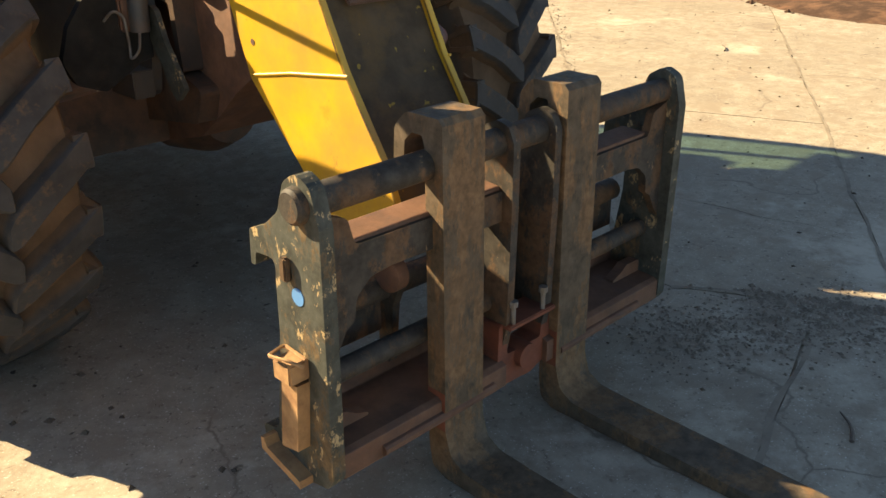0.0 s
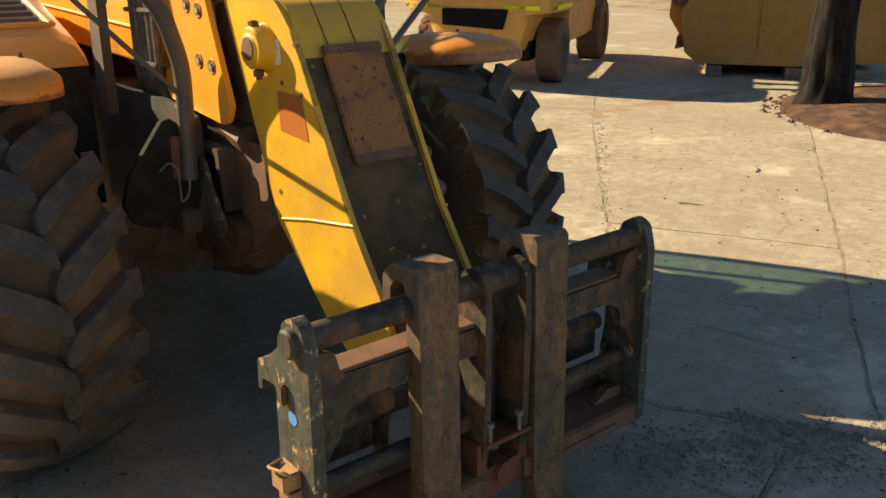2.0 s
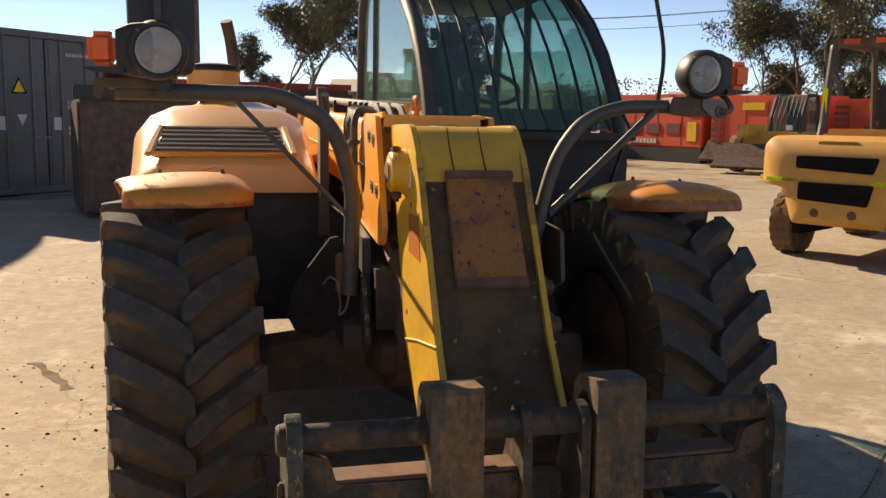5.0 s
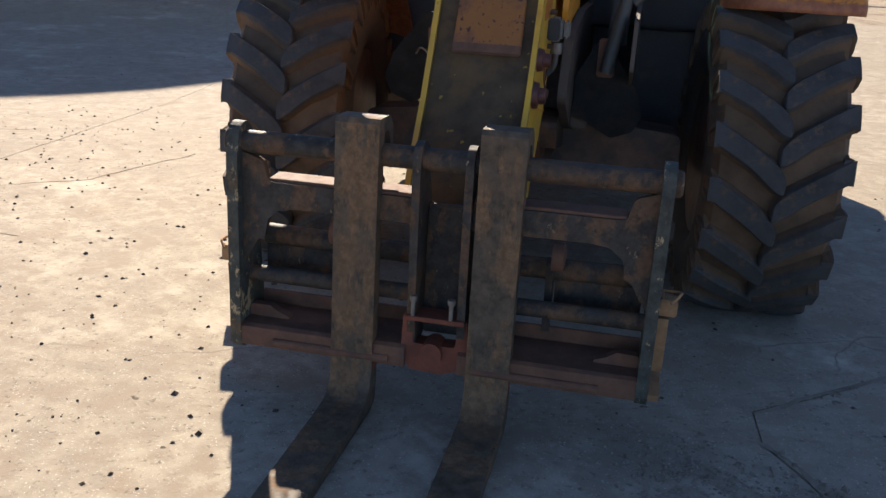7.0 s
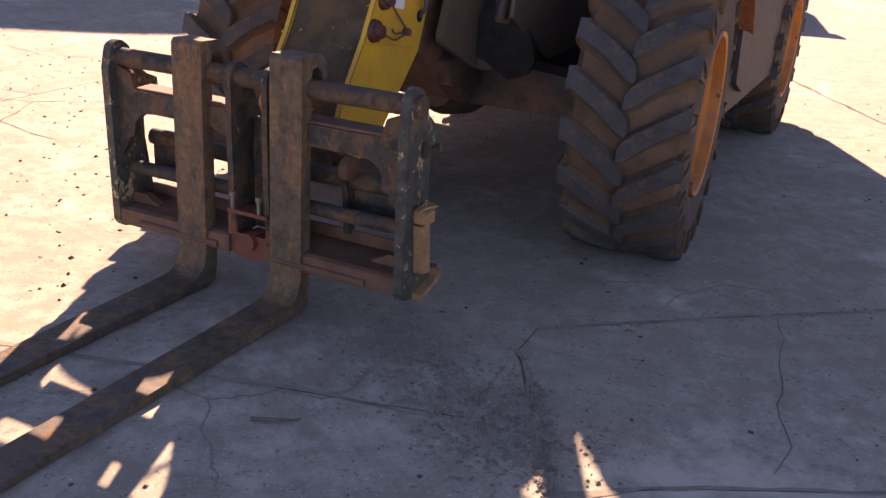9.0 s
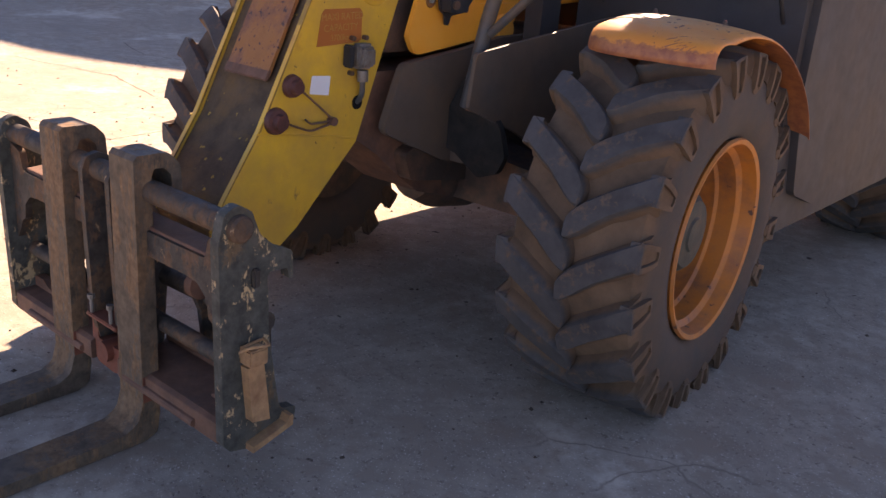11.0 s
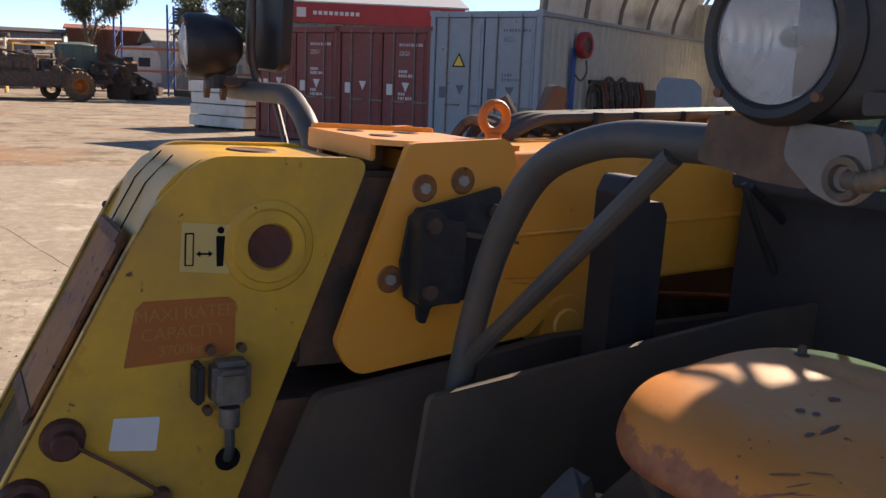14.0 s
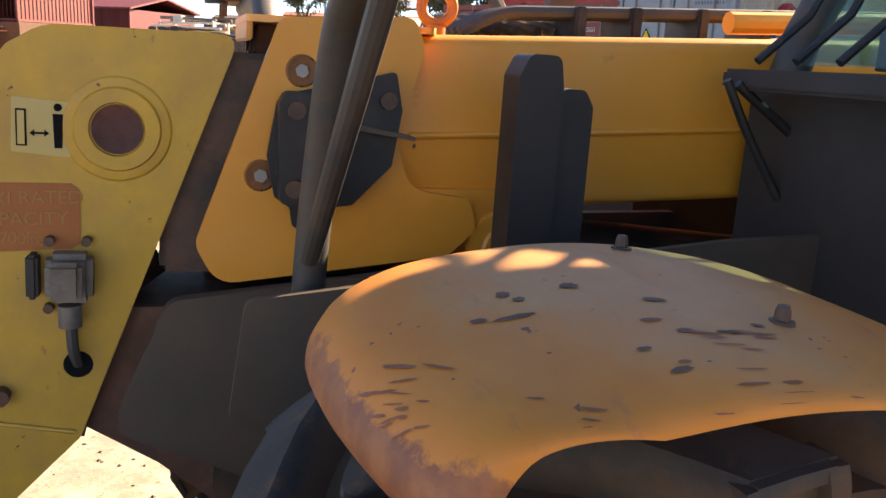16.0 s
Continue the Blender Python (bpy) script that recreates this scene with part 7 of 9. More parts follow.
def container(m, length, height, paint, label, doors=True, warn=False, stencil=True, group="shipping containers", side=None, mark=None, code=""):
    """A shipping container whose door end lies along local x, body behind it along local y."""
    t = thing("shipping_container", label, "shipping container", m, group=group)
    W = 2.438
    mark = mark or M["marks"]
    for x in (0, W):
        part("corner_post", boxed((x - 0.06, 0, 0.12), (x + 0.06, 0.14, height - 0.12)), paint, t, bevel=0.01)
        part("corner_post", boxed((x - 0.06, length - 0.14, 0.12), (x + 0.06, length, height - 0.12)), paint, t, bevel=0.01)
        for y in (0, length - 0.17):
            for z in (0, height - 0.12):
                part("corner_casting", boxed((x - 0.09, y - 0.005, z), (x + 0.09, y + 0.175, z + 0.12)), paint, t, bevel=0.012)
        for z, h in ((0.02, 0.14), (height - 0.1, 0.08)):
            part("side_rail", boxed((x - 0.04, 0.1, z), (x + 0.04, length - 0.1, z + h)), paint, t, bevel=0.008)
        bm = bmesh.new()
        wave_wall(bm, length - 0.24, height - 0.22, 0.278, 0.036, 0.13, "y", x, 1 if x == 0 else -1)
        bmesh.ops.translate(bm, verts=bm.verts, vec=(0, 0.12, 0))
        bmesh.ops.solidify(bm, geom=bm.faces, thickness=0.004)
        part("side_wall", bm, side if side and x > 0 else paint, t)
    part("roof", boxed((0, 0.05, height - 0.06), (W, length - 0.05, height - 0.03)), paint, t)
    part("floor_frame", boxed((0, 0.05, 0.05), (W, length - 0.05, 0.16)), paint, t)
    bm = bmesh.new()
    wave_wall(bm, W - 0.1, height - 0.22, 0.25, 0.036, 0.13, "x", length - 0.06)
    part("end_wall", bm, paint, t)
    if doors:
        part("header", boxed((0.06, 0.0, height - 0.14), (W - 0.06, 0.09, height - 0.02)), paint, t, bevel=0.01)
        part("sill", boxed((0.06, 0.0, 0.03), (W - 0.06, 0.09, 0.15)), paint, t, bevel=0.01)
        for k in (0, 1):
            x0 = 0.07 + k * (W / 2 - 0.06)
            x1 = x0 + W / 2 - 0.09
            d = part("door_leaf", boxed((x0, 0.035, 0.16), (x1, 0.075, height - 0.15)), paint, t, bevel=0.008)
            n = 4
            for j in range(n):
                z0 = 0.22 + j * (height - 0.42) / n
                part("door_panel", boxed((x0 + 0.05, 0.022, z0), (x1 - 0.05, 0.05, z0 + (height - 0.42) / n - 0.07)), paint, d, bevel=0.012)
            for xx in (x0 + 0.30, x1 - 0.28):
                bm = bmesh.new()
                cyl(bm, (xx, 0.008, 0.09), (xx, 0.008, height - 0.07), 0.018, 8)
                part("lock_rod", bm, M["silver"], d)
                part("rod_handle", boxed((xx - 0.02, -0.02, 1.0), (xx + 0.34, 0.0, 1.04)), M["silver"], d)
            if stencil:
                y = 0.018
                r = random.Random(k + int(height * 10))
                if k == 1:
                    for zz, count in ((height - 0.42, 10), (1.62, 4), (1.53, 7), (1.15, 3), (1.06, 6)):
                        for q in range(count):
                            part("stencil_bar", boxed((x0 + 0.44 + q * 0.062, y - 0.003, zz), (x0 + 0.44 + q * 0.062 + r.uniform(0.02, 0.042), y, zz + 0.06)), mark, d)
                if k == 1 and code:
                    words("size_code", code, 0.13, Matrix.Translation((x0 + 0.58, y - 0.002, height - 0.57)) @ rigid(Vector((1, 0, 0)), Vector((0, 0, 1)), Vector((0, -1, 0))), mark, d)
                part("notice", boxed((x0 + 0.12, y - 0.003, 1.15), (x0 + 0.30, y, 1.38)), mark, d)
                bm = bmesh.new()
                prism(bm, [(x0 + 0.52, 1.42), (x0 + 0.72, 1.42), (x0 + 0.62, 1.22)], "y", y - 0.003, y)
                part("mark_triangle", bm, mark, d)
                if warn and k == 0:
                    bm = bmesh.new()
                    prism(bm, [(x0 + 0.42, 1.78), (x0 + 0.74, 1.78), (x0 + 0.58, 2.06)], "y", y - 0.004, y - 0.001)
                    w = part("warning_sign", bm, M["ink"], d)
                    bm = bmesh.new()
                    prism(bm, [(x0 + 0.465, 1.805), (x0 + 0.695, 1.805), (x0 + 0.58, 2.01)], "y", y - 0.008, y - 0.004)
                    part("warning_face", bm, M["warn"], d)
    return t


# red pair and grey high-cube to the west
ux, uy = 0.888, 0.46
cx, cy = -19.35, 6.95
container(turned_to(cx, cy, ux, uy), 6.06, 2.59, M["ctr_red"], "dark red steel shipping container with closed doors", code="22G1")
container(turned_to(cx + ux * 2.5, cy + uy * 2.5, ux, uy), 6.06, 2.59, M["ctr_red"], "dark red steel shipping container with white stencilled doors", code="22G1")
gm = turned_to(cx + ux * 5.02, cy + uy * 5.02, ux, uy)
container(gm, 12.19, 2.896, M["ctr_grey"], "pale grey high-cube container with a warning triangle", warn=True, side=M["ctr_cream"], mark=M["greymark"], code="45G1")
# container to the north, its shade put into the paint
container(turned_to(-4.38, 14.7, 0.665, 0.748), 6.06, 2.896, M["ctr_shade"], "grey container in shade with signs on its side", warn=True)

# arched fabric shelter between the container rows
shelter = thing("arched_shelter", "pale arched fabric shelter roof over corrugated walls", "shelter", turned_to(-16.0, 12.6, 0.86, 0.51))
span, deep, spring, rise = 11.6, 13.0, 2.9, 4.5
bm = bmesh.new()
rows = []
for j in range(2):
    rows.append([(span / 2 - span / 2 * math.cos(a), j * deep, spring + rise * math.sin(a)) for a in (math.pi * k / 24 for k in range(25))])
loft(bm, rows, False, False)
bmesh.ops.solidify(bm, geom=bm.faces, thickness=0.03)
part("fabric_roof", bm, M["fabric"], shelter, "pale grey stretched fabric", smooth=True)
for j in range(6):
    bm = bmesh.new()
    tube(bm, [(span / 2 - (span / 2 - 0.12) * math.cos(a), 0.05 + j * (deep - 0.1) / 5, spring + (rise - 0.12) * math.sin(a)) for a in (math.pi * k / 20 for k in range(21))], 0.06, 8)
    part("arch_rib", bm, M["silver"], shelter, smooth=True)
bm = bmesh.new()
wave_wall(bm, span, 4.4, 0.25, 0.04, 0.0, "x", deep - 0.4)
part("back_wall", bm, M["ctr_cream"], shelter, "cream corrugated steel wall")
SIDE_M = gm @ Matrix.Translation((2.44, 0, 0))
for yy in (1.72, 11.9):
    hr = thing("hose_reel", "red wall-mounted hose reel with black hose", "hose reel", SIDE_M @ Matrix.Translation((0.08, yy, 2.32)), group="hose reels")
    bm = bmesh.new()
    turned(bm, [(0.17, 0.0), (0.25, 0.0), (0.27, 0.03), (0.27, 0.15), (0.25, 0.18), (0.17, 0.18)], (0, 0, 0), "x", 28, closed=True)
    part("drum", bm, M["redsign"], hr, "red steel drum", smooth=True)
    bm = bmesh.new()
    turned(bm, [(0.0, -0.02), (0.165, -0.02), (0.168, 0.15), (0.0, 0.15)], (0, 0, 0), "x", 24)
    part("hose", bm, M["hose"], hr, "coiled black hose", smooth=True)
    bm = bmesh.new()
    tube(bm, [(0.1, 0.1, -0.3), (0.12, 0.15, -0.55), (0.1, -0.1, -0.75), (0.08, -0.35, -0.6)], 0.02, 8, bend=0.12)
    part("hose_end", bm, M["hose"], hr)
reel = thing("hose_rack", "dark hoses and hanging straps on a wall rack", "hoses", SIDE_M @ Matrix.Translation((0.15, 2.4, 0.0)) @ Matrix.Rotation(radians(90), 4, "Z"))
for k in range(10):
    bm = bmesh.new()
    x = 0.25 * k
    turned(bm, [(0.30 + 0.04 * math.cos(a), 0.05 * math.sin(a)) for a in (2 * math.pi * j / 6 for j in range(6))], (x, 0.1 * (k % 3), 1.15 + 0.08 * (k % 4)), "y", 18, closed=True)
    part("hose_coil", bm, M["hose"], reel)
part("cabinet", boxed((2.6, -0.1, 0), (3.5, 0.6, 1.45)), M["black"], reel, bevel=0.03)
part("rack_rail", boxed((-0.3, -0.05, 1.55), (2.6, 0.03, 1.63)), M["black"], reel)
for k in range(14):
    bm = bmesh.new()
    q = random.Random(40 + k)
    x = 0.1 + 0.18 * k
    tube(bm, [(x, -0.1, 1.6), (x + q.uniform(-0.1, 0.1), -0.2, 1.2), (x + q.uniform(-0.15, 0.15), -0.15, q.uniform(0.3, 0.8))], q.uniform(0.025, 0.05), 6, bend=0.1)
    part("hanging_strap", bm, q.choice([M["hose"], M["grease"], M["redrust"], M["chassis"]]), reel)
ext = thing("fire_extinguisher", "red fire extinguisher hung beside the container", "extinguisher", SIDE_M @ Matrix.Translation((0.12, 0.6, 0.35)) @ Matrix.Rotation(radians(90), 4, "Z"))
bm = bmesh.new()
turned(bm, [(0, 0.75), (0.03, 0.75), (0.035, 0.68), (0.085, 0.62), (0.085, 0.08), (0.07, 0.0), (0, 0)], (0, 0, 0.3), "z", 16)
part("cylinder", bm, M["redsign"], ext, smooth=True)
part("stand", boxed((-0.1, -0.1, -0.35), (0.1, 0.1, 0.3)), M["black"], ext)
part("sign", boxed((0.8, 0.07, 0.3), (1.02, 0.09, 1.9)), M["bluesign"], ext, "blue safety sign")

# cone-shaped hopper and red container beyond
hop = thing("hopper", "white cone-shaped steel hopper on legs", "hopper", turned_to(-14.2, 17.9, 0.86, 0.51))
bm = bmesh.new()
turned(bm, [(0, 2.35), (0.25, 2.35), (0.32, 2.2), (1.0, 1.25), (1.0, 1.05), (0, 1.05)], (0, 0, 0), "z", 8)
part("cone", bm, M["whitepaint"], hop)
for a in range(4):
    x, y = 0.8 * math.cos(a * 1.57 + 0.78), 0.8 * math.sin(a * 1.57 + 0.78)
    part("leg", boxed((x - 0.05, y - 0.05, 0), (x + 0.05, y + 0.05, 1.15)), M["whitepaint"], hop)
for k in range(4):
    bm = bmesh.new()
    tube(bm, [(0.1 * k - 0.2, 0, 2.3), (0.25 * k - 0.4, 0.1, 2.75), (0.5 * k - 0.7, 0.0, 2.95 - 0.05 * k)], 0.035, 8, bend=0.1)
    part("outlet_pipe", bm, M["silver"], hop)
container(turned_to(-26.6, 28.3, 0.75, 0.66), 6.06, 2.59, M["genset"], "bright red container behind the hopper", doors=False)
seat = thing("plate_stack", "grey steel plate leaning on a bench", "steel plate", turned_to(-12.9, 13.6, 0.72, 0.69))
bm = bmesh.new()
prism(bm, rounded([(0, 0.9), (0.95, 0.9), (0.92, 1.55), (0.75, 1.72), (0.1, 1.75), (0.0, 1.55)], 0.08), "y", 0, 0.06)
part("plate", bm, M["ctr_grey"], seat, "rust-stained grey plate")
part("bench", boxed((-0.4, -0.1, 0), (3.0, 0.6, 0.9)), M["chassis"], seat, bevel=0.02)

# white stacked blocks
wb = thing("block_stack", "stack of white concrete barrier blocks", "blocks", turned_to(-22.95, 6.2, 0.90, 0.44))
for k in range(4):
    o = 0.05 * ((k * 7) % 3 - 1)
    part("block", boxed((0.0 + o, 0.0, 0.06 + 0.30 * k), (2.15 + o, 1.2, 0.33 + 0.30 * k)), M["whitepaint"], wb, bevel=0.02)
for x in (0.2, 1.8):
    part("bearer", boxed((x, -0.02, 0.0), (x + 0.12, 1.2, 0.06)), M["bark"], wb)
part("strap_bracket", boxed((1.6, -0.05, 0.95), (1.78, 0.1, 1.45)), M["chassis"], wb)

# pallet rack
rk = thing("pallet_rack", "blue and orange steel pallet racking with stored goods", "rack", turned_to(-50.9, 8.75, 0.5, 0.87))
for k in range(4):
    for y in (0.0, 1.1):
        part("upright", boxed((2.95 * k - 0.05, y - 0.045, 0), (2.95 * k + 0.05, y + 0.045, 4.9)), M["rackblue"], rk)
    for j in range(5):
        bm = bmesh.new()
        tube(bm, [(2.95 * k, 0, 0.3 + 0.9 * j), (2.95 * k, 1.1, 1.1 + 0.9 * j)], 0.02, 5)
        part("brace", bm, M["rackblue"], rk)
for k in range(3):
    for z in (1.25, 2.45):
        for y in (0.0, 1.1):
            part("beam", boxed((2.95 * k, y - 0.03, z), (2.95 * k + 2.95, y + 0.03, z + 0.12)), M["rackorange"], rk)
    if k in (1,):
        part("deck", boxed((2.95 * k + 0.1, 0, 3.9), (2.95 * k + 2.5, 1.1, 3.98)), M["bark"], rk)
        for q in range(5):
            part("pallet", boxed((2.95 * k + 0.3 + 0.02 * q, 0.05, 4.0 + 0.16 * q), (2.95 * k + 1.9 + 0.03 * q, 1.0, 4.12 + 0.16 * q)), M["bluesign"] if q % 2 else M["chassis"], rk)
    r = random.Random(k)
    for q in range(2):
        x = 2.95 * k + 0.3 + 1.2 * q
        h = r.uniform(0.3, 0.6)
        part("stored_box", boxed((x, 0.1, 0), (x + 0.8, 1.0, h)), r.choice([M["chassis"], M["grease"], M["bark"]]), rk, bevel=0.02)
        if r.random() < 0.4:
            part("stored_box", boxed((x, 0.1, 1.37), (x + 0.6, 1.0, 1.37 + h * 0.8)), r.choice([M["chassis"], M["ctr_cream"], M["rust"]]), rk, bevel=0.02)

# low buildings behind the rack
def shed(name, label, x, y, ux, uy, w, d, h, roof, wall, ridge=0.5, category="shed"):
    t = thing(name, label, category, turned_to(x, y, ux, uy))
    bm = bmesh.new()
    wave_wall(bm, w, h, 0.9, 0.06, 0, "x", 0.0, -1)
    bmesh.ops.solidify(bm, geom=bm.faces, thickness=0.02)
    part("front_wall", bm, wall, t)
    part("body", boxed((0, 0.05, 0), (w, d, h)), wall, t)
    bm = bmesh.new()
    prism(bm, [(-0.3, h), (d / 2, h + ridge), (d + 0.3, h), (d + 0.3, h + 0.12), (d / 2, h + ridge + 0.14), (-0.3, h + 0.12)], "x", -0.3, w + 0.3)
    part("roof", bm, roof, t)
    return t


shed("long_shed", "long pale shed with a tan roof", -68.8, 14.5, 0.06, 1.0, 24, 8, 3.4, M["ctr_cream"], M["shed"], 0.9)
shed("long_shed", "long low red-brown shed", -75, -30, 0.5, 0.86, 32, 8, 3.6, M["darkred"], M["darkred"], 0.8)
big = shed("tyre_workshop", "large grey workshop with a red fascia", -41.6, 15.6, 0.40, 0.92, 8.5, 12, 4.9, M["shed"], M["shed"], 1.1, "workshop")
part("fascia", boxed((-0.1, -0.35, 4.0), (8.6, -0.15, 4.95)), M["redsign"], big, "red fascia board")
part("fascia_mark", boxed((0.3, -0.38, 4.25), (0.75, -0.35, 4.7)), M["marks"], big)
for k in range(9):
    part("fascia_bar", boxed((1.1 + 0.26 * k, -0.38, 4.38), (1.28 + 0.26 * k, -0.35, 4.56)), M["marks"], big)
shed("pale_workshop", "long pale steel workshop with a white roof edge", -33.9, 34.6, 0.75, 0.66, 22, 10, 4.4, M["whitepaint"], M["shed"], 0.6, "workshop")
sign = container(turned_to(-52, -9.5, 0.55, 0.84), 6.06, 2.59, M["ctr_red"], "far red container with a white banner", doors=False)
sign.location.z += 2.4
part("banner", boxed((0.4, -0.06, 1.2), (2.0, -0.03, 2.1)), M["marks"], sign)
stand = thing("storage_platform", "dusty steel platform under a raised container", "platform", turned_to(-52.3, -10, 0.55, 0.84))
part("deck", boxed((-0.5, -0.3, 0), (3.4, 6.6, 2.4)), M["rust"], stand, bevel=0.05)

# poly tank, lighting tower, stripped tractor unit
tank = thing("water_tank", "round green plastic water tank", "tank", turned_to(-42.4, 5.79, 0.3, 0.95, ground_z(-42.4, 5.79) + 0.9))
bm = bmesh.new()
prof = [(0, 1.62), (0.35, 1.62), (0.9, 1.50)]
for k in range(10):
    prof += [(0.92, 1.47 - 0.14 * k), (0.90, 1.40 - 0.14 * k)]
prof += [(0.92, 0), (0, 0)]
turned(bm, prof, (0, 0, 0.0), "z", 28)
part("shell", bm, M["greentank"], tank, smooth=True)
for k in range(12):
    a = 2 * math.pi * k / 12
    bm = bmesh.new()
    cyl(bm, (0.925 * math.cos(a), 0.925 * math.sin(a), 0.02), (0.925 * math.cos(a), 0.925 * math.sin(a), 1.48), 0.03, 6)
    part("rib", bm, M["greentank"], tank)
bed = thing("flat_trailer", "low dark steel trailer carrying the green tank", "trailer", turned_to(-41.3, 3.6, 0.12, 0.99))
part("deck", boxed((0, 0, 0.72), (3.5, 2.1, 0.9)), M["grease"], bed, bevel=0.02)
for x in (0.3, 1.7, 3.1):
    part("cross_member", boxed((x, 0.1, 0.5), (x + 0.14, 2.0, 0.72)), M["grease"], bed)
for x in (0.9, 2.0):
    for y in (0.1, 1.8):
        bm = tyre_mesh(0.40, 0.26, 0.22, 16, 0.02)
        bmesh.ops.transform(bm, matrix=Matrix.Translation((x, y, 0.42)) @ Matrix.Rotation(radians(90), 4, "Z"), verts=bm.verts)
        part("tyre", bm, M["rubber"], bed, smooth=True)
for k, (x, w, h) in enumerate(((0.05, 0.6, 0.45), (0.15, 0.4, 0.75))):
    part("tool_box", boxed((x, 0.1 + 0.9 * k, 0.9), (x + w, 0.8 + 0.9 * k, 0.9 + h)), M["chassis"], bed, bevel=0.03)
trac = thing("stripped_chassis", "stripped machine chassis with one orange-rimmed wheel", "machine chassis", turned_to(-39.9, 0.9, 0.12, 0.99))
part("frame", boxed((0, 0, 0.55), (4.6, 1.6, 1.2)), M["grease"], trac, bevel=0.08)
part("engine_block", boxed((0.6, 0.2, 1.2), (3.0, 1.4, 1.85)), M["grease"], trac, bevel=0.1)
bm = tyre_mesh(0.58, 0.45, 0.32, 18, 0.05)
bmesh.ops.transform(bm, matrix=Matrix.Translation((4.6, -0.35, 0.63)) @ Matrix.Rotation(radians(105), 4, "Z"), verts=bm.verts)
part("tyre", bm, M["rubber"], trac, smooth=True)
bm = bmesh.new()
turned(bm, [(0.0, -0.15), (0.16, -0.15), (0.24, -0.02), (0.30, 0.2), (0.33, 0.2), (0.33, -0.2)], (0, 0, 0), "x", 28)
bmesh.ops.transform(bm, matrix=Matrix.Translation((4.6, -0.35, 0.63)) @ Matrix.Rotation(radians(-75), 4, "Z"), verts=bm.verts)
part("rim", bm, M["rim"], trac, smooth=True)
def clutter(t, count, seed, x1, y1, z0, z1):
    """Odd machine parts heaped on a deck: blocks, pipes, drums and old tyres."""
    q = random.Random(seed)
    for k in range(count):
        bm = bmesh.new()
        kind = q.choice(("steel_block", "pipe", "drum", "bracket", "old_tyre"))
        if kind == "steel_block":
            a, b, c = q.uniform(0.12, 0.4), q.uniform(0.12, 0.35), q.uniform(0.08, 0.3)
            prism(bm, rounded([(-a, -c), (a, -c), (a * 0.9, c * 0.6), (a * 0.4, c), (-a, c * 0.8)], 0.04), "y", -b, b)
        elif kind == "pipe":
            tube(bm, [(-q.uniform(0.4, 1.0), 0, 0), (0, 0.05, 0.06), (q.uniform(0.3, 0.9), 0, q.uniform(-0.1, 0.3))], q.uniform(0.03, 0.07), 8, bend=0.1)
        elif kind == "drum":
            r0 = q.uniform(0.12, 0.26)
            turned(bm, [(0, -0.3), (r0, -0.3), (r0 * 0.96, -0.1), (r0, 0), (r0 * 0.96, 0.1), (r0, 0.3), (0, 0.3)], (0, 0, 0), "z", 14)
        elif kind == "bracket":
            prism(bm, rounded([(-0.3, -0.2), (0.25, -0.2), (0.3, 0.05), (0.05, 0.1), (0, 0.35), (-0.15, 0.35)], 0.04), "y", -0.05, 0.05)
        else:
            bm.free()
            bm = tyre_mesh(0.36, 0.22, 0.2, 12, 0.02)
        z = z0 + (z1 - z0) * q.random() ** 1.6 + 0.1
        bmesh.ops.transform(bm, matrix=Matrix.Translation((q.uniform(0.1, x1), q.uniform(0.1, y1), z)) @ Matrix.Rotation(q.uniform(0, 6.3), 4, "Z") @ Matrix.Rotation(q.uniform(-0.6, 0.6), 4, "X"), verts=bm.verts)
        part(kind, bm, M["rubber"] if kind == "old_tyre" else q.choice([M["grease"], M["chassis"], M["rust"], M["grease"], M["silver"]]), t, bevel=0.0)


clutter(bed, 16, 21, 3.3, 1.9, 0.9, 1.5)
clutter(trac, 26, 22, 4.4, 1.5, 0.9, 2.0)
lt = thing("lighting_tower", "white trailer-mounted lighting tower", "lighting tower", turned_to(-42.8, -1.2, 0.1, 0.99))
bm = bmesh.new()
prism(bm, rounded([(0, 0.5), (0, 1.5), (0.4, 1.75), (2.2, 1.75), (2.5, 1.4), (2.5, 0.5)], 0.1), "y", 0, 1.3)
part("canopy", bm, M["whitepaint"], lt, bevel=0.03)
for k in range(6):
    part("louvre_slat", boxed((1.5, -0.02, 0.75 + 0.12 * k), (2.1, 0.0, 0.80 + 0.12 * k)), M["chassis"], lt)
part("reflective_band", boxed((1.2, -0.03, 0.52), (1.6, -0.005, 0.70)), M["hivis"], lt)
for x in (0.5, 0.95):
    bm = bmesh.new()
    turned(bm, [(0, -0.1), (0.15, -0.1), (0.28, -0.08), (0.28, 0.08), (0, 0.1)], (x, -0.1, 0.29), "y", 18)
    part("wheel", bm, M["rubber"], lt)
bm = bmesh.new()
tube(bm, [(0.1, 0.6, 1.7), (1.6, 0.6, 2.3), (2.3, 0.6, 2.2)], 0.07, 8, bend=0.1)
part("folded_mast", bm, M["rust"], lt)
for k in range(3):
    part("lamp", boxed((0.5 + 0.5 * k, 0.45, 2.0), (0.85 + 0.5 * k, 0.75, 2.3)), M["black"], lt, bevel=0.04)

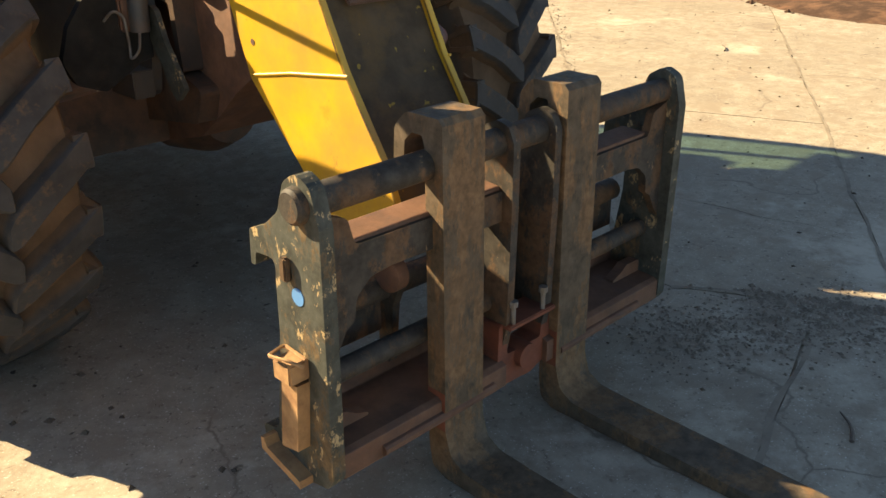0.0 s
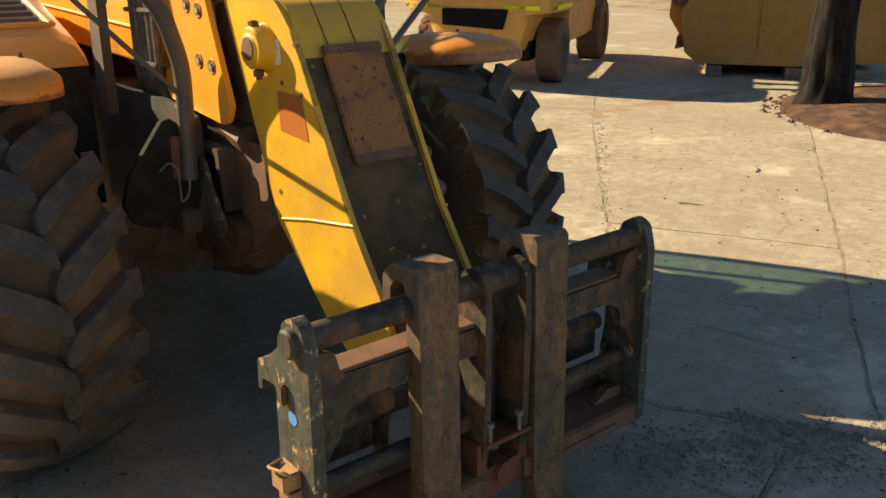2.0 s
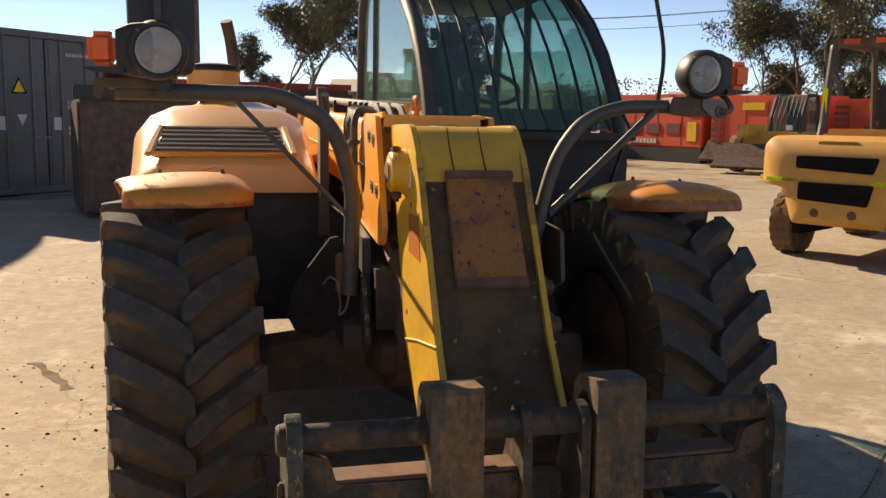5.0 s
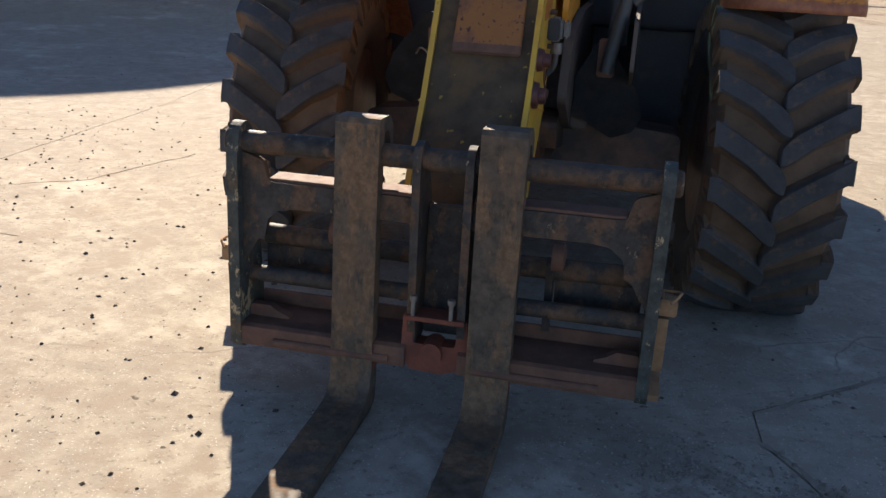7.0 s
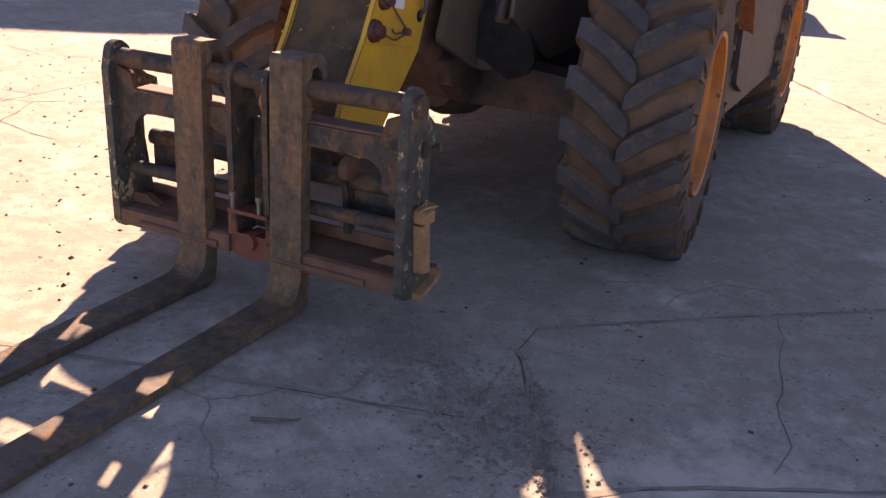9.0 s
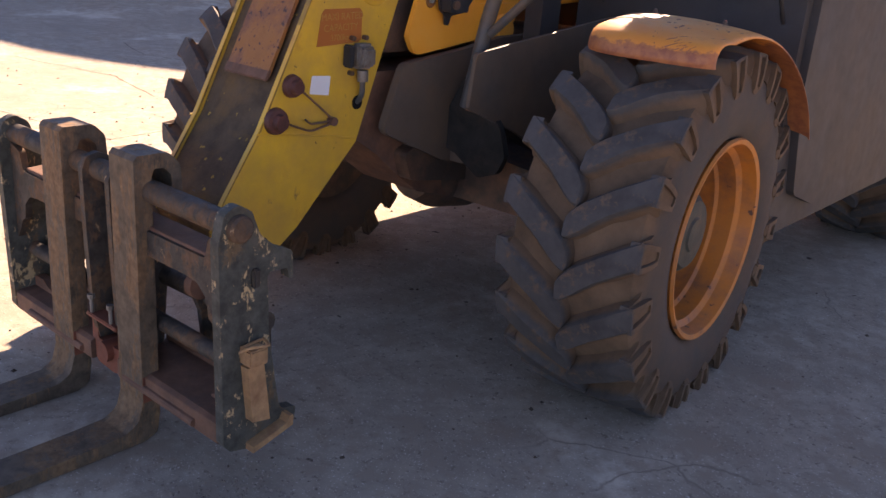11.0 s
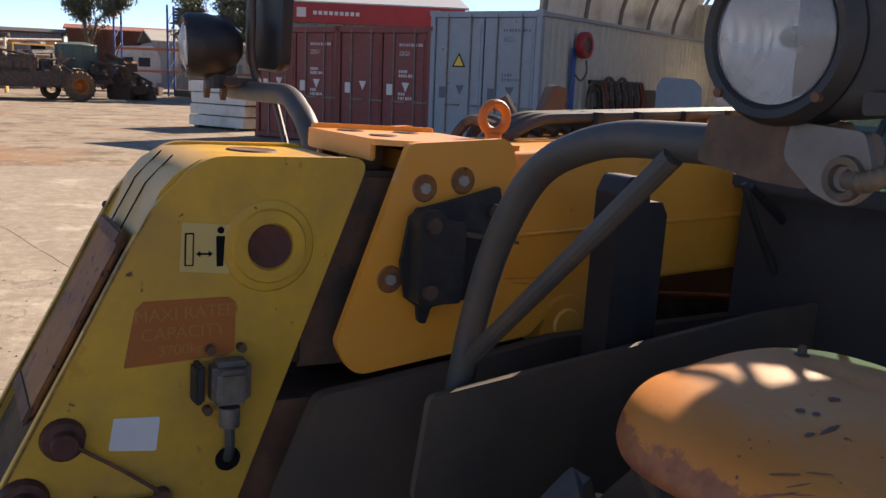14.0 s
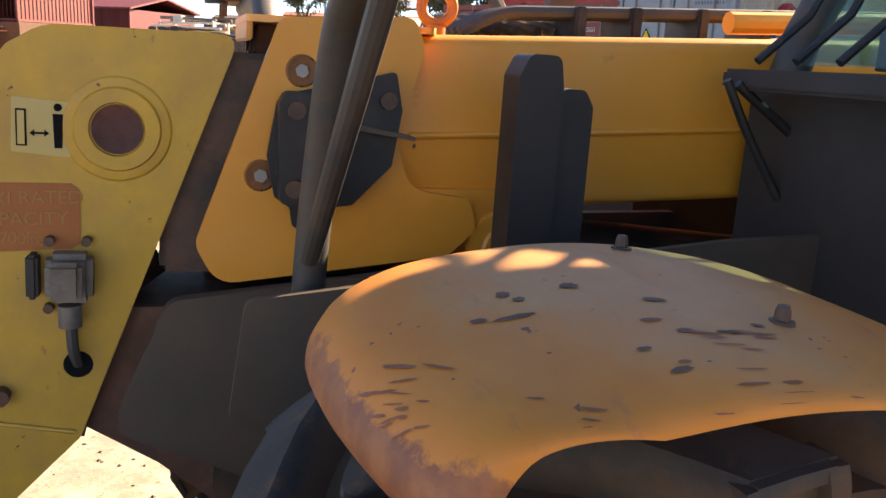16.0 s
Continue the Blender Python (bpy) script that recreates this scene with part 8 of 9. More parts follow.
# scrap beside the trailer, parked vehicles, site office and far sheds behind the rack
heap = random.Random(5)
sc = thing("scrap_pile", "dark pile of machine scrap and old tyres", "scrap pile", turned_to(-42.6, 6.9, 0.4, 0.92))
for k in range(16):
    bm = bmesh.new()
    x, y, z = heap.uniform(0.1, 1.9), heap.uniform(0, 1.5), heap.uniform(0.3, 1.95)
    z *= 1.0 - 0.45 * abs(x - 0.55)
    if k % 3 == 0:
        bm = tyre_mesh(0.42, 0.24, 0.24, 14, 0.02)
        z = max(z * 0.7, 0.42)
    elif k % 3 == 1:
        box(bm, (-0.35, -0.25, -0.2), (0.35, 0.25, 0.2))
    else:
        cyl(bm, (-0.6, 0, 0), (0.6, 0, 0), heap.uniform(0.05, 0.16), 10)
    rot = Matrix.Rotation(heap.uniform(0, 3), 4, "Z") @ Matrix.Rotation(heap.uniform(-0.5, 0.5), 4, "Y")
    bmesh.ops.transform(bm, matrix=Matrix.Translation((x, y, z)) @ rot, verts=bm.verts)
    part("old_tyre" if k % 3 == 0 else "scrap_block" if k % 3 == 1 else "scrap_pipe", bm, M["rubber"] if k % 3 == 0 else heap.choice([M["grease"], M["chassis"], M["rust"]]), sc, bevel=0.0)
part("scrap_base", boxed((0.1, 0.1, 0), (1.2, 1.5, 1.15)), M["grease"], sc, bevel=0.06)


def side_body(t, name, prof, y0, y1, mat, label=""):
    bm = bmesh.new()
    prism(bm, rounded(prof, 0.12), "y", y0, y1)
    return part(name, bm, mat, t, label, bevel=0.05)


def road_wheel(t, x, y, r):
    bm = tyre_mesh(r, 0.24, r * 0.55, 16, 0.015)
    bmesh.ops.transform(bm, matrix=Matrix.Translation((x, y, r)) @ Matrix.Rotation(radians(90), 4, "Z"), verts=bm.verts)
    tyre = part("tyre", bm, M["rubber"], t, smooth=True)
    bm = bmesh.new()
    turned(bm, [(0, -0.10), (r * 0.3, -0.10), (r * 0.5, -0.06), (r * 0.56, -0.11), (r * 0.56, 0.08), (0, 0.08)], (x, y, r), "y", 18)
    part("rim", bm, M["silver"], tyre, smooth=True)


cv = thing("caravan", "white parked caravan with a dark window band", "caravan", turned_to(-57.3, 9.7, 0.2, 0.98))
side_body(cv, "shell", [(0.0, 0.55), (0.0, 1.7), (0.45, 2.75), (2.3, 2.85), (2.75, 2.2), (2.8, 0.55)], 0.0, 2.1, M["whitepaint"])
for x in (0.45, 1.45):
    part("window", boxed((x, -0.03, 1.55), (x + 0.7, -0.002, 2.1)), M["black"], cv, bevel=0.01)
for y in (0.1, 2.0):
    road_wheel(cv, 1.4, y, 0.33)
tk = thing("service_truck", "white cab-over service truck with a tray body", "truck", turned_to(-61.0, 5.0, 0.15, 0.99))
side_body(tk, "cab", [(0.0, 0.75), (0.0, 2.0), (0.25, 3.0), (1.75, 3.05), (1.8, 0.75)], 0.0, 2.2, M["whitepaint"])
part("side_window", boxed((0.35, -0.03, 2.0), (1.2, -0.002, 2.65)), M["black"], tk, bevel=0.01)
part("grille", boxed((-0.03, 0.3, 0.95), (-0.002, 1.9, 1.5)), M["chassis"], tk)
part("tray", boxed((2.0, 0.0, 1.1), (4.9, 2.2, 1.25)), M["silver"], tk, bevel=0.02)
part("tool_locker", boxed((2.1, 0.1, 1.25), (3.3, 2.1, 2.3)), M["whitepaint"], tk, bevel=0.04)
part("chassis_rail", boxed((0.2, 0.6, 0.6), (4.8, 1.6, 0.8)), M["chassis"], tk)
for x in (0.9, 3.7):
    for y in (0.12, 2.08):
        road_wheel(tk, x, y, 0.46)
of = thing("site_office", "white portable site office with a blue door", "site office", turned_to(-57.6, 13.5, 0.74, 0.67))
bm = bmesh.new()
wave_wall(bm, 5.6, 2.5, 0.3, 0.04, 0.15, "x", 0.0, -1)
bmesh.ops.solidify(bm, geom=bm.faces, thickness=0.02)
part("front_wall", bm, M["whitepaint"], of)
part("body", boxed((0, 0.05, 0.15), (5.6, 2.4, 2.65)), M["whitepaint"], of, bevel=0.03)
part("skid", boxed((0.1, 0.1, 0), (5.5, 2.3, 0.15)), M["chassis"], of)
part("door", boxed((2.2, -0.09, 0.2), (3.3, -0.045, 2.35)), M["rackblue"], of, "blue door")
shed("long_shed", "distant brick-red shed behind the racking", -77.6, 9.4, 0.15, 0.99, 14, 6, 4.3, M["brickred"], M["brickred"], 0.4)
shed("long_shed", "distant dark blue-roofed shed", -79.9, 3.6, 0.15, 0.99, 5.6, 6, 3.9, M["chassis"], M["shed"], 0.35)

# cluttered pipe racks and parts far off to the west
junk = random.Random(11)
for k in range(26):
    a = junk.uniform(-118, -84)
    d = junk.uniform(49, 66)
    x, y = az(a, d, 1.6, 0.9)
    t = thing("parts_rack", "dusty rack of pipes and scrap parts", "parts rack", turned_to(x, y, junk.gauss(0, 1), junk.gauss(0, 1)), group="scrap racks")
    w, h = junk.uniform(2, 4.5), junk.uniform(1.2, 2.9)
    paint = junk.choice([M["rackorange"], M["machine"], M["rust"], M["whitepaint"], M["greentank"], M["ctr_cream"]])
    for xx in (0, w):
        for yy in (0, 1.2):
            part("post", boxed((xx - 0.05, yy - 0.05, 0), (xx + 0.05, yy + 0.05, h)), paint, t)
    for j in range(2):
        z = h * (0.45 + 0.5 * j)
        part("shelf", boxed((0, 0, z), (w, 1.2, z + 0.08)), paint, t)
        for q in range(4):
            bm = bmesh.new()
            if junk.random() < 0.5:
                cyl(bm, (junk.uniform(-0.5, 0.3), 0.15 + 0.28 * q, z + 0.2), (w + junk.uniform(-0.3, 0.8), 0.15 + 0.28 * q, z + 0.2 + junk.uniform(-0.05, 0.2)), junk.uniform(0.04, 0.12), 8)
                part("pipe", bm, junk.choice([M["whitepaint"], M["rust"], M["silver"], M["hose"]]), t)
            else:
                x0 = junk.uniform(0, w - 0.6)
                box(bm, (x0, 0.2 * q, z + 0.08), (x0 + junk.uniform(0.3, 0.8), 0.2 * q + 0.3, z + junk.uniform(0.2, 0.6)))
                part("crate", bm, junk.choice([M["whitepaint"], M["rust"], M["machine"], M["chassis"]]), t, bevel=0.02)


# ---- forklift ----
FK = turned_to(6.72, 7.14, 0.5, -0.865)
fk = thing("forklift", "large yellow forklift seen from its counterweight end", "forklift", FK)
# local x to its right, local y ahead
bm = bmesh.new()
rows = []
for y, w, z0, z1 in ((-0.80, 0.62, 0.62, 1.22), (-0.78, 0.78, 0.52, 1.34), (-0.70, 0.90, 0.45, 1.42), (-0.45, 0.97, 0.42, 1.46), (0.1, 0.98, 0.42, 1.47), (0.35, 0.98, 0.45, 1.46)):
    rows.append([(x, y, z) for x, z in rounded([(-w, 0.90), (-w * 0.72, 0.86), (-w * 0.58, z0), (w * 0.58, z0), (w * 0.72, 0.86), (w, 0.90), (w, z1), (-w, z1)], [0.05, 0.1, 0.08, 0.08, 0.1, 0.05, 0.13, 0.13])])
loft(bm, rows)
part("counterweight", bm, M["forktan"], fk, "rounded yellow counterweight", smooth=True)
for z0, z1, w in ((1.06, 1.24, 0.46), (0.70, 0.94, 0.42)):
    bm = bmesh.new()
    prism(bm, rounded([(-w, z0 + 0.04), (w - 0.06, z0), (w, z1), (-w, z1)], 0.03), "y", -0.815, -0.775)
    part("air_slot", bm, M["ink"], fk, "dark air slot")
for x0, x1 in ((-0.80, -0.40), (0.36, 0.80)):
    bm = bmesh.new()
    box(bm, (x0, -0.80, 0.935), (x1, -0.772, 0.985))
    part("reflective_tape", bm, M["hivis"], fk, "fluorescent yellow tape")
for sx in (-1, 1):
    part("reflective_tape", boxed((sx * 0.975, -0.6, 0.935), (sx * 0.985, 0.2, 0.985)), M["hivis"], fk)
for x in (-0.22, 0.2):
    bm = bmesh.new()
    turned(bm, [(0, -0.80), (0.05, -0.80), (0.055, -0.79), (0.055, -0.75)], (x, 0, 0.60), "y", 16)
    part("tow_socket", bm, M["rust"], fk)
bm = bmesh.new()
prism(bm, rounded([(-0.25, 1.33), (0.2, 1.33), (0.2, 1.41), (-0.25, 1.41)], 0.035), "y", -0.745, -0.70)
part("maker_badge", bm, M["bucketp"], fk)
part("engine_cover", boxed((-0.62, 0.2, 1.1), (0.62, 1.4, 1.55)), M["forktan"], fk, bevel=0.06)
part("side_frame", boxed((-0.92, 0.3, 0.45), (-0.5, 2.2, 0.98)), M["forktan"], fk, bevel=0.04)
part("side_frame", boxed((0.5, 0.3, 0.45), (0.92, 2.2, 0.98)), M["forktan"], fk, bevel=0.04)
part("seat", boxed((-0.28, 1.0, 1.5), (0.28, 1.55, 1.65)), M["black"], fk, bevel=0.05)
part("seat_back", boxed((-0.28, 0.92, 1.6), (0.28, 1.06, 2.1)), M["black"], fk, bevel=0.05)
for sx in (-1, 1):
    bm = bmesh.new()
    tube(bm, [(sx * 0.74, 0.42, 1.35), (sx * 0.735, 0.50, 1.6), (sx * 0.70, 0.58, 2.57), (sx * 0.70, 0.66, 2.62)], 0.05, 8, bend=0.06)
    part("guard_post", bm, M["tube"], fk, "grey guard post", smooth=True)
    part("post_tape", boxed((sx * 0.725 - 0.03, 0.475, 1.70), (sx * 0.725 + 0.03, 0.505, 2.05)), M["hivis"], fk)
    bm = bmesh.new()
    tube(bm, [(sx * 0.70, 0.6, 2.62), (sx * 0.70, 1.95, 2.62), (sx * 0.72, 2.25, 1.0)], 0.045, 8, bend=0.15)
    part("guard_frame", bm, M["chassis"], fk, smooth=True)
    bm = bmesh.new()
    tube(bm, [(sx * 0.22, 2.42, 0.3), (sx * 0.22, 2.42, 2.58)], 0.10, 6)
    part("mast_rail", bm, M["black"], fk)
for k in range(5):
    part("roof_slat", boxed((-0.70, 0.65 + 0.28 * k, 2.61), (0.70, 0.72 + 0.28 * k, 2.64)), M["chassis"], fk)
part("guard_beam", boxed((-0.74, 0.55, 2.59), (0.74, 0.63, 2.66)), M["chassis"], fk, bevel=0.01)
for x0, x1, mt in ((-0.56, -0.36, "genset"), (-0.18, 0.26, "amber"), (0.52, 0.68, "amber")):
    part("rear_light", boxed((x0, 0.52, 2.595), (x1, 0.55, 2.655)), M[mt], fk, bevel=0.005)
bm = bmesh.new()
turned(bm, [(0, 0.10), (0.05, 0.09), (0.06, 0), (0, 0)], (0.5, 0.75, 2.66), "z", 12)
part("beacon", bm, M["amber"], fk)


def plain_wheel(name, x, y, r, w, parent, nub=20):
    bm = bmesh.new()
    turned(bm, [(r * 0.55, -w / 2), (r * 0.93, -w / 2), (r * 0.98, -w * 0.42), (r * 0.985, w * 0.42), (r * 0.93, w / 2), (r * 0.55, w / 2)], (x, y, r), "x", 36, closed=True)
    ob = part(name, bm, M["rubber"], parent, "black industrial tyre with block tread", smooth=True)
    bm = bmesh.new()
    turned(bm, [(0, -w * 0.3), (r * 0.3, -w * 0.3), (r * 0.5, -w * 0.4), (r * 0.56, -w * 0.46), (r * 0.56, w * 0.46), (r * 0.5, w * 0.4), (r * 0.3, w * 0.3), (0, w * 0.3)], (x, y, r), "x", 24)
    part("wheel_disc", bm, M["chassis"], ob, smooth=True)
    lug = None
    for k in range(nub):
        for sx in (-1, 1):
            if lug is None or sx not in lug:
                bm = bmesh.new()
                p = []
                for dx, da in ((0.02, 0.10), (w * 0.30, -0.02), (w * 0.46, 0.08)):
                    p.append([(sx * dx, rr * math.sin(da + sp), rr * math.cos(da + sp)) for rr, sp in ((r * 0.96, -0.09), (r * 1.0, -0.07), (r * 1.0, 0.07), (r * 0.96, 0.09))])
                loft(bm, p)
                first = part("tread_block", bm, M["rubber"], ob)
                lug = {**(lug or {}), sx: first.data}
                bpy.data.objects.remove(first)
            block = new("tread_block", lug[sx])
            block.parent = ob
            block.matrix_basis = Matrix.Translation((x, y, r)) @ Matrix.Rotation(2 * math.pi * k / nub, 4, "X")
    return ob


for sx in (-1, 1):
    plain_wheel("rear_tyre", sx * 0.80, 0.0, 0.40, 0.28, fk)
    plain_wheel("front_tyre", sx * 0.85, 2.45, 0.46, 0.34, fk)
    part("wheel_well", boxed((sx * 0.50, -0.48, 0.3), (sx * 0.60, 0.5, 0.95)), M["ink"], fk)

# ---- loader bucket ----
bk = thing("loader_bucket", "large yellow loader bucket standing on timber", "bucket", turned_to(8.80, 5.75, 0.57, -0.82))
prof = [(0.0, 0.85), (0.10, 0.30), (0.28, 0.16), (1.5, 0.16), (2.6, 0.25), (2.68, 0.9), (2.45, 1.72), (1.6, 1.52), (0.95, 1.44), (0.62, 1.34), (0.30, 1.14)]
for y0 in (0.0, 2.6):
    bm = bmesh.new()
    prism(bm, rounded(prof, [0.2, 0.1, 0.15, 0, 0.03, 0.05, 0.05, 0.06, 0.05, 0.2, 0.2]), "y", y0, y0 + 0.05)
    cheek = part("side_cheek", bm, M["bucketp"], bk, "worn yellow bucket side plate", bevel=0.01)
    part("wear_plate", boxed((1.02, y0 - 0.02, 0.30), (1.42, y0 + 0.01, 1.02)), M["bucketp"], cheek, bevel=0.01)
    bm = bmesh.new()
    prism(bm, rounded([(-0.14, 0.75), (-0.12, 1.15), (0.05, 1.15), (0.20, 1.36), (0.45, 1.45), (0.5, 1.34), (0.2, 1.0), (0.1, 0.35), (-0.05, 0.30), (0.02, 0.5)], 0.04), "y", y0 + 0.25, y0 + 0.33)
    part("hinge_ear", bm, M["bucketp"], bk, bevel=0.01)
    for yy, zz in ((-0.02, 0.98), (0.08, 0.45)):
        bm = bmesh.new()
        turned(bm, [(0.05, -0.02), (0.10, -0.02), (0.10, 0.12), (0.05, 0.12)], (yy, y0 + 0.22, zz), "y", 18, closed=True)
        part("pin_ring", bm, M["rust"], bk)
bm = bmesh.new()
rows = []
line = [(2.6, 0.27), (1.5, 0.18), (0.4, 0.17), (0.18, 0.3), (0.06, 0.85), (0.34, 1.12), (0.7, 1.30), (1.1, 1.34)]
for y in (0.04, 2.62):
    rows.append([(x, y, z) for x, z in line])
loft(bm, rows, False, False)
bmesh.ops.solidify(bm, geom=bm.faces, thickness=0.03)
part("shell", bm, M["bucketp"], bk, smooth=True)
for x in (0.4, 1.4, 2.2):
    part("timber", boxed((x, -0.1, 0.0), (x + 0.2, 2.8, 0.15)), M["bark"], bk)

# ---- crane, boom lift, distant machines ----
def far_loader(x, y, ux, uy, paint, label, name="compact_loader"):
    """A small telehandler far off: body, cab with bars, bucket and wheels."""
    t = thing(name, label, "loader", turned_to(x, y, ux, uy), group="parked loaders")
    bm = bmesh.new()
    prism(bm, rounded([(-0.9, 0.6), (-0.9, 1.25), (0.9, 1.25), (0.9, 0.6)], 0.1), "y", 0.4, 3.6)
    part("body", bm, paint, t, bevel=0.05)
    bm = bmesh.new()
    prism(bm, rounded([(0.9, 1.2), (1.0, 1.7), (1.5, 2.35), (2.7, 2.4), (2.9, 1.2)], 0.15), "x", -0.05, 0.85)
    part("cab_glass", bm, M["cabglass"], t)
    for xx in (-0.05, 0.85):
        bm = bmesh.new()
        tube(bm, [(xx, 0.9, 1.2), (xx, 1.0, 1.7), (xx, 1.5, 2.35), (xx, 2.7, 2.4), (xx, 2.9, 1.2)], 0.06, 6, bend=0.2)
        part("cab_pillar", bm, M["black"], t)
    for k in range(6):
        bm = bmesh.new()
        tube(bm, [(0.05 + 0.14 * k, 0.85, 1.2), (0.05 + 0.14 * k, 0.95, 1.7), (0.05 + 0.14 * k, 1.45, 2.35)], 0.015, 5)
        part("guard_bar", bm, M["black"], t)
    part("seat", boxed((0.15, 1.9, 1.2), (0.65, 2.4, 1.9)), M["black"], t, bevel=0.08)
    part("boom", boxed((-0.6, -0.3, 1.1), (-0.25, 3.4, 1.45)), paint, t, bevel=0.04)
    bm = bmesh.new()
    prism(bm, rounded([(-1.2, 0.15), (-0.2, 0.1), (-0.15, 0.75), (-0.3, 0.9), (-0.75, 0.5), (-1.25, 0.22)], 0.05), "x", -1.05, 1.05)
    part("bucket", bm, M["grease"], t, "dark worn bucket", bevel=0.02)
    for xx in (-0.85, 0.85):
        for yy in (0.6, 3.1):
            bm = bmesh.new()
            turned(bm, [(0, -0.2), (0.3, -0.2), (0.55, -0.18), (0.58, 0), (0.55, 0.18), (0.3, 0.2), (0, 0.2)], (xx, yy, 0.56), "x", 20)
            part("wheel", bm, M["rubber"], t)
    for xx in (-0.5, 0.6):
        part("lamp", boxed((xx, 0.36, 1.3), (xx + 0.18, 0.42, 1.45)), M["reflector"], t)
    return t


far_loader(21.5, 18.2, 0.62, -0.78, M["machine"], "distant yellow loader with a barred cab and dark bucket")
far_loader(15.2, 21.8, 0.62, -0.78, M["machine"], "distant yellow loader partly hidden by the forklift")
far_loader(17.6, 26.6, 0.62, -0.78, M["genset"], "distant red loader among parked machines")
cr = thing("crane", "yellow mobile crane with a raised lattice-free jib", "crane", turned_to(26.4, 17.3, 0.62, -0.78))
part("carrier", boxed((-0.6, -0.8, 0.75), (2.6, 5.0, 1.25)), M["chassis"], cr, bevel=0.05)
part("turntable_housing", boxed((-0.6, -1.0, 1.3), (2.3, 2.6, 2.45)), M["orange"], cr, "yellow upper works", bevel=0.12)
part("side_panel", boxed((0.2, -1.03, 1.45), (0.9, -0.98, 2.3)), M["orange"], cr, bevel=0.02)
bm = bmesh.new()
tube(bm, [(0.70, 0.5, 2.2), (0.72, 0.4, 6.0), (0.78, 0.2, 12.0)], [0.26, 0.24, 0.20], 4)
part("jib", bm, M["machine"], cr, "raised telescopic jib")
bm = bmesh.new()
cyl(bm, (0.55, 0.2, 2.3), (0.95, 0.0, 5.0), 0.10, 10)
part("ram", bm, M["black"], cr)
for xx in (-0.5, 2.4):
    for yy in (-0.3, 1.2, 3.6):
        plain_wheel("tyre", xx, yy, 0.55, 0.4, cr, 16)
bl = thing("boom_lift", "orange work platform raised on a mast", "boom lift", turned_to(18.4, 18.9, 0.62, -0.78))
part("base", boxed((-0.9, -0.9, 0.35), (0.9, 1.6, 1.1)), M["forktan"], bl, bevel=0.08)
bm = bmesh.new()
tube(bm, [(0, 0, 1.0), (0.0, 0, 4.7)], 0.12, 4)
part("mast", bm, M["forktan"], bl)
part("platform_floor", boxed((-1.1, -0.6, 4.55), (1.1, 0.6, 4.75)), M["forktan"], bl, "orange platform floor", bevel=0.02)
for x in (-1.05, -0.35, 0.35, 1.05):
    for y in (-0.55, 0.55):
        part("rail_post", boxed((x - 0.025, y - 0.025, 4.7), (x + 0.025, y + 0.025, 5.8)), M["forktan"], bl)
for z in (5.15, 5.75):
    for y in (-0.55, 0.55):
        part("rail", boxed((-1.08, y - 0.025, z), (1.08, y + 0.025, z + 0.05)), M["forktan"], bl)
part("control_box", boxed((-0.2, -0.75, 4.8), (0.3, -0.55, 5.5)), M["black"], bl, bevel=0.03)
for sx in (-1, 1):
    for yy in (-0.6, 1.2):
        plain_wheel("tyre", sx * 0.85, yy, 0.36, 0.25, bl, 14)

# generator sets
def genset(x0, y0, x1, y1, h, n=1):
    u = Vector((x1 - x0, y1 - y0, 0))
    w = u.length
    t = thing("generator_set", "red enclosed generator set on a black skid base", "generator", turned_to(x0, y0, u.x, u.y), group="generator sets")
    part("skid", boxed((0, 0, 0), (w, 2.2, 0.55)), M["black"], t, bevel=0.03)
    part("canopy", boxed((0.02, 0.02, 0.55), (w - 0.02, 2.18, h)), M["genset"], t, "red steel canopy", bevel=0.05)
    for k in range(3):
        x = w * (0.30 + 0.19 * k)
        part("grille", boxed((x, -0.01, 1.05), (x + 0.7, 0.03, 1.45)), M["darkred"], t, bevel=0.01)
    for k in range(4):
        part("door_seam", boxed((w * (0.15 + 0.22 * k), 0.012, 0.65), (w * (0.15 + 0.22 * k) + 0.025, 0.03, h - 0.15)), M["darkred"], t)
    part("window", boxed((w - 0.75, -0.01, 1.7), (w - 0.25, 0.03, 2.2)), M["dustglass"], t, bevel=0.02)
    part("hazard_panel", boxed((w - 0.72, -0.005, 0.8), (w - 0.3, 0.03, 1.5)), M["warn"], t)
    part("logo_block", boxed((w * 0.34, -0.01, 1.95), (w * 0.56, 0.03, 2.2)), M["warn"], t)
    for k in range(8):
        part("number_bar", boxed((w * 0.33 + 0.19 * k, -0.01, 0.68), (w * 0.33 + 0.12 + 0.19 * k, 0.03, 0.84)), M["marks"], t)
    for k in range(7):
        part("louvre_slat", boxed((0.08, -0.012, 0.8 + 0.2 * k), (0.5, 0.03, 0.9 + 0.2 * k)), M["darkred"], t)
    return t


genset(14.9, 32.8, 16.6, 27.5, 2.55)
genset(16.7, 27.2, 18.1, 23.4, 2.45)
genset(18.4, 22.8, 19.8, 19.6, 2.3)


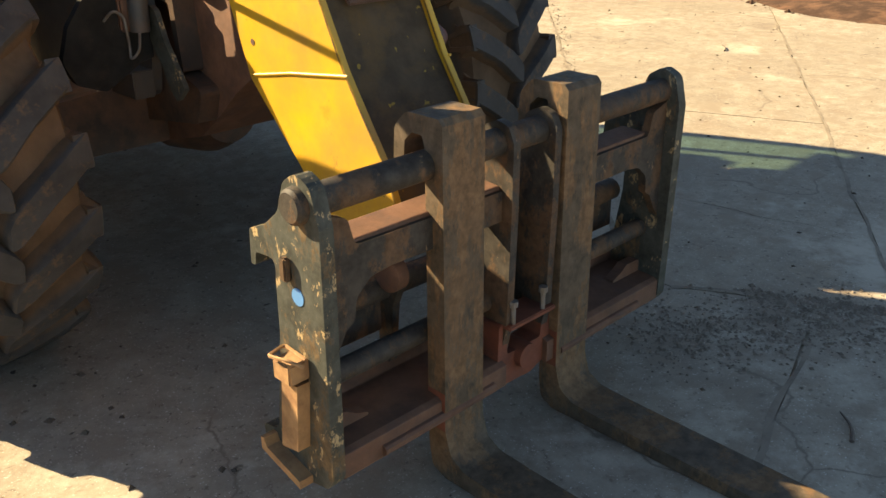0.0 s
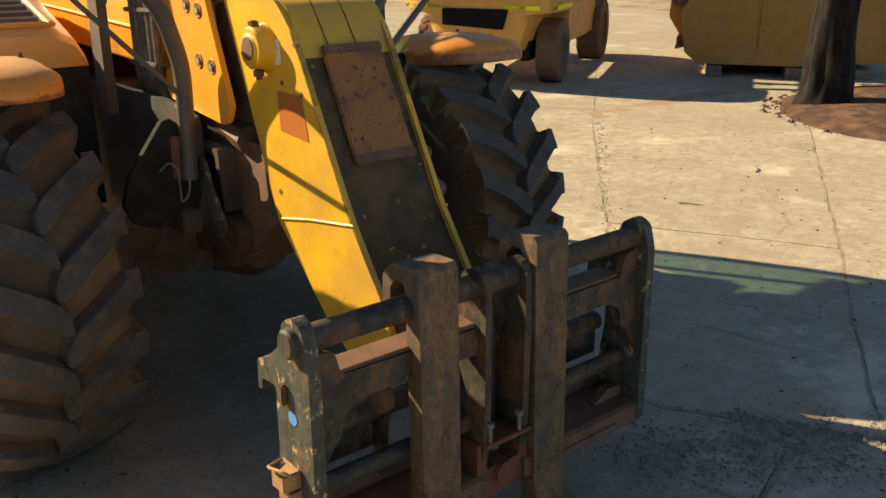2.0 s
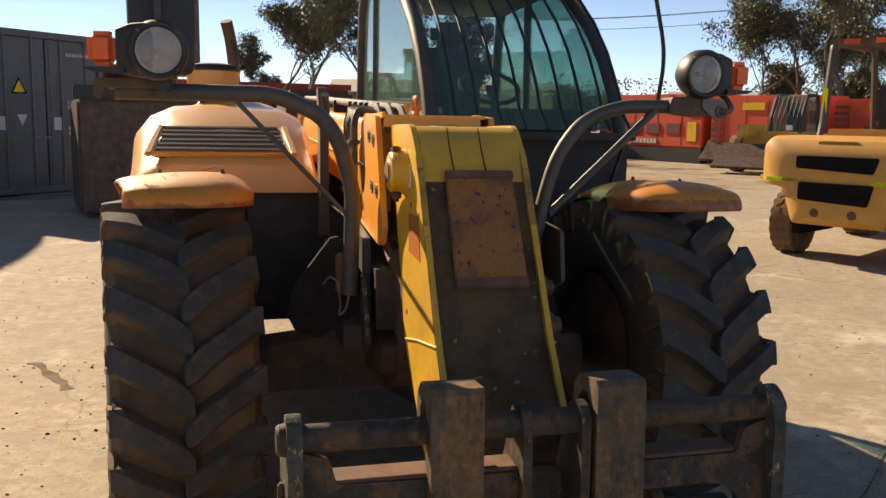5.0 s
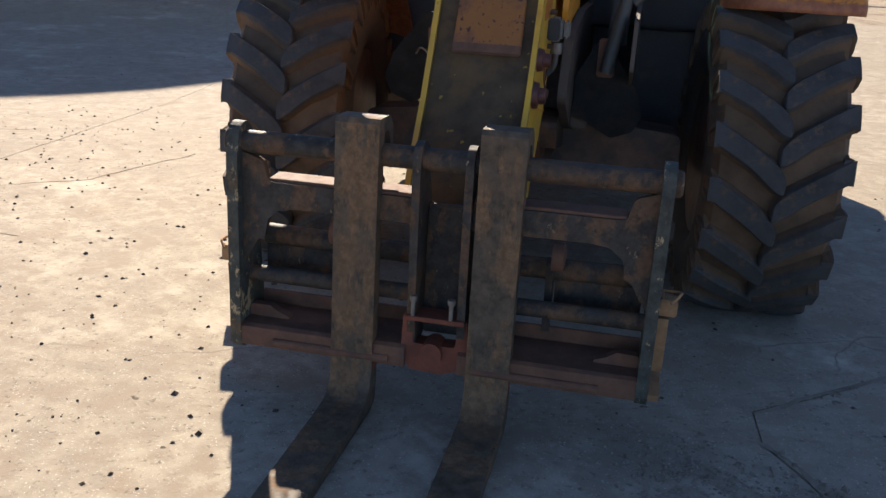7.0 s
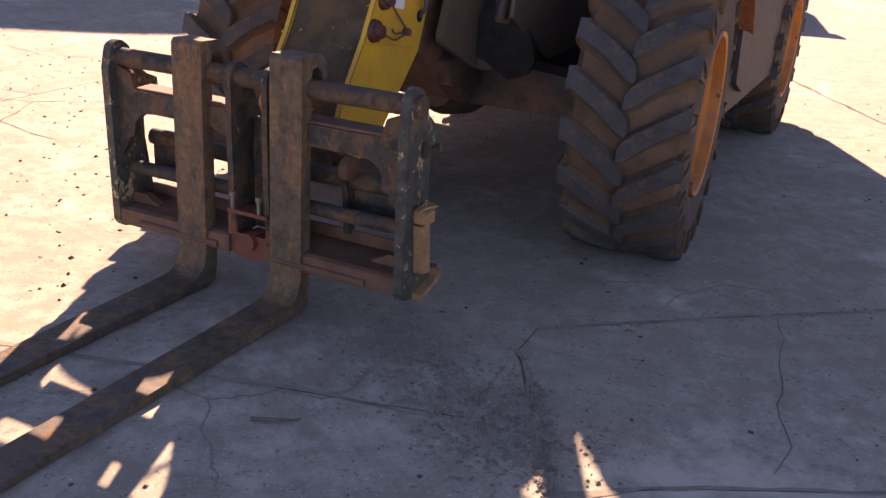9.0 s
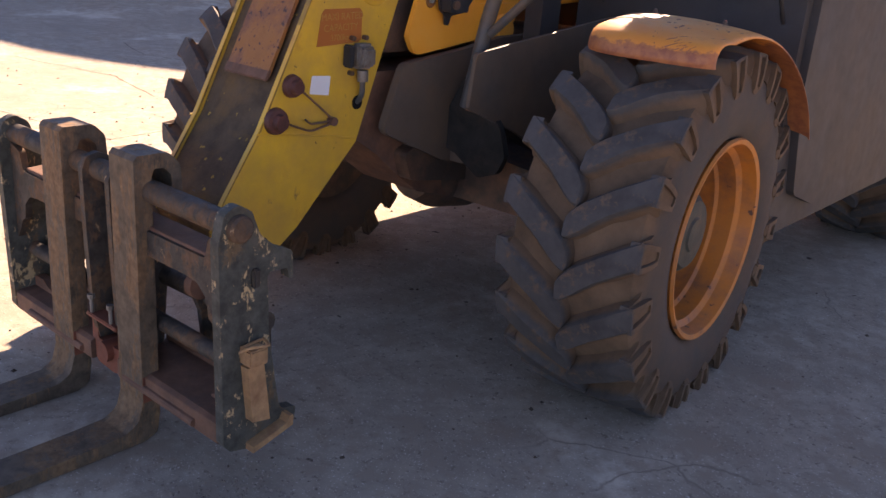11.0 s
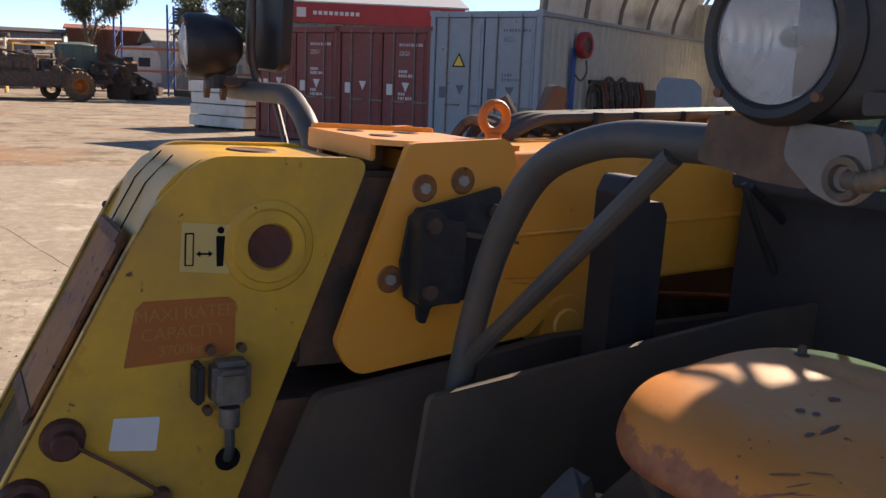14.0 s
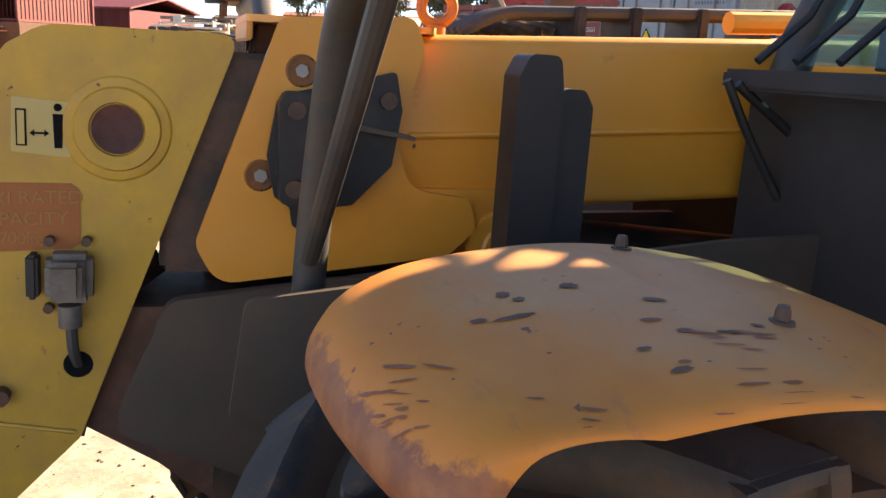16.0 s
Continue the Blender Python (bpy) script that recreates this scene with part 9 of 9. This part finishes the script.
def scissor(x, y, ux, uy, h):
    t = thing("scissor_lift", "orange scissor lift with a railed platform", "scissor lift", turned_to(x, y, ux, uy), group="scissor lifts")
    part("base", boxed((0, 0, 0.3), (3.2, 1.5, 0.95)), M["machine"], t, bevel=0.05)
    for k in range(3):
        for y_ in (0.15, 1.35):
            for s in (0, 1):
                bm = bmesh.new()
                z = 0.95 + 0.2 * k
                tube(bm, [(0.2 if s else 3.0, y_, z), (3.0 if s else 0.2, y_, z + 0.2)], 0.05, 4)
                part("scissor_arm", bm, M["rust"], t)
    part("platform", boxed((-0.2, 0, 1.6), (3.6, 1.5, 1.75)), M["machine"], t, bevel=0.02)
    for k in range(6):
        for y_ in (0.03, 1.47):
            part("rail_post", boxed((-0.15 + 0.73 * k, y_ - 0.02, 1.7), (-0.11 + 0.73 * k, y_ + 0.02, h)), M["machine"], t)
    for z in (2.2, h - 0.05):
        for y_ in (0.03, 1.47):
            part("rail", boxed((-0.15, y_ - 0.02, z), (3.55, y_ + 0.02, z + 0.05)), M["machine"], t)
    for xx in (0.4, 2.7):
        for yy in (0.05, 1.45):
            bm = bmesh.new()
            turned(bm, [(0, -0.12), (0.3, -0.12), (0.36, 0), (0.3, 0.12), (0, 0.12)], (xx, yy, 0.36), "y", 16)
            part("wheel", bm, M["rubber"], t)
    return t


for k, (x, y) in enumerate(((11.2, 36.0), (12.6, 39.5), (9.2, 41), (14.3, 42.5))):
    scissor(x, y, 0.9, -0.35, 2.75 + 0.1 * k)
sk = thing("skip_bin", "dark open steel bin behind the machine", "bin", turned_to(-2.6, 12.0, 0.97, 0.2))
part("rim_rail", boxed((-0.05, -0.05, 1.75), (2.45, 0.08, 1.95)), M["black"], sk, bevel=0.02)
part("bin_body", boxed((0, 0, 0.1), (2.4, 1.6, 1.75)), M["grease"], sk, bevel=0.04)

# machine, tanks and benches in the shade of the shelter
# dark body colour stands in for shade that misses this machine
ym = thing("road_roller", "machine parked in the shade, the shade put into its dark colour", "roller", turned_to(-11.4, 20.4, 0.86, 0.45))
part("body", boxed((0, 0, 0.9), (2.3, 2.2, 1.9)), M["grease"], ym, bevel=0.1)
part("air_slot", boxed((0.5, -0.03, 1.35), (1.8, 0.02, 1.65)), M["black"], ym, bevel=0.02)
part("lower_body", boxed((0.1, 0.05, 0.25), (2.2, 2.2, 0.95)), M["grease"], ym, bevel=0.06)
for xx in (0.1, 2.2):
    plain_wheel("tyre", xx, 0.6, 0.5, 0.35, ym, 14)
tk = thing("waste_bin", "dark green steel waste bin in the shade", "bin", turned_to(-8.6, 20.6, 0.86, 0.45))
part("tub", boxed((0, 0, 0.12), (1.6, 1.2, 1.5)), M["greentank"], tk, bevel=0.05)
part("lid", boxed((-0.05, -0.05, 1.5), (1.65, 1.25, 1.6)), M["black"], tk, bevel=0.03)
wbn = thing("work_bench", "cluttered steel bench along the container", "bench", turned_to(-7.4, 19.4, -0.55, 0.83))
part("bench_top", boxed((0, 0, 0.9), (4.5, 0.8, 1.0)), M["rust"], wbn, bevel=0.01)
for xx in (0.1, 2.2, 4.3):
    part("leg", boxed((xx, 0.05, 0), (xx + 0.1, 0.75, 0.9)), M["rust"], wbn)
for k in range(7):
    part("tool_box", boxed((0.2 + 0.6 * k, 0.1, 1.0), (0.6 + 0.6 * k, 0.6, 1.15 + 0.12 * (k % 3))), M["chassis"], wbn, bevel=0.02)
part("lower_shelf", boxed((0.1, 0.05, 0.25), (4.4, 0.75, 0.33)), M["chassis"], wbn)
cs = container(turned_to(-15.4, 26.2, 0.86, 0.51), 6.06, 2.59, M["ctr_cream"], "cream container behind the shaded machines", doors=False)
for k in range(4):
    part("side_sign", boxed((-0.05, 1.6, 0.75 + 0.42 * k), (-0.008, 1.95, 1.12 + 0.42 * k)), M["bluesign"] if k != 1 else M["greentank"], bpy.data.objects["shipping_container.003"])

# street furniture: poles, wires, fence, road, far sheds
def pole(x, y, h, arms=1):
    t = thing("power_pole", "tall timber power pole with cross arms", "power pole", Matrix.Translation((x, y, 0)), group="power poles")
    bm = bmesh.new()
    tube(bm, [(0, 0, -0.3), (0, 0, h)], [0.16, 0.10], 10)
    part("post", bm, M["bark"], t, smooth=True)
    for k in range(arms):
        part("cross_arm", boxed((-1.1, -0.06, h - 0.5 - 0.8 * k), (1.1, 0.06, h - 0.36 - 0.8 * k)), M["bark"], t)
        for xx in (-1.0, -0.4, 0.4, 1.0):
            bm = bmesh.new()
            cyl(bm, (xx, 0, h - 0.36 - 0.8 * k), (xx, 0, h - 0.2 - 0.8 * k), 0.04, 6)
            part("insulator", bm, M["whitepaint"], t)
    return t


P1, P2, P3 = az(42.0, 55), az(0.3, 40), az(37.0, 62, -0.4, -2)
pole(*P1, 8.5, 2)
pole(*P2, 9.6, 1)
pole(*P3, 10.2, 2)
for (a, b) in ((P2, P1), (P2, az(-40, 60)), (P1, az(75, 75)), (P3, az(8, 70, -0.4, -2)), (P3, az(60, 70))):
    for off, h in ((0.0, 9.3), (0.5, 9.3), (0.9, 8.6)):
        bm = bmesh.new()
        tube(bm, [(a[0] + (b[0] - a[0]) * t + off, a[1] + (b[1] - a[1]) * t, h - 3.2 * t * (1 - t)) for t in (k / 10 for k in range(11))], 0.018, 5)
        tagged(part("power_line", bm, M["hose"]), "thin dark overhead power line between poles", "power line", group="power lines")
sl = thing("street_lamp", "street lamp on a curved arm", "street lamp", Matrix.Translation((*az(35.2, 56, -0.4, -2), 0)))
bm = bmesh.new()
tube(bm, [(0, 0, 0), (0, 0, 7.2), (-0.6, 0, 7.9), (-1.8, 0, 8.1)], 0.05, 8, bend=0.6)
part("arm", bm, M["silver"], sl)
part("lamp_head", boxed((-2.4, -0.12, 8.05), (-1.7, 0.12, 8.17)), M["silver"], sl, bevel=0.03)
road = part("road", boxed((-200, 66, 0.003), (300, 76, 0.012)), surface("asphalt", (0.055, 0.052, 0.05), 0.9, var=0.15, bump=0.2))
tagged(road, "strip of grey asphalt road", "road", kind="structure")
fence = thing("post_fence", "row of white timber fence posts", "fence", Matrix.Translation((0, 0, 0)))
for k in range(40):
    part("fence_post", boxed((30 + 0.9 * k, 46 - 0.55 * k, 0), (30.14 + 0.9 * k, 46.14 - 0.55 * k, 1.25)), M["whitepaint"], fence)
ob_ = shed("orange_shop", "orange shop building with a big fascia", 46.0, 44.5, 0.78, -0.62, 8.5, 8, 3.4, M["orangebld"], M["orangebld"], 0.3, "shop")
part("fascia", boxed((-0.1, -0.3, 2.4), (8.6, -0.12, 3.9)), M["orangebld"], ob_)
for k in range(8):
    part("fascia_bar", boxed((1.6 + 0.65 * k, -0.34, 2.8), (2.05 + 0.65 * k, -0.3, 3.35)), M["marks"], ob_)
shed("blue_shed", "low blue and grey shed", 27, 49, 0.85, -0.5, 7, 6, 2.6, M["shed"], M["bluesign"], 0.8)
shed("red_shed", "low dark red shed across the yard", -16, 34, 0.97, -0.2, 13, 6, 3.0, M["darkred"], M["darkred"], 0.2)
dark = shed("dark_shed", "long dark shed with a red roof edge and yellow signs", -2.2, 46, 0.98, 0.1, 8.5, 8, 3.0, M["darkred"], M["black"], 0.2)
part("roof_edge", boxed((-0.3, -0.35, 2.9), (8.8, -0.05, 3.2)), M["redsign"], dark, "red roof edge")
for k in range(3):
    for j in range(2):
        part("sign_board", boxed((3.4 + 0.9 * k, -0.2, 1.6 + 0.5 * j), (4.1 + 0.9 * k, -0.15, 1.9 + 0.5 * j)), M["warn"], dark)
shed("pale_shed", "long pale shed seen past the cab", 7.5, 62, 0.97, -0.22, 16, 8, 3.2, M["ctr_cream"], M["ctr_cream"], 1.0)
for k, (x, y, c) in enumerate(((24.5, 31, "genset"), (31, 29, "whitepaint"), (27.5, 36, "bluesign"), (33.5, 33.5, "machine"), (19.3, 30.0, "rackblue"))):
    v = thing("parked_truck", "parked truck far off among machines", "truck", turned_to(x, y, 0.8, -0.6), group="parked trucks")
    part("cab", boxed((0, 0, 0.6), (1.9, 2.1, 2.5)), M[c], v, bevel=0.15)
    part("windscreen", boxed((0.15, -0.02, 1.5), (1.75, 0.05, 2.2)), M["dustglass"], v, bevel=0.05)
    part("tray", boxed((1.9, 0.1, 0.9), (5.2, 2.0, 1.15)), M["chassis"], v, bevel=0.03)
    for xx in (0.6, 4.2):
        for yy in (0.1, 1.95):
            bm = bmesh.new()
            turned(bm, [(0, -0.12), (0.4, -0.12), (0.46, 0), (0.4, 0.12), (0, 0.12)], (xx, yy, 0.46), "y", 16)
            part("wheel", bm, M["rubber"], v)
